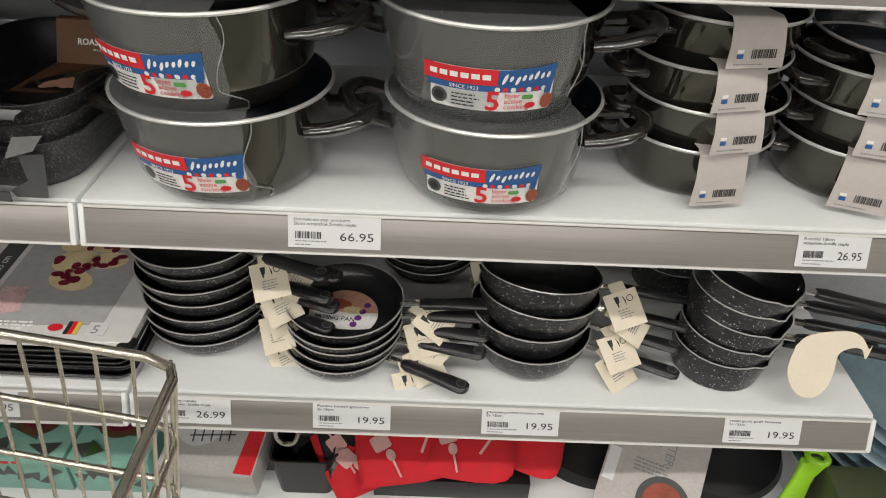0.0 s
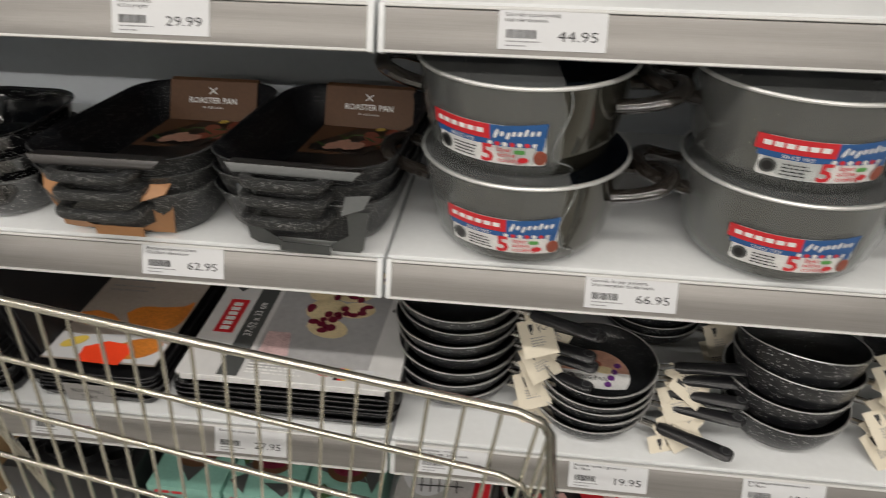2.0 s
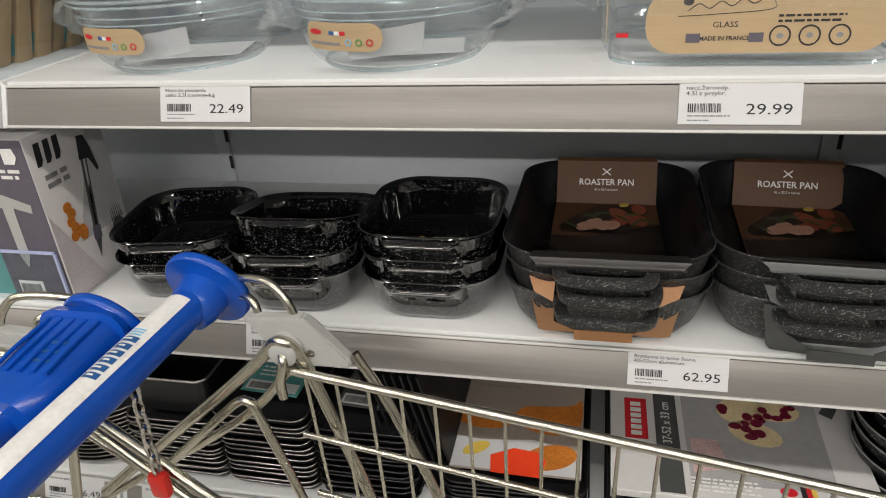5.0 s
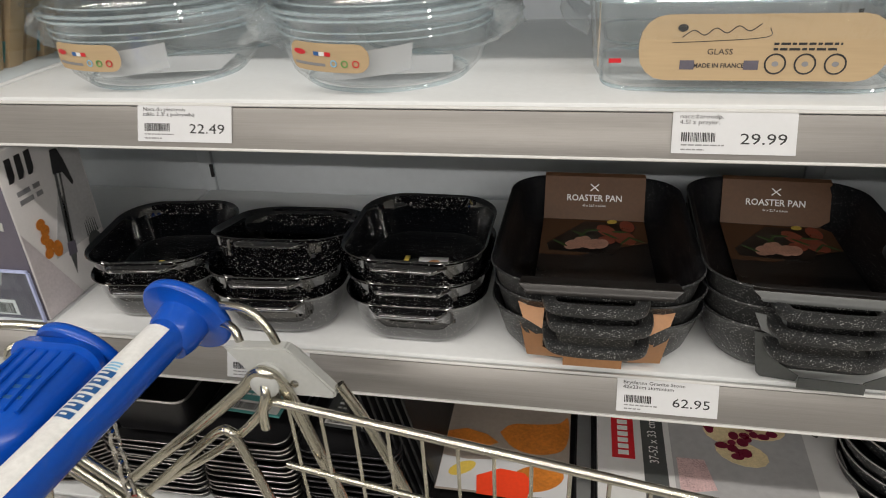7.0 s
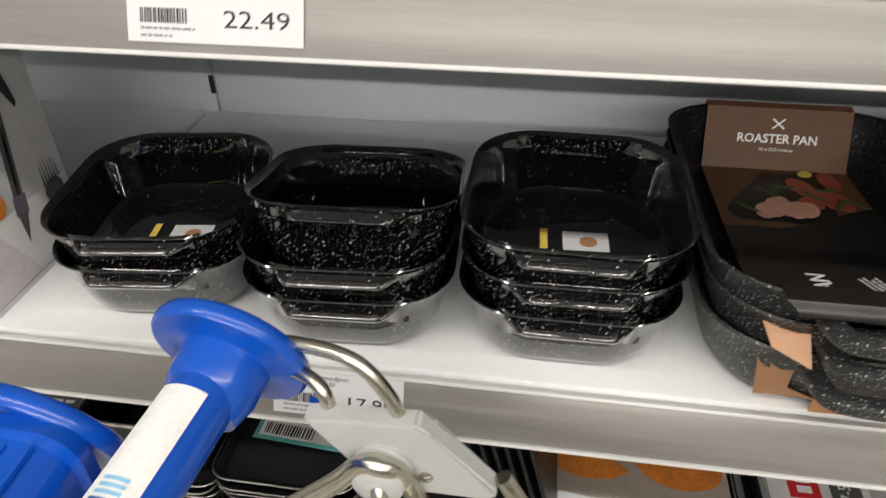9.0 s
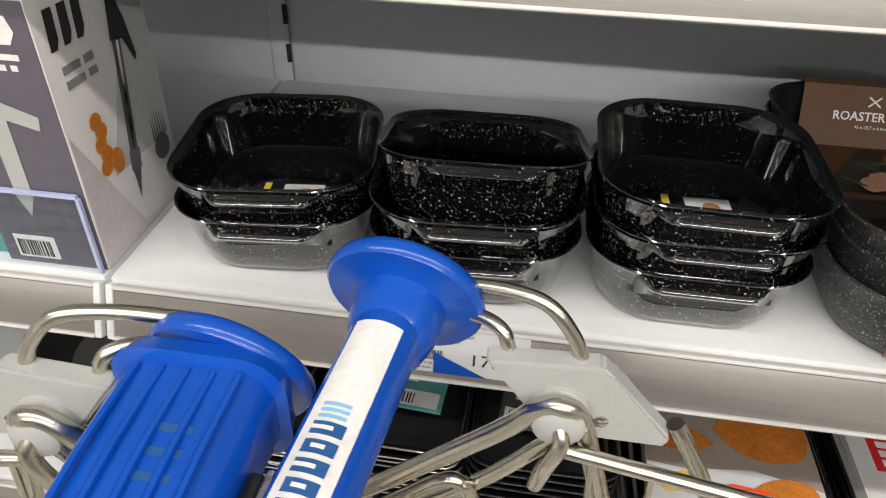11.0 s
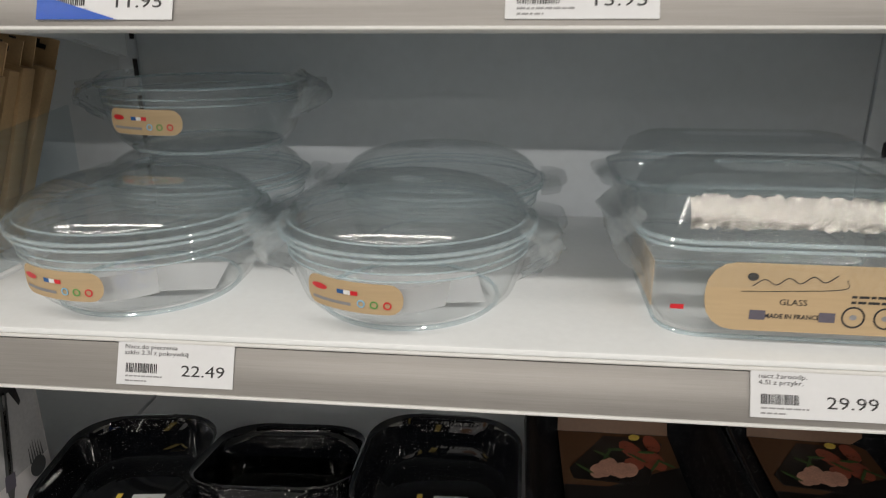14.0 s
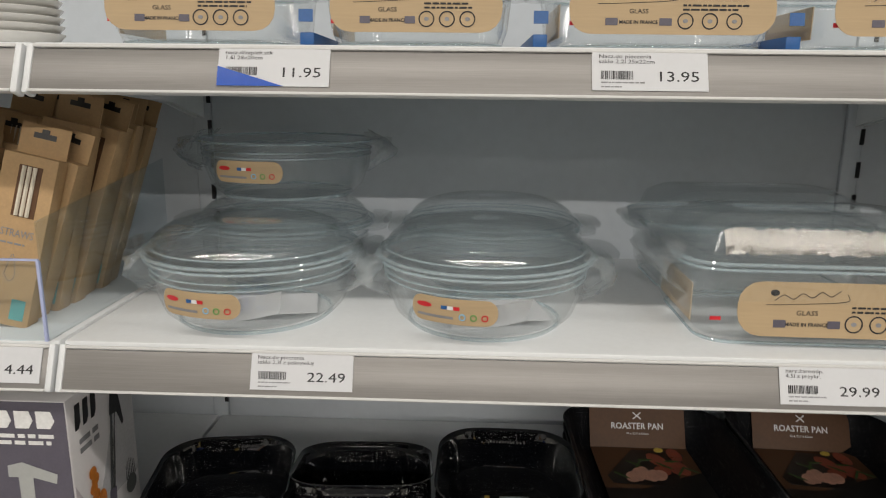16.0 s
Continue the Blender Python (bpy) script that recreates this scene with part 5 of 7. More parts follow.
    for k in range(5):
        flat(oval(d * (0.24 + 0.03 * (k % 2)), h * (0.36 + 0.045 * k), d * 0.055, h * 0.032, 14, 15), ORANGE, root, side @ pose(0, 0, 0.0003 * k), "printed_biscuit")
    flat(oval(d * 0.34, h * 0.36, d * 0.06, h * 0.05, 14), ORANGE, root, side @ pose(0, 0, 0.0018), "printed_biscuit")
    for k in range(6):
        flat([(d * (0.76 + 0.03 * k), h * 0.30), (d * (0.775 + 0.03 * k), h * 0.30), (d * (0.77 + 0.028 * k), h * (0.42 - 0.01 * abs(k - 2)))], GREY_CARD, root, side, "printed_tooth")
    flat(oval(d * 0.84, h * 0.26, d * 0.09, h * 0.055, 16), GREY_CARD, root, side, "printed_disc")
    return root


day_box(-1.047, 0.004, 0.090, 0.138, 0.222, 0, LILAC_CARD)
day_box(-1.141, 0.012, 0.090, 0.138, 0.222, 0, TEAL)
day_box(-1.236, 0.012, 0.090, 0.138, 0.222, 0, LILAC_CARD)
guard = thing("acrylic_riser", "low clear acrylic front guard, light on its edge painted pale", "shelf guard", m=pose(-1.49, -0.0005, S2))
part("sheet", box(0.965, 0.002, 0.072, 0, 0, 0), ACRYLIC, guard).visible_shadow = False
part("top_edge", box(0.967, 0.0035, 0.003, 0, 0, 0.072), ACRYLIC_EDGE, guard)
part("side_edge", box(0.003, 0.0035, 0.072, 0.484, 0, 0), ACRYLIC_EDGE, guard)


def straw_box(m, tall=0.215, w=0.058, window=True):
    root = thing("straw_box", "brown kraft box of paper straws with a hanging tab", "box", "kraft straw boxes leaning in the bin", m)
    part("carton", box(w, 0.022, tall, 0, 0, 0, 0.0008), KRAFT, root)
    tabz = tall
    bm = box(w * 0.92, 0.0014, 0.034, 0, 0.009, tabz, 0)
    part("hanging_tab", bm, KRAFT, root)
    part("euro_slot", box(w * 0.42, 0.0022, 0.006, 0, 0.009, tabz + 0.019, 0), BROWN_DARK, root)
    part("euro_notch", box(w * 0.14, 0.0022, 0.006, 0, 0.009, tabz + 0.0235, 0), BROWN_DARK, root)
    if window:
        part("window", box(w * 0.42, 0.001, tall * 0.30, 0.002, -0.0112, tall * 0.64), BROWN, root)
        for k in range(3):
            part("straw", tube([(-w * 0.08 + k * w * 0.10, -0.0122, tall * 0.645), (-w * 0.08 + k * w * 0.10, -0.0122, tall * 0.935)], 0.0022, 6), CREAM, root)
    face = pose(0, -0.0113, 0, 90, 0, 0)
    letters("STRAWS", w * 0.20, INK_GREY, root, face @ pose(0, tall * 0.52, 0), align="CENTER", squeeze=0.8)
    lines(-w * 0.28, tall * 0.48, w * 0.56, 1, 0.004, 0.002, INK_GREY, root, face, seed=3)
    part("glyph", moved(tube(smooth_path([(-w * 0.1, tall * 0.30, 0), (0, tall * 0.42, 0), (w * 0.1, tall * 0.30, 0), (0, tall * 0.26, 0), (-w * 0.1, tall * 0.30, 0)], 5), 0.0004, 4), face), INK_GREY, root)
    flat(rect(w * 0.14, tall * 0.04, w * 0.40, tall * 0.16), TEAL, root, face, "teal_mark")
    return root


rnd = random.Random(9)
for k in range(7):
    straw_box(pose(-1.088 + rnd.uniform(-0.006, 0.006), 0.052 + 0.031 * k, S1 + 0.003, -8 + rnd.uniform(-2, 2), 15 + rnd.uniform(-3, 3), rnd.uniform(-6, 4)), 0.170 + (0.016 if k < 2 else 0.05))
for k in range(7):
    straw_box(pose(-1.165 + rnd.uniform(-0.006, 0.006), 0.050 + 0.031 * k, S1 + 0.003, -7 + rnd.uniform(-2, 2), 12 + rnd.uniform(-3, 3), rnd.uniform(-5, 5)), 0.185 + (0.01 if k < 3 else 0.045))
for k in range(5):
    straw_box(pose(-1.24 + rnd.uniform(-0.006, 0.006), 0.050 + 0.031 * k, S1 + 0.003, -7, 10, rnd.uniform(-5, 5)), 0.20, window=False)
bin_ = thing("acrylic_bin", "clear acrylic bin holding kraft straw boxes", "bin", m=pose(-1.255, 0.0, S1))
part("front", box(0.485, 0.002, 0.085, 0, 0.005, 0), ACRYLIC, bin_).visible_shadow = False
part("front_edge", box(0.485, 0.003, 0.002, 0, 0.005, 0.085), ACRYLIC_EDGE, bin_)
part("side_edge", box(0.003, 0.003, 0.085, 0.242, 0.005, 0), ACRYLIC_EDGE, bin_)
side = loft([[(0.243 + dx, y, z) for y, z in ((0.005, 0.0), (0.30, 0.0), (0.30, 0.160), (0.005, 0.125))] for dx in (0, 0.002)])
part("side", side, ACRYLIC, bin_).visible_shadow = False


# ---------- baking trays ----------
def tray_stack(name, label, group, cx, y0, w, d, n, step, mat, edge=BAKE_EDGE, z=None, sk=0.0):
    z = S3 if z is None else z
    first = None
    rnd = random.Random(int(abs(cx) * 999))
    for k in range(n):
        m = pose(cx + rnd.uniform(-0.003, 0.003), y0 + d / 2 + rnd.uniform(-0.003, 0.003), z + step * k, 0, 0, sk + rnd.uniform(-0.8, 0.8))
        if first is None:
            first = thing(name, label, "baking tray", group, m)
            part("pan", loft([rr(w * 0.90, d * 0.93, 0.012, 0), rr(w * 0.96, d * 0.97, 0.014, 0.008), rr(w - 0.004, d - 0.004, 0.016, 0.0155), rr(w * 0.955 - 0.004, d * 0.965 - 0.004, 0.014, 0.012), rr(w * 0.9, d * 0.93, 0.012, 0.003)]), mat, first)
            part("rolled_edge", tube(rr(w, d, 0.018, 0.0165, 4), 0.0012, 6, cyclic=True), edge, first)
        else:
            copy_thing(first, m)
    return z + step * n


tray_stack("baking_tray", "dark baking tray with bare rolled edge, in a stack", "stack of flat baking trays", -0.905, -0.016, 0.140, 0.32, 13, 0.0078, BAKE)
tray_stack("baking_tray", "dark loaf tray with a bright rolled edge, in a stack", "stack of loaf trays", -0.764, -0.020, 0.136, 0.32, 13, 0.0098, BAKE)
tray_stack("baking_tray", "dark baking tray with dull edge, in a stack", "stack of dull baking trays", -0.626, -0.018, 0.136, 0.34, 12, 0.0098, BAKE, BAKE)
tin = thing("deep_tin", "deep black baking tin standing on a stack of trays", "baking tin", m=pose(-0.905, 0.140, S3 + 0.110))
part("pan", loft([rr(0.110, 0.27, 0.012, 0), rr(0.124, 0.284, 0.014, 0.060), rr(0.120, 0.28, 0.012, 0.060), rr(0.106, 0.266, 0.010, 0.004)]), BAKE, tin)
part("rolled_edge", tube(rr(0.126, 0.286, 0.016, 0.061, 4), 0.002, 6, cyclic=True), BAKE_EDGE, tin)
for cx, zz in ((-0.764, S3 + 0.1435), (-0.626, S3 + 0.1335)):
    card = thing("tray_card", "teal and white barcode card on top of a tray stack", "card", m=pose(cx, 0.02, zz, 4, 0, -4))
    part("card", box(0.085, 0.12, 0.001, 0, 0.06, 0), TEAL if cx < -0.7 else GREY_CARD, card)
    flat(rect(-0.038, 0.004, 0.038, 0.022), WHITE, card, pose(0, 0, 0.0012), "white_field")
    bars(-0.034, 0.006, 0.05, 0.012, 20, INK, card, pose(0, 0, 0.0017), seed=8)
    lines(-0.03, 0.05, 0.055, 3, 0.008, 0.003, WHITE, card, pose(0, 0, 0.0012), seed=4)
for k in range(8):
    tr = thing("upright_tray", "black oven tray standing on edge behind others", "baking tray", "oven trays stood on edge", pose(-0.580 + 0.011 * k, 0.17, S3 + 0.003, 0, -14, 0))
    part("pan", loft([rr(0.003, 0.30, 0.0012, 0.0, 3), rr(0.003, 0.31, 0.0012, 0.10, 3), rr(0.003, 0.31, 0.0012, 0.196, 3)]), BAKE, tr)
    part("rolled_edge", tube([(0, -0.152, 0.002), (0, -0.156, 0.10), (0, -0.155, 0.198), (0, 0.155, 0.198)], 0.002, 6), BAKE, tr)

top = tray_stack("roasting_tray", "dark roasting tray in a stack under a printed card", "stack of roasting trays", -0.430, -0.012, 0.186, 0.270, 6, 0.0075, BAKE, BAKE)
rc = thing("roasting_card", "printed card with roast vegetables on a roasting tray", "printed card", m=pose(-0.430, 0.0, S3 + 0.0582, 1.0, 0, 0))
part("card", box(0.172, 0.245, 0.001, 0, 0.130, 0), material("warm grey print", (0.36, 0.31, 0.27), 0.4, vary=0.1, scale=20), rc)
up = pose(0, 0, 0.0012)
flat([(-0.085, 0.010), (0.085, 0.010), (0.085, 0.055), (0.02, 0.070), (-0.05, 0.062), (-0.085, 0.066)], PAPER, rc, up, "printed_cloth")
flat([(q.x, q.y) for q in smooth_path([(-0.012, 0.118, 0), (0.004, 0.136, 0), (0.040, 0.140, 0), (0.070, 0.146, 0), (0.082, 0.158, 0), (0.084, 0.120, 0), (0.074, 0.092, 0), (0.040, 0.082, 0), (0.008, 0.092, 0), (-0.012, 0.118, 0)], 4)][:-1], ORANGE, rc, up @ pose(0, 0, 0.0004), "printed_potato")
flat([(-0.085, 0.112), (-0.06, 0.120), (-0.03, 0.112), (-0.012, 0.098), (-0.03, 0.086), (-0.06, 0.084), (-0.085, 0.092)], ORANGE, rc, up @ pose(0, 0, 0.0004), "printed_carrot")
flat(oval(0.045, 0.040, 0.036, 0.022, 20, 20), ORANGE, rc, up @ pose(0, 0, 0.0008), "printed_squash")
flat(oval(-0.055, 0.045, 0.02, 0.010, 16, 35), YELLOW, rc, up @ pose(0, 0, 0.0008), "printed_lemon")
flat([(-0.030, 0.004), (0.034, 0.002), (0.040, 0.032), (0.028, 0.046), (-0.004, 0.050), (-0.034, 0.034)], NEON, rc, up @ pose(0, 0, 0.0014), "neon_sticker")
flat(rect(-0.07, 0.222, -0.045, 0.246), RED, rc, up, "red_mark")
for k in range(2):
    flat(rect(-0.036 + 0.026 * k, 0.224, -0.016 + 0.026 * k, 0.244), GREY_CARD, rc, up, "grey_mark")
lines(-0.07, 0.205, 0.075, 1, 0.01, 0.004, INK_GREY, rc, up, seed=2)
letters("marble stone coating", 0.0085, INK_GREY, rc, up @ pose(-0.072, 0.186, 0))
letters("strong and durable", 0.0085, INK_GREY, rc, up @ pose(-0.072, 0.175, 0))
flap = thing("roasting_flap", "grey card flap hanging at the front of roasting trays", "printed card", m=pose(-0.440, -0.014, S3 + 0.002, 4, 0, 0))
part("flap", box(0.070, 0.001, 0.034, 0, 0, 0), material("grey flap card", (0.30, 0.29, 0.28), 0.5), flap)
letters("ROASTING", 0.010, INK, flap, pose(0, -0.0006, 0.018, 90, 0, 0), align="CENTER")
letters("TRAY", 0.010, INK, flap, pose(0, -0.0006, 0.006, 90, 0, 0), align="CENTER")

tray_stack("extendable_tray", "dark extendable baking tray in a stack under a carton", "stack of extendable baking trays", -0.150, -0.016, 0.318, 0.300, 6, 0.0080, BAKE, BAKE)
zc = thing("tray_carton", "white carton cover printed with cherry cake on baking trays", "printed carton", m=pose(-0.150, -0.004, S3 + 0.0635, 1.5, 0, 0))
part("cover", box(0.312, 0.300, 0.0015, 0, 0.150, 0), material("white glossy carton", (0.66, 0.66, 0.66), 0.22, vary=0.05, scale=8), zc)
part("front_lip", box(0.30, 0.0012, 0.010, 0, -0.0006, -0.0095), WHITE, zc)
for s in (-1, 1):
    part("side_lip", box(0.0012, 0.29, 0.022, s * 0.1565, 0.148, -0.021), WHITE, zc)
flat(rect(-0.098, 0.002, -0.068, 0.298), GREY_CARD, zc, up @ pose(0, 0, 0.0005), "grey_band")
flat(rect(-0.138, 0.090, -0.108, 0.170), RED, zc, up @ pose(0, 0, 0.0005), "red_block")
for k in range(6):
    flat(rect(-0.130, 0.096 + 0.0115 * k, -0.116, 0.104 + 0.0115 * k), WHITE, zc, up @ pose(0, 0, 0.0010), "brand_bar")
letters("37-52 x 33 cm", 0.017, WHITE, zc, up @ pose(-0.078, 0.085, 0.001, 0, 0, 90), squeeze=0.82)
flat([(-0.140, 0.200), (-0.128, 0.190), (-0.116, 0.212), (-0.128, 0.222)], GREY_CARD, zc, up @ pose(0, 0, 0.0005), "tray_glyph")
flat([(0.120, 0.170), (0.134, 0.160), (0.146, 0.182), (0.132, 0.192)], GREY_CARD, zc, up @ pose(0, 0, 0.0005), "tray_glyph")
flat([(-0.060, 0.020), (0.11, 0.030), (0.12, 0.285), (-0.060, 0.285)], material("grey tray print", (0.42, 0.42, 0.43), 0.25, vary=0.1, scale=12), zc, up @ pose(0, 0, 0.0005), "printed_tray")
flat([(-0.055, 0.04), (-0.01, 0.05), (-0.02, 0.10), (-0.055, 0.10)], material("pale rose print", (0.60, 0.42, 0.42), 0.3, vary=0.3, scale=50), zc, up @ pose(0, 0, 0.0010), "printed_cake_plate")
rnd = random.Random(21)
for px, py, w, h in ((-0.02, 0.255, 0.036, 0.018), (0.03, 0.245, 0.03, 0.018), (0.075, 0.25, 0.03, 0.02), (0.01, 0.205, 0.03, 0.024), (0.055, 0.205, 0.032, 0.02), (0.02, 0.16, 0.034, 0.028), (0.065, 0.165, 0.03, 0.02), (0.03, 0.118, 0.034, 0.022)):
    flat(oval(px, py, w, h, 14, rnd.uniform(-20, 20)), DOUGH, zc, up @ pose(0, 0, 0.0010), "printed_cake")
    for k in range(6):
        flat(oval(px + rnd.uniform(-w, w) * 0.8, py + rnd.uniform(-h, h) * 0.8, rnd.uniform(0.005, 0.009), rnd.uniform(0.005, 0.008), 10), CHERRY, zc, up @ pose(0, 0, 0.0014 + 0.0002 * k), "printed_cherry")
for k, mt in enumerate((INK, RED, YELLOW)):
    flat(rect(0.066 + 0.006 * k, 0.010, 0.072 + 0.006 * k, 0.034), mt, zc, up @ pose(0, 0, 0.0010), "flag_bar")
flat(rect(0.094, 0.010, 0.120, 0.034), PAPER, zc, up @ pose(0, 0, 0.0008), "white_field")
letters("5", 0.022, INK_GREY, zc, up @ pose(0.100, 0.013, 0.0012))
lines(-0.060, 0.030, 0.09, 4, 0.006, 0.0028, WHITE, zc, up @ pose(0, 0, 0.0008), seed=12)
flat(oval(0.052, 0.022, 0.010, 0.007, 14), RED, zc, up @ pose(0, 0, 0.0010), "red_mark")
latch = thing("tray_clip", "black plastic corner clip on a baking tray stack", "clip", m=pose(0.002, -0.008, S3 + 0.048))
part("clip", box(0.022, 0.022, 0.016, 0, 0.006, 0, 0.004), BLACK_PLASTIC, latch)

# round springform tins, next bay
for k in range(12):
    sf = thing("springform_tin", "round dark baking tin with a bare edge, in a stack", "baking tin", "stack of round baking tins", pose(-1.075, 0.100, S3 + 0.0075 * k))
    part("pan", lathe([(0.095, 0), (0.108, 0.004), (0.113, 0.012), (0.110, 0.012), (0.10, 0.004), (0.01, 0.002)], 48), BAKE, sf)
    part("rolled_edge", tube(circle(0.114, 0.012, 48), 0.0013, 6, cyclic=True), BAKE_EDGE, sf)
sl = thing("tin_label", "round dark printed label in the top baking tin", "label", m=pose(-1.075, 0.100, S3 + 0.0075 * 12))
part("card", lathe([(0.07, 0), (0.07, 0.001)], 36), GREY_CARD, sl)
flat(oval(0.0, 0.02, 0.04, 0.026, 24), MEAT, sl, up, "printed_cake")
lines(-0.04, -0.02, 0.08, 3, 0.01, 0.004, WHITE, sl, up, seed=5)


# ---------- price labels ----------
def price_label(x0, shelf_z, price, text, width=0.104, offer=False, seed=1, small=False):
    root = thing("price_label", "white paper price label in the shelf-edge rail, reading %s" % (price or "small print"), "price label", "price labels on the shelf edges", pose(x0, FRONT[shelf_z], shelf_z - 0.004, -LEAN, 0, 0))
    h = 0.0370
    part("card", box(width, 0.0008, h, width / 2, -0.0030, -0.0385, 0), PAPER, root)
    f = pose(0, -0.0035, -0.0385, 90, 0, 0)
    for k, t in enumerate(text):
        letters(t, 0.0052, INK, root, f @ pose(0.006, h - 0.0062 - 0.0050 * k, 0), squeeze=min(1.25, (width - 0.014) / (0.0028 * max(len(t), 1))), name="product_line")
    bars(0.008, 0.0105, 0.028 if width > 0.09 else 0.022, 0.0080, 22, INK, root, f, seed=seed)
    lines(0.008, 0.0075, 0.040, 1, 0.003, 0.0012, INK_GREY, root, f, seed=seed)
    lines(0.008, 0.0035, 0.022, 1, 0.003, 0.0012, INK_GREY, root, f, seed=seed + 5, name="small_print")
    if price:
        letters(price, 0.0135, INK, root, f @ pose(width - 0.007, 0.0090, 0), align="RIGHT", name="price", squeeze=1.32 if width > 0.09 else 0.95)
    if offer:
        flat([(0.0, 0.0), (0.062, 0.0), (0.0, 0.019)] if shelf_z == S0 else [(0.030, 0.0), (0.072, 0.0), (0.030, 0.017)], TROLLEY_BLUE, root, f @ pose(0, 0, 0.0004), "blue_corner")
    return root


price_label(-0.815, S0, "11.95", ("nacz.d/zapiek.szk", "1.6l 28x20cm"), 0.1035, True, 1)
price_label(-0.473, S0, "13.95", ("Nacz.do pieczenia", "szk\u0142o 2.2l 25x22cm"), 0.1035, False, 2)
price_label(-0.150, S0, "", ("nacz.d/zapiek.szk",), 0.1035, False, 3)
price_label(-0.798, S1, "22.49", ("Nacz.do pieczenia", "szk\u0142o 2.3l z pokrywk\u0105"), 0.1035, False, 4)
price_label(-0.273, S1, "29.99", ("nacz.\u017caroodp.", "4.5l z przykr."), 0.1035, False, 5)
price_label(-1.118, S1, "4.44", ("S\u0142omki papierowe",), 0.1035, False, 6)
price_label(0.120, S1, "44.95", ("Garnek z pokrywk\u0105", "stal nierdzewna"), 0.1035, False, 7)
price_label(0.628, S1, "59.95", ("Garnek z pokrywk\u0105",), 0.1035, False, 8)
price_label(0.235, S2, "66.95", ("Garnek do zap. p.nieprz.", "26cm wszystkie \u017ar\u00f3d\u0142a ciep\u0142a"), 0.1035, False, 9)
price_label(0.805, S2, "26.95", ("Rondel 18cm", "wszystkie \u017ar\u00f3d\u0142a ciep\u0142a"), 0.082, False, 10)
price_label(-0.300, S2, "62.95", ("Brytfanna Granite Stone", "42x23cm aluminium"), 0.1035, False, 11)
price_label(-0.752, S2, "17.99", ("Naczynie \u017caroodpor.", "26x17x6 cm 1.5l"), 0.1035, True, 12)
price_label(0.040, S3, "26.99", ("granitowy rondel", "\u015br.18cm wsz. \u017ar\u00f3d\u0142a ciep\u0142a"), 0.096, False, 13)
price_label(0.245, S3, "19.95", ("Patelnia kamie\u0144 granitowy", "\u015br.18cm"), 0.1035, False, 14)
price_label(0.470, S3, "19.95", ("granitowa pow\u0142oka kamienna wok", "\u015br.18cm"), 0.1035, False, 15)
price_label(0.795, S3, "19.95", ("rondel granit. pow\u0142. kamienna", "\u015br.12cm"), 0.1035, False, 16)
price_label(-0.248, S3, "27.95", ("Blacha do pieczenia",), 0.1035, False, 17)
price_label(-0.525, S3, "16.95", ("Blacha do pieczenia",), 0.100, False, 18)
price_label(-0.966, S3, "14.95", ("Blacha do pieczenia",), 0.102, False, 19)
price_label(-1.130, S3, "26.49", ("Forma do pieczenia",), 0.102, False, 20)


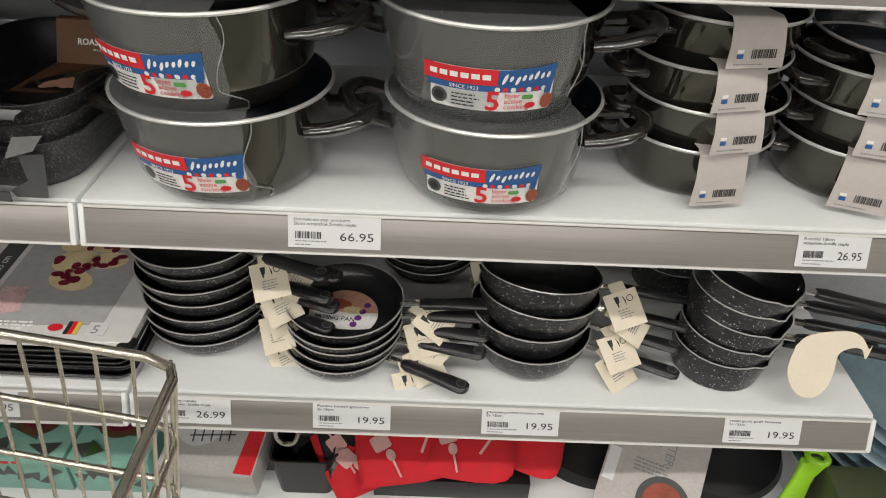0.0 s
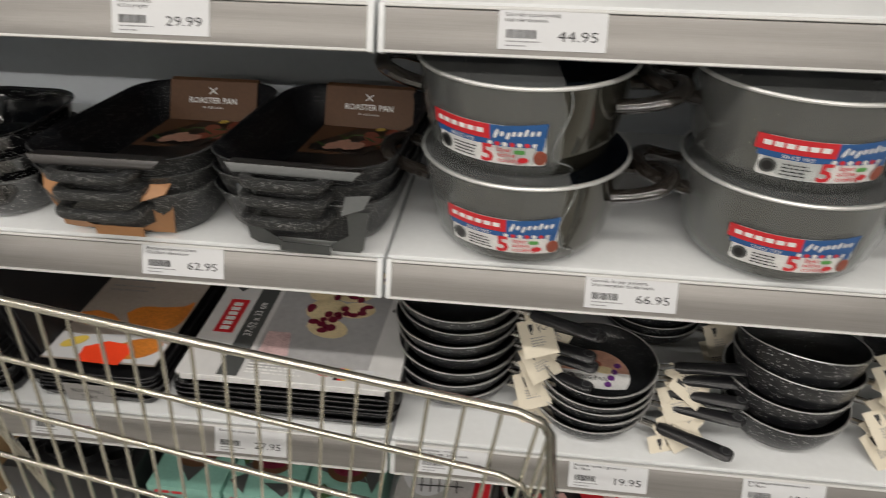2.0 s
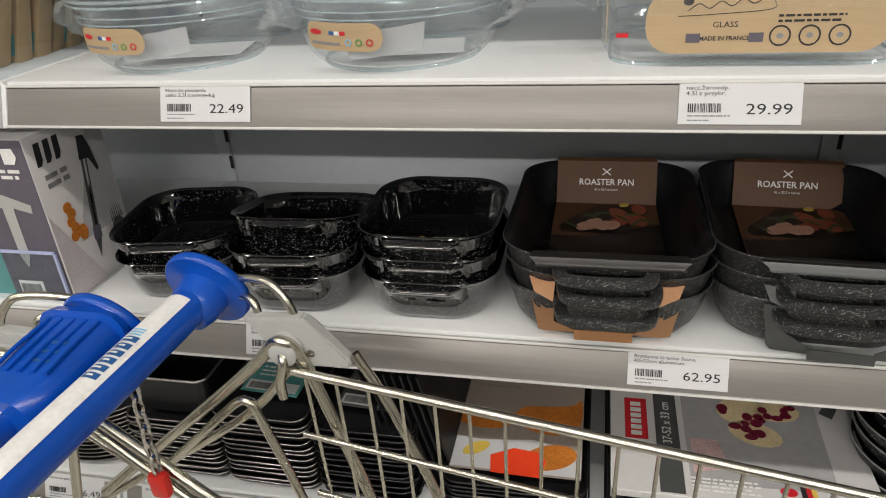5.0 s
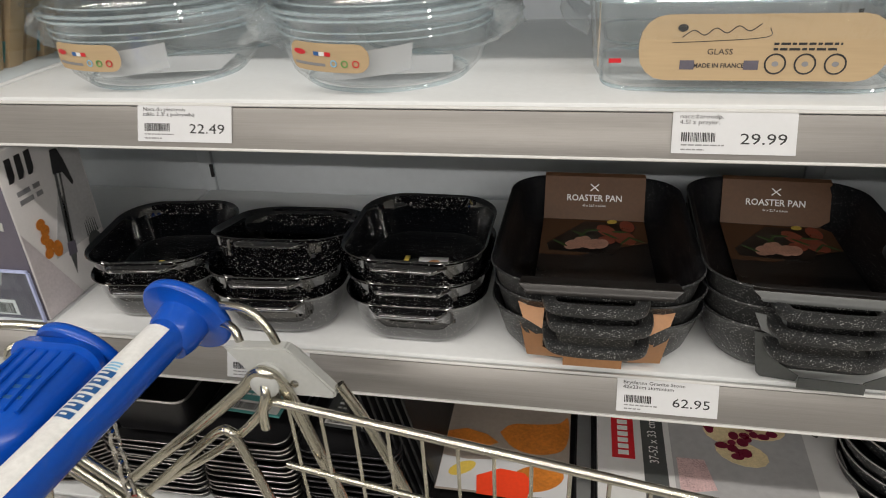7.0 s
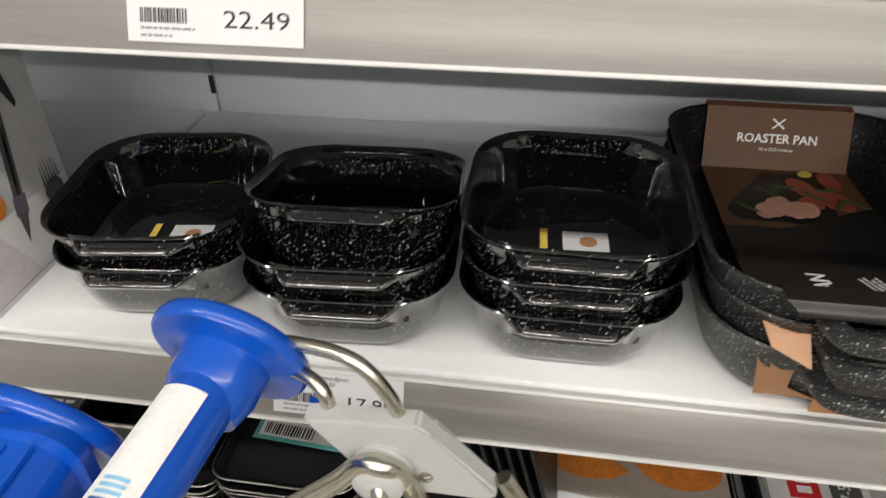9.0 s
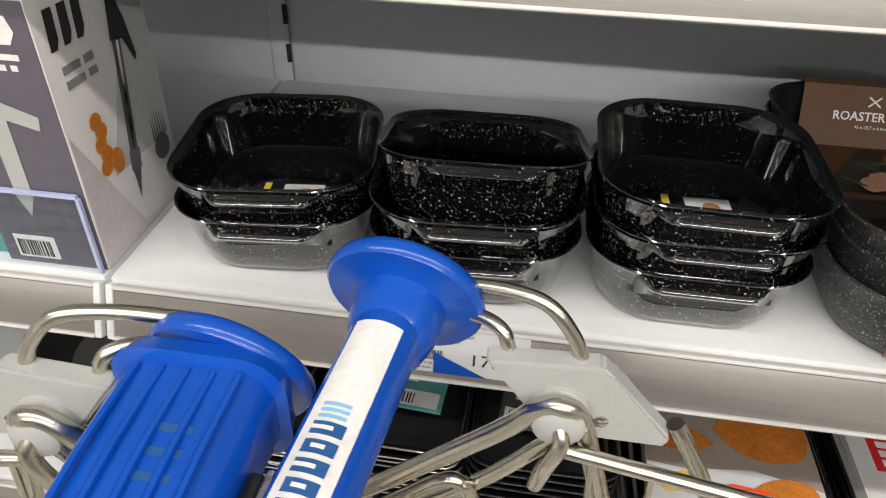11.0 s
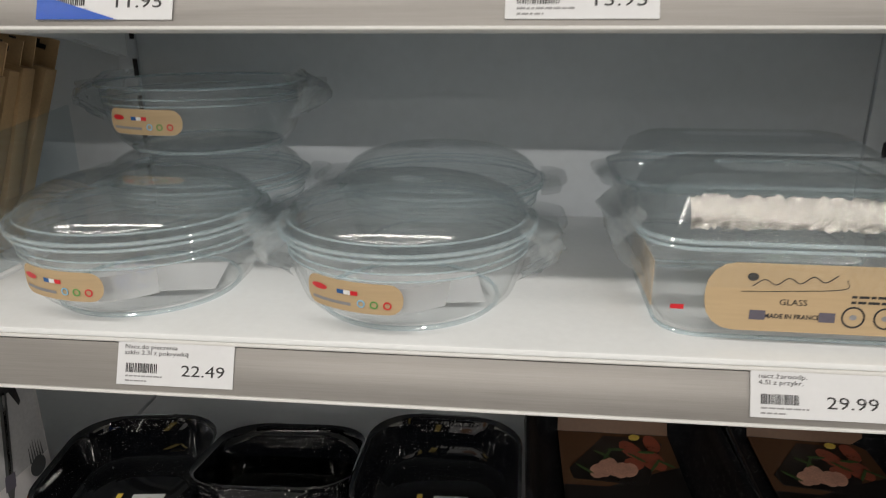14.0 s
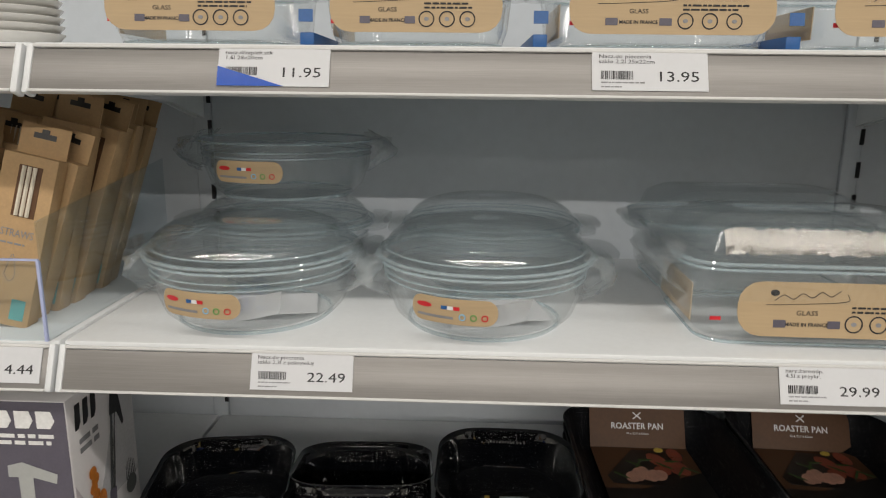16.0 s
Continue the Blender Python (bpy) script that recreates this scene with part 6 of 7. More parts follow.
# ---------- shopping trolleys ----------
def trolley(label, m, s, lock):
    """A wire trolley seen from its handle; s = 1 rolls towards +x, -1 towards -x. Origin on the floor under the handle's end."""
    root = thing("shopping_trolley", label, "shopping trolley", "wire shopping trolleys", m)

    def p(x, y, z):
        return (s * x, y, z)
    hy, hz, lean = 0.0, 1.045, -0.008
    hh = 1.034 if s > 0 else 1.014
    # handle bar with flange and printed strip, sloping a little towards the aisle
    dirv = Vector((-0.110, -0.98, -0.060)).normalized()
    end = Vector((0, hy, hh)) + dirv * 0.47
    part("handle_bar", tube([(0, hy, hh), end], 0.0195, 36), TROLLEY_BLUE, root, "blue plastic handle bar")
    turn = Matrix.Translation((0, hy, hh)) @ Vector((-0.13, -0.94, -0.28)).to_track_quat("Z", "Y").to_matrix().to_4x4()
    part("flange", moved(lathe([(0.0205, 0.034), (0.0235, 0.026), (0.0255, 0.020), (0.0262, 0.0015), (0.0270, 0.0008), (0.0450, 0.0), (0.0468, -0.002), (0.0472, -0.006), (0.0460, -0.010), (0.043, -0.012), (0.02, -0.013)], 40), turn), TROLLEY_BLUE, root, "round blue end flange")
    upv = (Vector((0, 0, 1)) - dirv * dirv.z).normalized()
    sx = dirv.cross(upv)
    strip = Matrix(((sx.x, dirv.x, upv.x, 0), (sx.y, dirv.y, upv.y, hy), (sx.z, dirv.z, upv.z, hh), (0, 0, 0, 1)))

    def wrapped(bm, off):
        for v in bm.verts:
            a = v.co.x / 0.0195
            v.co = Vector(((0.0195 + off + v.co.z) * math.sin(a), v.co.y, (0.0195 + off + v.co.z) * math.cos(a)))
        return moved(bm, strip)

    def band(x0, x1, y0, y1):
        bm = bmesh.new()
        n = 16
        lo = [bm.verts.new((x0 + (x1 - x0) * i / n, y0, 0)) for i in range(n + 1)]
        hi = [bm.verts.new((x0 + (x1 - x0) * i / n, y1, 0)) for i in range(n + 1)]
        for i in range(n):
            bm.faces.new((lo[i], lo[i + 1], hi[i + 1], hi[i]))
        return bm
    tw = 0.013
    part("white_strip", wrapped(band(-tw, tw, 0.036, 0.43), 0.0009), WHITE, root, "white printed strip")
    for k in range(3):
        part("pale_stroke", wrapped(band(-0.006, 0.007, 0.091 + 0.0035 * k, 0.093 + 0.0035 * k), 0.0014), BLUE_PALE, root)
    for k in range(6):
        y = 0.102 + 0.0098 * k
        part("brand_bar", wrapped(band(-0.0075, 0.0075, y, y + 0.0070), 0.0014), BLUE, root)
        part("brand_gap", wrapped(band(-0.0025, 0.0035 if k % 2 else 0.0075, y + 0.0024, y + 0.0046), 0.0019), WHITE, root)
    # rods from the flange into the grey bracket
    by = -0.020
    part("upper_rod", tube(smooth_path([p(0.020, 0.006, hz + 0.002), p(0.055, -0.004, hz + 0.010), p(0.080, -0.012, hz + 0.010), p(0.096, -0.016, hz - 0.006), p(0.104, -0.018, hz - 0.024)], 6), 0.0042, 12), CHROME, root, "bent chrome rod")
    part("lower_rod", tube(smooth_path([p(0.020, 0.008, hz - 0.022), p(0.042, -0.002, hz - 0.012), p(0.058, -0.012, hz - 0.012), p(0.064, -0.016, hz - 0.026)], 6), 0.0042, 12), CHROME, root)
    plate = [(0.050, hz - 0.022), (0.114, hz - 0.018), (0.122, hz - 0.026), (0.158, hz - 0.066), (0.156, hz - 0.074), (0.094, hz - 0.074), (0.086, hz - 0.070)]
    bm = loft([[p(x, by + dy, z) for x, z in plate] for dy in (-0.007, 0.007)])
    bmesh.ops.bevel(bm, geom=bm.edges[:], offset=0.002, segments=2, affect="EDGES")
    br = part("bracket", bm, TROLLEY_GREY, root, "grey plastic bracket")
    part("boss", moved(lathe([(0.017, 0), (0.017, 0.004), (0.0145, 0.006), (0.0145, 0.015), (0.011, 0.018), (0.003, 0.019)], 28), Matrix.Translation(p(0.094, by - 0.006, hz - 0.052)) @ pose(0, 0, 0, 90, 0, 0)), TROLLEY_GREY, br)
    part("screw", moved(lathe([(0.0042, 0), (0.0042, 0.0012), (0.002, 0.002)], 14), Matrix.Translation(p(0.118, by - 0.0068, hz - 0.058)) @ pose(0, 0, 0, 90, 0, 0)), STEEL, br)
    # side frame tubes
    def rod(name, pts, r, n=12):
        return part(name, tube(smooth_path([p(*q) for q in pts], 5), r, n), CHROME, root)
    rod("hook_tube", [(-0.180, -0.034, 0.760), (0.040, -0.034, 0.955), (0.082, -0.036, 1.000), (0.096, -0.038, 1.006), (0.106, -0.034, 0.994), (0.116, -0.030, 0.960), (0.160, -0.030, 0.800), (0.22, -0.03, 0.55)], 0.0062)
    rod("hook", [(0.094, -0.040, hz - 0.050), (0.096, -0.046, hz - 0.060), (0.090, -0.046, hz - 0.080), (0.086, -0.040, hz - 0.105)], 0.0050)
    rod("hairpin_tube", [(-0.110, -0.034, 0.788), (0.000, -0.034, 0.895), (0.030, -0.034, 0.922), (0.042, -0.034, 0.922), (0.050, -0.034, 0.905), (0.088, -0.034, 0.760), (0.12, -0.034, 0.60)], 0.0052)
    rod("brace_tube", [(-0.20, -0.028, 0.735), (0.02, -0.028, 0.890), (0.098, -0.028, 0.972)], 0.0050)
    rod("stay_tube", [(0.160, by, 0.985), (0.190, by - 0.004, 0.930), (0.230, by - 0.010, 0.830), (0.30, by - 0.015, 0.62)], 0.0052)
    # wire basket
    ax, ay, az = 0.098, -0.040, 0.974
    bx, byy, bz = 0.918, -0.134, 0.928
    w2 = -0.46

    def rim(u, drop):
        k = drop / 0.45
        return (ax + (bx - ax - 0.10 * k) * u + 0.03 * k, ay + (byy - ay) * u - 0.02 * k, az + (bz - az) * u - drop)
    front = lambda v, drop: (rim(1, drop)[0], rim(1, drop)[1] + (w2 - rim(1, drop)[1]) * v, rim(1, drop)[2])
    near = lambda u, drop: (rim(u, drop)[0], w2 - 0.06 * (1 - u) + 0.02 * drop / 0.45, rim(u, drop)[2])
    for k, drop in enumerate((0.0, 0.078, 0.156, 0.234, 0.312, 0.44)):
        r = 0.0046 if k == 0 else 0.0034
        c = rim(1, drop)
        pts = [rim(u / 6, drop) for u in range(6)] + [rim(0.965, drop), (c[0] - 0.006, c[1] - 0.006, c[2])] + [front(v, drop) for v in (0.06, 0.5, 0.94)] + [near(1, drop)] + [near(u / 4, drop) for u in (3, 2, 1, 0)]
        part("basket_rim" if k == 0 else "basket_rail", tube([p(*q) for q in pts], r, 12), CHROME, root)
    for i in range(25):
        u = 0.02 + 0.97 * i / 24
        part("basket_wire", tube([p(*rim(u, d)) for d in (0.0, 0.22, 0.44)], 0.0019, 6), CHROME, root)
        part("basket_wire", tube([p(*near(u, d)) for d in (0.0, 0.22, 0.44)], 0.0019, 6), CHROME, root)
    for i in range(13):
        v = 0.04 + 0.92 * i / 12
        part("basket_wire", tube([p(*front(v, d)) for d in (0.0, 0.22, 0.44)], 0.0019, 6), CHROME, root)
    for i in range(12):
        u = 0.03 + 0.94 * i / 11
        part("floor_wire", tube([p(*rim(u, 0.44)), p(*near(u, 0.44))], 0.0019, 6), CHROME, root)
    for i in range(4):
        y = ay - 0.06 - 0.1 * i
        part("floor_rail", tube([p(ax + 0.05, y, az - 0.44), p(bx - 0.12, y, bz - 0.44)], 0.003, 6), CHROME, root)
    # undercarriage
    for yy in (-0.05, -0.42):
        part("chassis_tube", tube(smooth_path([p(-0.10, yy, 0.13), p(-0.06, yy, 0.45), p(0.16, yy, 0.50), p(0.60, yy, 0.30), p(0.86, yy - 0.02, 0.14)], 6), 0.011, 10), CHROME, root)
        for xx in (-0.10, 0.86):
            wheel = part("wheel", moved(lathe([(0.012, -0.013), (0.052, -0.013), (0.060, -0.008), (0.060, 0.008), (0.052, 0.013), (0.012, 0.013)], 28), Matrix.Translation(p(xx, yy, 0.054)) @ pose(0, 0, 0, 90, 0, 0)), BLACK_PLASTIC, root)
            part("fork", tube([p(xx, yy - 0.018, 0.054), p(xx, yy - 0.018, 0.13), p(xx, yy, 0.14)], 0.006, 8), STEEL, wheel)
    if lock:
        # ribbed coin lock on the handle's end
        rows = []
        for y, wx, wz, up in ((-0.012, 0.044, 0.034, 0.0), (-0.022, 0.046, 0.036, 0.0), (-0.024, 0.041, 0.030, 0.0), (-0.070, 0.040, 0.029, -0.002), (-0.110, 0.038, 0.027, -0.004), (-0.130, 0.026, 0.022, -0.004)):
            rows.append([(s * 0.004 + x, y, hh + 0.002 + up + z) for x, z, _ in rr(2 * wx, 2 * wz, 0.022, 0, 5)])
        lk = part("coin_lock", loft(rows), TROLLEY_BLUE, root, "ribbed blue coin lock")
        for k in range(5):
            part("rib", tube(smooth_path([(s * 0.004 - 0.026 + 0.013 * k, y, hh + z) for y, z in ((-0.027, 0.0315), (-0.07, 0.0305), (-0.10, 0.027))], 4), 0.0022, 6), TROLLEY_BLUE, lk)
        # black block stands in for the shaded gap beside the lock
        part("dark_gap", box(0.008, 0.050, 0.018, 0.040, -0.085, hh - 0.010, 0.003), BLACK_PLASTIC, lk)
        part("coin_slot", box(0.004, 0.018, 0.006, 0.048, -0.070, hh + 0.006, 0.001), STEEL, lk)
        for k in range(3):
            part("moulded_mark", moved(box(0.020, 0.004, 0.0008, 0, 0, 0), pose(0.004, -0.060 - 0.012 * k, hh + 0.0295 - 0.0012 * k)), BLUE, lk)
        # chain and red key
        chain_x, chain_y = 0.064, -0.056
        for k in range(7):
            z, cx = hh - 0.004 - 0.0185 * k, chain_x - 0.0008 * k
            link = tube([(cx + 0.005 * math.cos(a) * (k % 2), chain_y + 0.005 * math.cos(a) * (1 - k % 2), z + 0.0120 * math.sin(a)) for a in [2 * math.pi * q / 10 for q in range(10)]], 0.0018, 6, cyclic=True)
            part("chain_link", link, STEEL, lk)
        part("key", box(0.020, 0.012, 0.030, chain_x - 0.006, chain_y, hh - 0.155, 0.004), RED_PLASTIC, lk, "red plastic key")
    return root


trolley("chrome wire shopping trolley with a blue handle, parked along the shelves", pose(-0.727, -0.112, 0.006), 1, False)
trolley("chrome wire shopping trolley with a blue coin lock, back to back", pose(-0.812, -0.166, 0.006), -1, True)


# ---------- the shelf below ----------
def carton(name, label, cx, cy, z, w, d, h, mat, m_extra=None):
    root = thing(name, label, "box", m=(pose(cx, cy, z) @ m_extra) if m_extra else pose(cx, cy, z))
    part("carton", box(w, d, h, 0, 0, 0, 0.001), mat, root)
    return root


# teal boxes with berries behind the basket
for k, (cx, mt) in enumerate(((-0.355, TEAL_PALE), (-0.225, TEAL_PALE), (-0.095, TEAL_PALE))):
    c = carton("bakeware_box", "mint green bakeware box with dark leaf pattern", cx, 0.145, S4, 0.124, 0.27, 0.078, mt)
    tp = pose(0, 0, 0.0784)
    rnd = random.Random(k)
    for q in range(20):
        x, y, a, sz = rnd.uniform(-0.05, 0.05), rnd.uniform(-0.12, 0.12), rnd.uniform(0, 360), rnd.uniform(0.016, 0.034)
        tri = [(max(-0.06, min(0.06, x + sz * math.cos(radians(a + t)))), max(-0.133, min(0.133, y + sz * math.sin(radians(a + t))))) for t in (0, 130, 230)]
        flat(tri, LEAF if q % 7 == 0 else GREY_CARD, c, tp @ pose(0, 0, 0.0003 * q), "printed_leaf")
    flat(oval(0.0, -0.07, 0.034, 0.026, 24), BROWN, c, tp @ pose(0, 0, 0.006), "printed_bowl")
    flat(oval(0.0, -0.066, 0.026, 0.018, 20), CHERRY, c, tp @ pose(0, 0, 0.0064), "printed_fruit")
    fr = pose(0, -0.1352, 0, 90, 0, 0)
    lines(-0.05, 0.066, 0.05, 1, 0.012, 0.006, RED, c, fr, seed=k)
    for q in range(6):
        x, y, a = -0.046 + 0.018 * q, rnd.uniform(0.016, 0.050), rnd.uniform(0, 360)
        flat([(x + 0.014 * math.cos(radians(a + t)), y + 0.014 * math.sin(radians(a + t))) for t in (0, 125, 235)], GREY_CARD, c, fr @ pose(0, 0, 0.0003 * q), "printed_leaf")

# cooling rack box, white with a red edge
c = carton("cooling_rack_box", "white and red box showing a black cooling rack", 0.075, 0.120, S4 + 0.048, 0.150, 0.240, 0.060, material("soft white carton", (0.42, 0.41, 0.40), 0.35), pose(0, 0, 0, 10, 0, -6))
tp = pose(0, 0, 0.0604)
flat([(0.045, -0.118), (0.073, -0.118), (0.073, 0.118), (0.055, 0.118)], RED, c, tp, "red_band")
flat([(-0.073, 0.05), (0.05, 0.055), (0.055, 0.118), (-0.073, 0.118)], BLACK_PLASTIC, c, tp, "dark_header")
flat(oval(-0.030, -0.02, 0.046, 0.062, 28), PAPER, c, tp @ pose(0, 0, 0.0003), "printed_plate")
for k in range(5):
    flat(rect(-0.045 + 0.014 * k, -0.07, -0.043 + 0.014 * k, 0.03), INK, c, tp @ pose(0, 0, 0.0006, 0, 0, 8), "printed_wire")
    flat(rect(-0.050, -0.06 + 0.018 * k, 0.022, -0.058 + 0.018 * k), INK, c, tp @ pose(0, 0, 0.0009, 0, 0, 8), "printed_wire")
lines(-0.06, 0.10, 0.1, 4, 0.008, 0.003, WHITE, c, tp @ pose(0, 0, 0.0006), seed=3)
pad = carton("card_riser", "dark card riser under the boxes on the low shelf", 0.075, 0.17, S4, 0.140, 0.22, 0.028, GREY_CARD)

# black kitchen tools
tools = thing("tool_tray", "black plastic tray of kitchen tools on the low shelf", "tool tray", m=pose(0.205, 0.13, S4))
part("tray", loft([rr(0.085, 0.22, 0.012, 0), rr(0.100, 0.24, 0.014, 0.09), rr(0.094, 0.234, 0.012, 0.09), rr(0.08, 0.21, 0.010, 0.006)]), BLACK_PLASTIC, tools)
rnd = random.Random(31)
for k in range(9):
    a = rnd.uniform(0, 360)
    part("tool", tube(smooth_path([(rnd.uniform(-0.03, 0.03), -0.08 + 0.018 * k, 0.05), (rnd.uniform(-0.04, 0.04), -0.07 + 0.018 * k, 0.10), (rnd.uniform(-0.03, 0.03), -0.05 + 0.018 * k, 0.125), (rnd.uniform(-0.04, 0.04), -0.04 + 0.018 * k, 0.09)], 5), 0.0065, 8), HANDLE, tools)
    part("ring_tool", moved(tube(circle(0.018, 0, 20), 0.004, 8, cyclic=True), pose(rnd.uniform(-0.03, 0.03), -0.09 + 0.02 * k, 0.12, 70, rnd.uniform(-20, 20), 0)), STEEL if k % 4 == 0 else HANDLE, tools)

# red oven mitts and pot holders
def mitt(label, m, w=0.150, l=0.230, plain=False):
    root = thing("oven_mitt", label, "oven mitt", "red kitchen textiles", m)
    outline = [(-w * 0.46, 0.0), (w * 0.40, 0.0), (w * 0.47, l * 0.35), (w * 0.50, l * 0.7), (w * 0.38, l * 0.93), (w * 0.12, l), (-w * 0.18, l * 0.96), (-w * 0.36, l * 0.80), (-w * 0.44, l * 0.45)]
    pts = [(q.x, q.y) for q in smooth_path([(x, y, 0) for x, y in outline] + [(outline[0][0], outline[0][1], 0)], 5)][:-1]
    cx, cy = 0.0, l * 0.48
    rings = []
    for f, z in ((0.97, 0.0), (1.0, 0.004), (0.97, 0.009), (0.85, 0.015), (0.6, 0.0195), (0.3, 0.021), (0.05, 0.0215)):
        rings.append([(cx + (x - cx) * f, cy + (y - cy) * f, z + 0.0012 * math.sin(40 * x) * math.cos(31 * y)) for x, y in pts])
    part("cloth", loft(rings), RED_CLOTH, root)
    if not plain:
        rnd = random.Random(int(w * 1e4 + l * 1e3))
        zt = pose(0, 0, 0.0222)
        for sx, sy, kind, a in ((-0.035, 0.06, 0, 20), (0.03, 0.05, 1, -30), (0.0, 0.11, 2, 70), (-0.045, 0.14, 1, 10), (0.04, 0.13, 0, 130), (0.01, 0.18, 1, -60), (-0.02, 0.025, 2, 15), (0.05, 0.19, 2, 40)):
            base_m = zt @ pose(sx * w / 0.15, sy * l / 0.23, 0, 0, 0, a)
            if kind == 0:
                flat(round_rect2(-0.014, -0.016, 0.014, 0.010, 0.004), PINK_PRINT, root, base_m, "printed_pot")
                flat(rect(-0.002, 0.010, 0.002, 0.024), PINK_PRINT, root, base_m, "printed_knob")
            elif kind == 1:
                flat(rect(-0.0022, -0.022, 0.0022, 0.010), PINK_PRINT, root, base_m, "printed_fork")
                for t in (-1, 0, 1):
                    flat(rect(-0.001 + 0.004 * t, 0.008, 0.001 + 0.004 * t, 0.024), PINK_PRINT, root, base_m, "printed_tine")
            else:
                flat(oval(0, 0.012, 0.007, 0.010, 14), PINK_PRINT, root, base_m, "printed_spoon")
                flat(rect(-0.0016, -0.026, 0.0016, 0.004), PINK_PRINT, root, base_m, "printed_spoon_stem")
    return root


mitt("red cotton oven mitt printed with pale kitchen tools", pose(0.375, -0.005, S4 + 0.075, 16, 0, 14), 0.165, 0.24)
mitt("red printed oven mitt lying across another", pose(0.460, -0.005, S4 + 0.085, 15, -4, -6), 0.150, 0.235)
mitt("red printed pot holder under the oven mitts", pose(0.330, 0.010, S4 + 0.045, 14, 0, 34), 0.16, 0.22)
mitt("plain red cotton mitt beside the printed ones", pose(0.548, 0.03, S4 + 0.065, 16, 6, -16), 0.120, 0.22, True)
mitt("plain red folded kitchen cloth at the back", pose(0.53, 0.15, S4 + 0.06, 10, 0, -60), 0.12, 0.2, True)
crate = carton("textile_crate", "black card crate under the red oven mitts", 0.44, 0.17, S4, 0.25, 0.30, 0.042, BLACK_PLASTIC)
dk = mitt("black printed kitchen cloth beside the red mitts", pose(0.285, 0.02, S4 + 0.05, 20, 10, 28), 0.09, 0.2)
for ch in dk.children:
    if ch.name.startswith("cloth"):
        ch.data.materials[0] = HANDLE

# dark pans, the splatter cover box
for cx, cy, r, dz, tx in ((0.690, 0.16, 0.115, 0.004, 6), (0.895, 0.15, 0.125, 0.004, 8)):
    dp = thing("dark_lid", "black non-stick lid with vents leaning on the low shelf", "lid", "black lids on the low shelf", pose(cx, cy, S4 + dz, tx, 0, 0))
    part("disc", lathe([(r, 0), (r + 0.002, 0.004), (r - 0.008, 0.026), (r * 0.5, 0.040), (0.02, 0.044)], 56), BAKE, dp)
    for k in range(9):
        part("vent", moved(lathe([(0.0045, 0), (0.0045, 0.001)], 12), pose(r * 0.62 * math.cos(0.5 * k), r * 0.62 * math.sin(0.5 * k), 0.0345)), SLOT, dp)
    part("knob", lathe([(0.010, 0.043), (0.010, 0.052), (0.020, 0.056), (0.020, 0.064), (0.012, 0.068)], 24), BLACK_PLASTIC, dp)
    part("knob_cap", lathe([(0.011, 0.0682), (0.008, 0.0700), (0.001, 0.0705)], 20), STEEL, dp)
c = carton("splatter_cover_box", "grey white flat box for a splatter cover, leaning", 0.765, 0.050, S4 + 0.075, 0.150, 0.200, 0.014, material("grey white carton", (0.44, 0.42, 0.41), 0.4), pose(0, 0, 0, 22, 0, -24))
tp = pose(0, 0, 0.0144)
letters("SPLATTER", 0.020, INK_GREY, c, tp @ pose(0.012, 0.080, 0, 0, 0, -90))
letters("COVER", 0.020, INK_GREY, c, tp @ pose(-0.010, 0.080, 0, 0, 0, -90))
flat(round_rect2(-0.048, 0.055, -0.026, 0.085, 0.004), RED, c, tp, "red_block")
flat(rect(-0.072, -0.06, -0.054, -0.005), PAPER, c, tp, "white_field")
part("printed_pan", moved(lathe([(0.040, 0), (0.040, 0.0004)], 36), tp @ pose(0.024, -0.065, 0)), GREY_CARD, c)
part("printed_food", moved(lathe([(0.030, 0), (0.030, 0.0004)], 30), tp @ pose(0.024, -0.065, 0.0006)), MEAT, c)
lines(-0.03, -0.01, 0.06, 4, 0.006, 0.0025, INK_GREY, c, tp, seed=9)
riser = carton("card_riser", "black card riser under the splatter cover box", 0.765, 0.10, S4 + 0.002, 0.12, 0.12, 0.055, BLACK_PLASTIC)

# the end of the next display: blue plates, lime tools, a green box
disp = thing("end_display", "low white display table at the end of the shelving", "display", m=pose(1.34, 0.10, 0), kind="structure")
part("top", box(0.60, 0.75, 0.03, 0, 0, 0.372, 0.003), WHITE_METAL, disp)
part("body", box(0.56, 0.70, 0.37, 0, 0, 0.0, 0.003), BACK, disp)
screen = thing("perforated_panel", "dark perforated steel end panel of the shelving", "panel", m=pose(1.32, BACK_Y + 0.01, 0.40), kind="structure")
part("sheet", box(0.62, 0.006, 1.30, 0, 0, 0), PERF, screen)
hole = finish(lathe([(0.0045, 0), (0.0045, 0.0006)], 10), "hole", SLOT)
for i in range(18):
    for k in range(14):
        part("hole", hole, SLOT, screen).matrix_basis = pose(-0.28 + 0.03 * i, -0.0032, 0.50 + 0.03 * k, 90, 0, 0)
PLATE_BLUE = material("grey blue glaze", (0.12, 0.19, 0.23), 0.2, coat=0.5, vary=0.15)
PLATE_PALE = material("pale blue glaze", (0.34, 0.46, 0.52), 0.2, coat=0.5, vary=0.1)
for k in range(9):
    pl = thing("dinner_plate", "glazed blue plate standing in a slanting row", "plate", "row of blue plates", pose(1.115 + 0.004 * k, 0.13 - 0.004 * k, 0.405 + 0.020 * k, 12, 10, 0))
    part("body", lathe([(0.055, 0), (0.058, 0.001), (0.085, 0.006), (0.122, 0.018), (0.124, 0.020), (0.118, 0.0205), (0.08, 0.010), (0.01, 0.006)], 48), PLATE_PALE if k % 2 else PLATE_BLUE, pl)
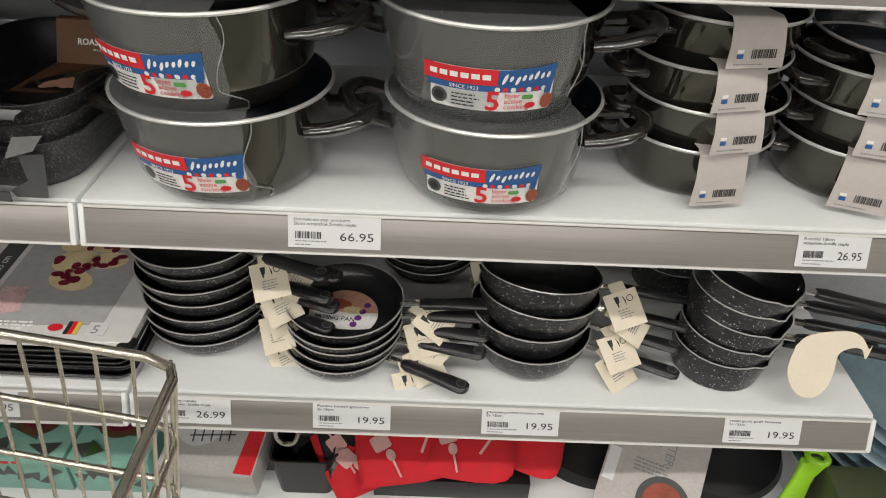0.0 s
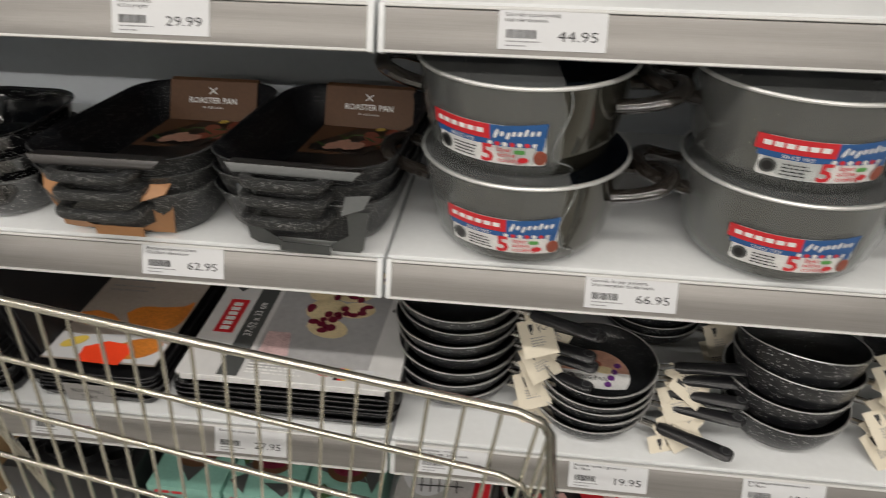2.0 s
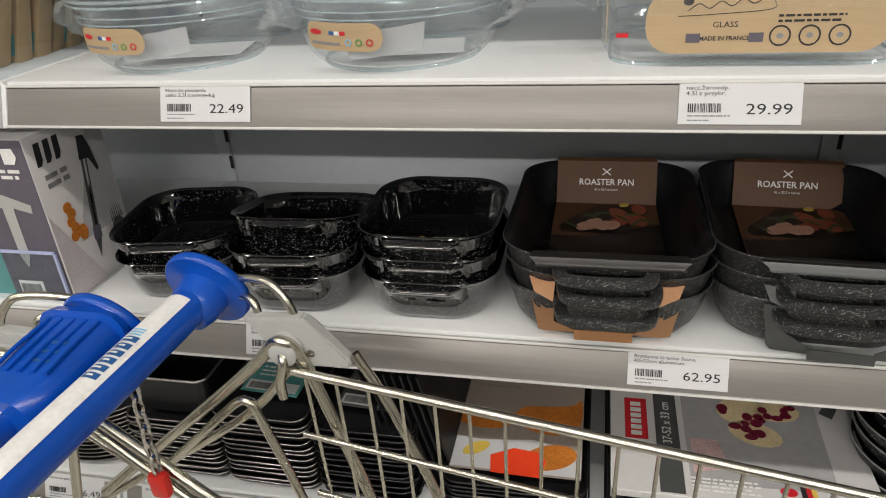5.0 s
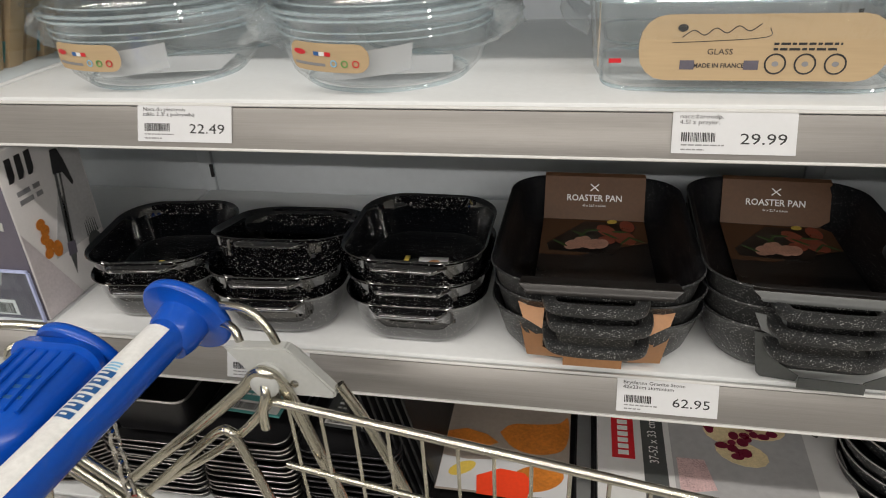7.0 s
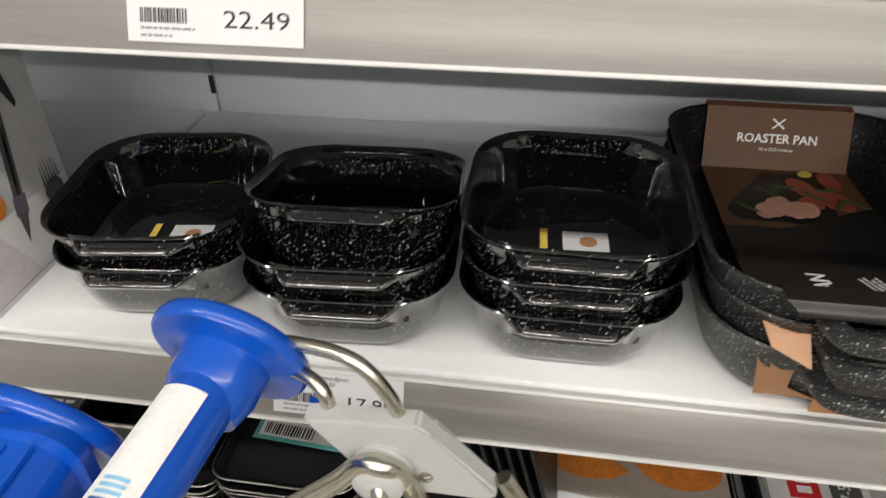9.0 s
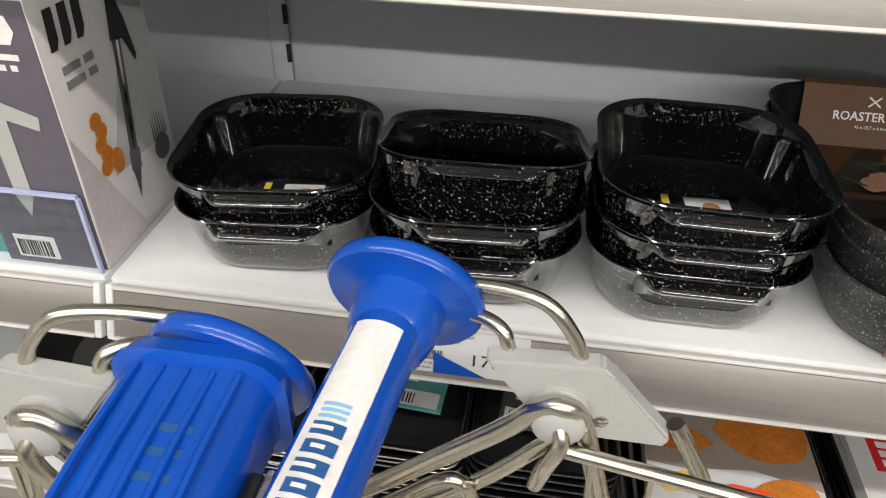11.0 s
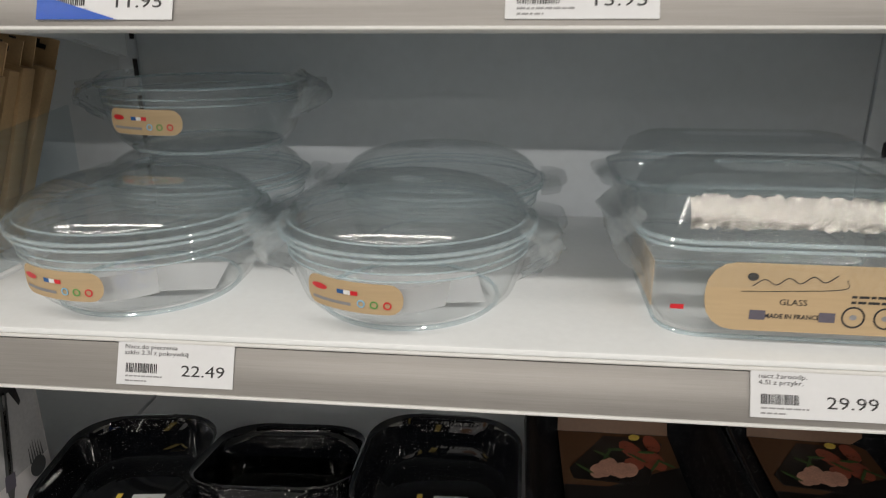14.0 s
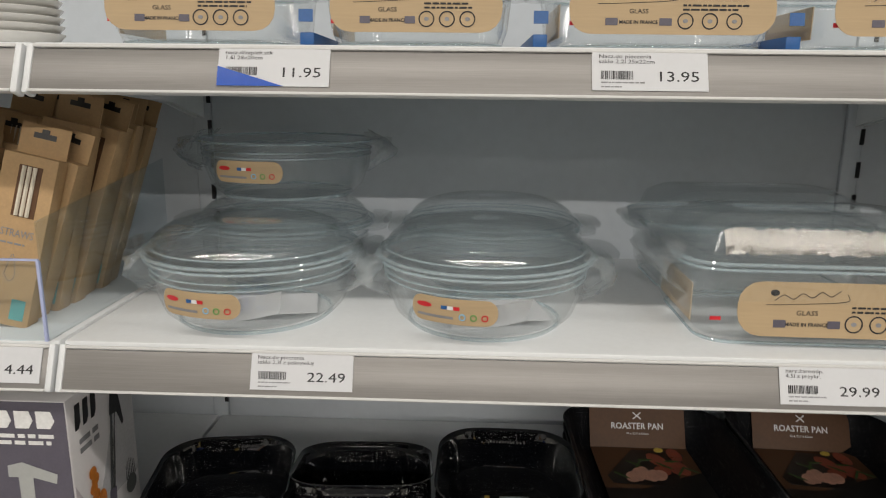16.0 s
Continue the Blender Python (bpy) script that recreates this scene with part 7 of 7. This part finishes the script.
vb = carton("lunch_box_carton", "dark green carton with a salad picture on the low shelf", 1.035, -0.035, S4 + 0.035, 0.085, 0.10, 0.10, material("dark olive card", (0.05, 0.06, 0.03), 0.4), pose(0, 0, 0, 8, 0, 0))
fr = pose(0, -0.0502, 0, 90, 0, 0)
flat(oval(0.0, 0.062, 0.034, 0.028, 26), TEAL_PALE, vb, fr, "printed_bowl")
flat(oval(0.0, 0.062, 0.027, 0.021, 24), GREEN, vb, fr @ pose(0, 0, 0.0004), "printed_salad")
for k in range(7):
    flat(oval(-0.018 + 0.006 * k, 0.058 + 0.006 * math.sin(k * 2.2), 0.006, 0.004, 10, 30 * k), ORANGE if k % 2 else LIME, vb, fr @ pose(0, 0, 0.0008 + 0.0002 * k), "printed_bit")
lines(-0.036, 0.020, 0.072, 1, 0.01, 0.009, WHITE, vb, fr, seed=4)
lg = thing("silicone_tool", "lime green silicone kitchen tool hanging over the edge", "kitchen tool", m=pose(0.962, -0.010, S4 + 0.03, -6, 0, 4))
part("blade", loft([rr(0.034, 0.008, 0.003, 0.0, 3), rr(0.040, 0.010, 0.004, 0.03, 3), rr(0.030, 0.010, 0.004, 0.085, 3, x=0.006), rr(0.046, 0.012, 0.004, 0.120, 3, x=0.016)]), LIME, lg)
part("loop", tube(circle(0.014, 0.126, 18, 0.016), 0.005, 8, cyclic=True), LIME, lg)
# bakery box at the left of the low shelf
bb = carton("bakery_box", "brown box printed with golden pastry on the low shelf", -0.800, 0.130, S4 + 0.001, 0.20, 0.26, 0.115, KRAFT)
tp = pose(0, 0, 0.1154)
for k in range(9):
    flat(oval(-0.05 + 0.05 * (k % 3), -0.08 + 0.05 * (k // 3), 0.024, 0.018, 16, 30 * k), ORANGE, bb, tp @ pose(0, 0, 0.0003 * k), "printed_pastry")
bt = carton("black_tin_box", "black box of baking tins on the low shelf", -0.545, 0.130, S4, 0.22, 0.26, 0.10, BLACK_PLASTIC)
for k in range(4):
    part("tin", moved(lathe([(0.018, 0), (0.026, 0.022), (0.024, 0.022), (0.017, 0.002)], 20), pose(-0.075 + 0.05 * k, -0.09, 0.1005)), BAKE, bt)
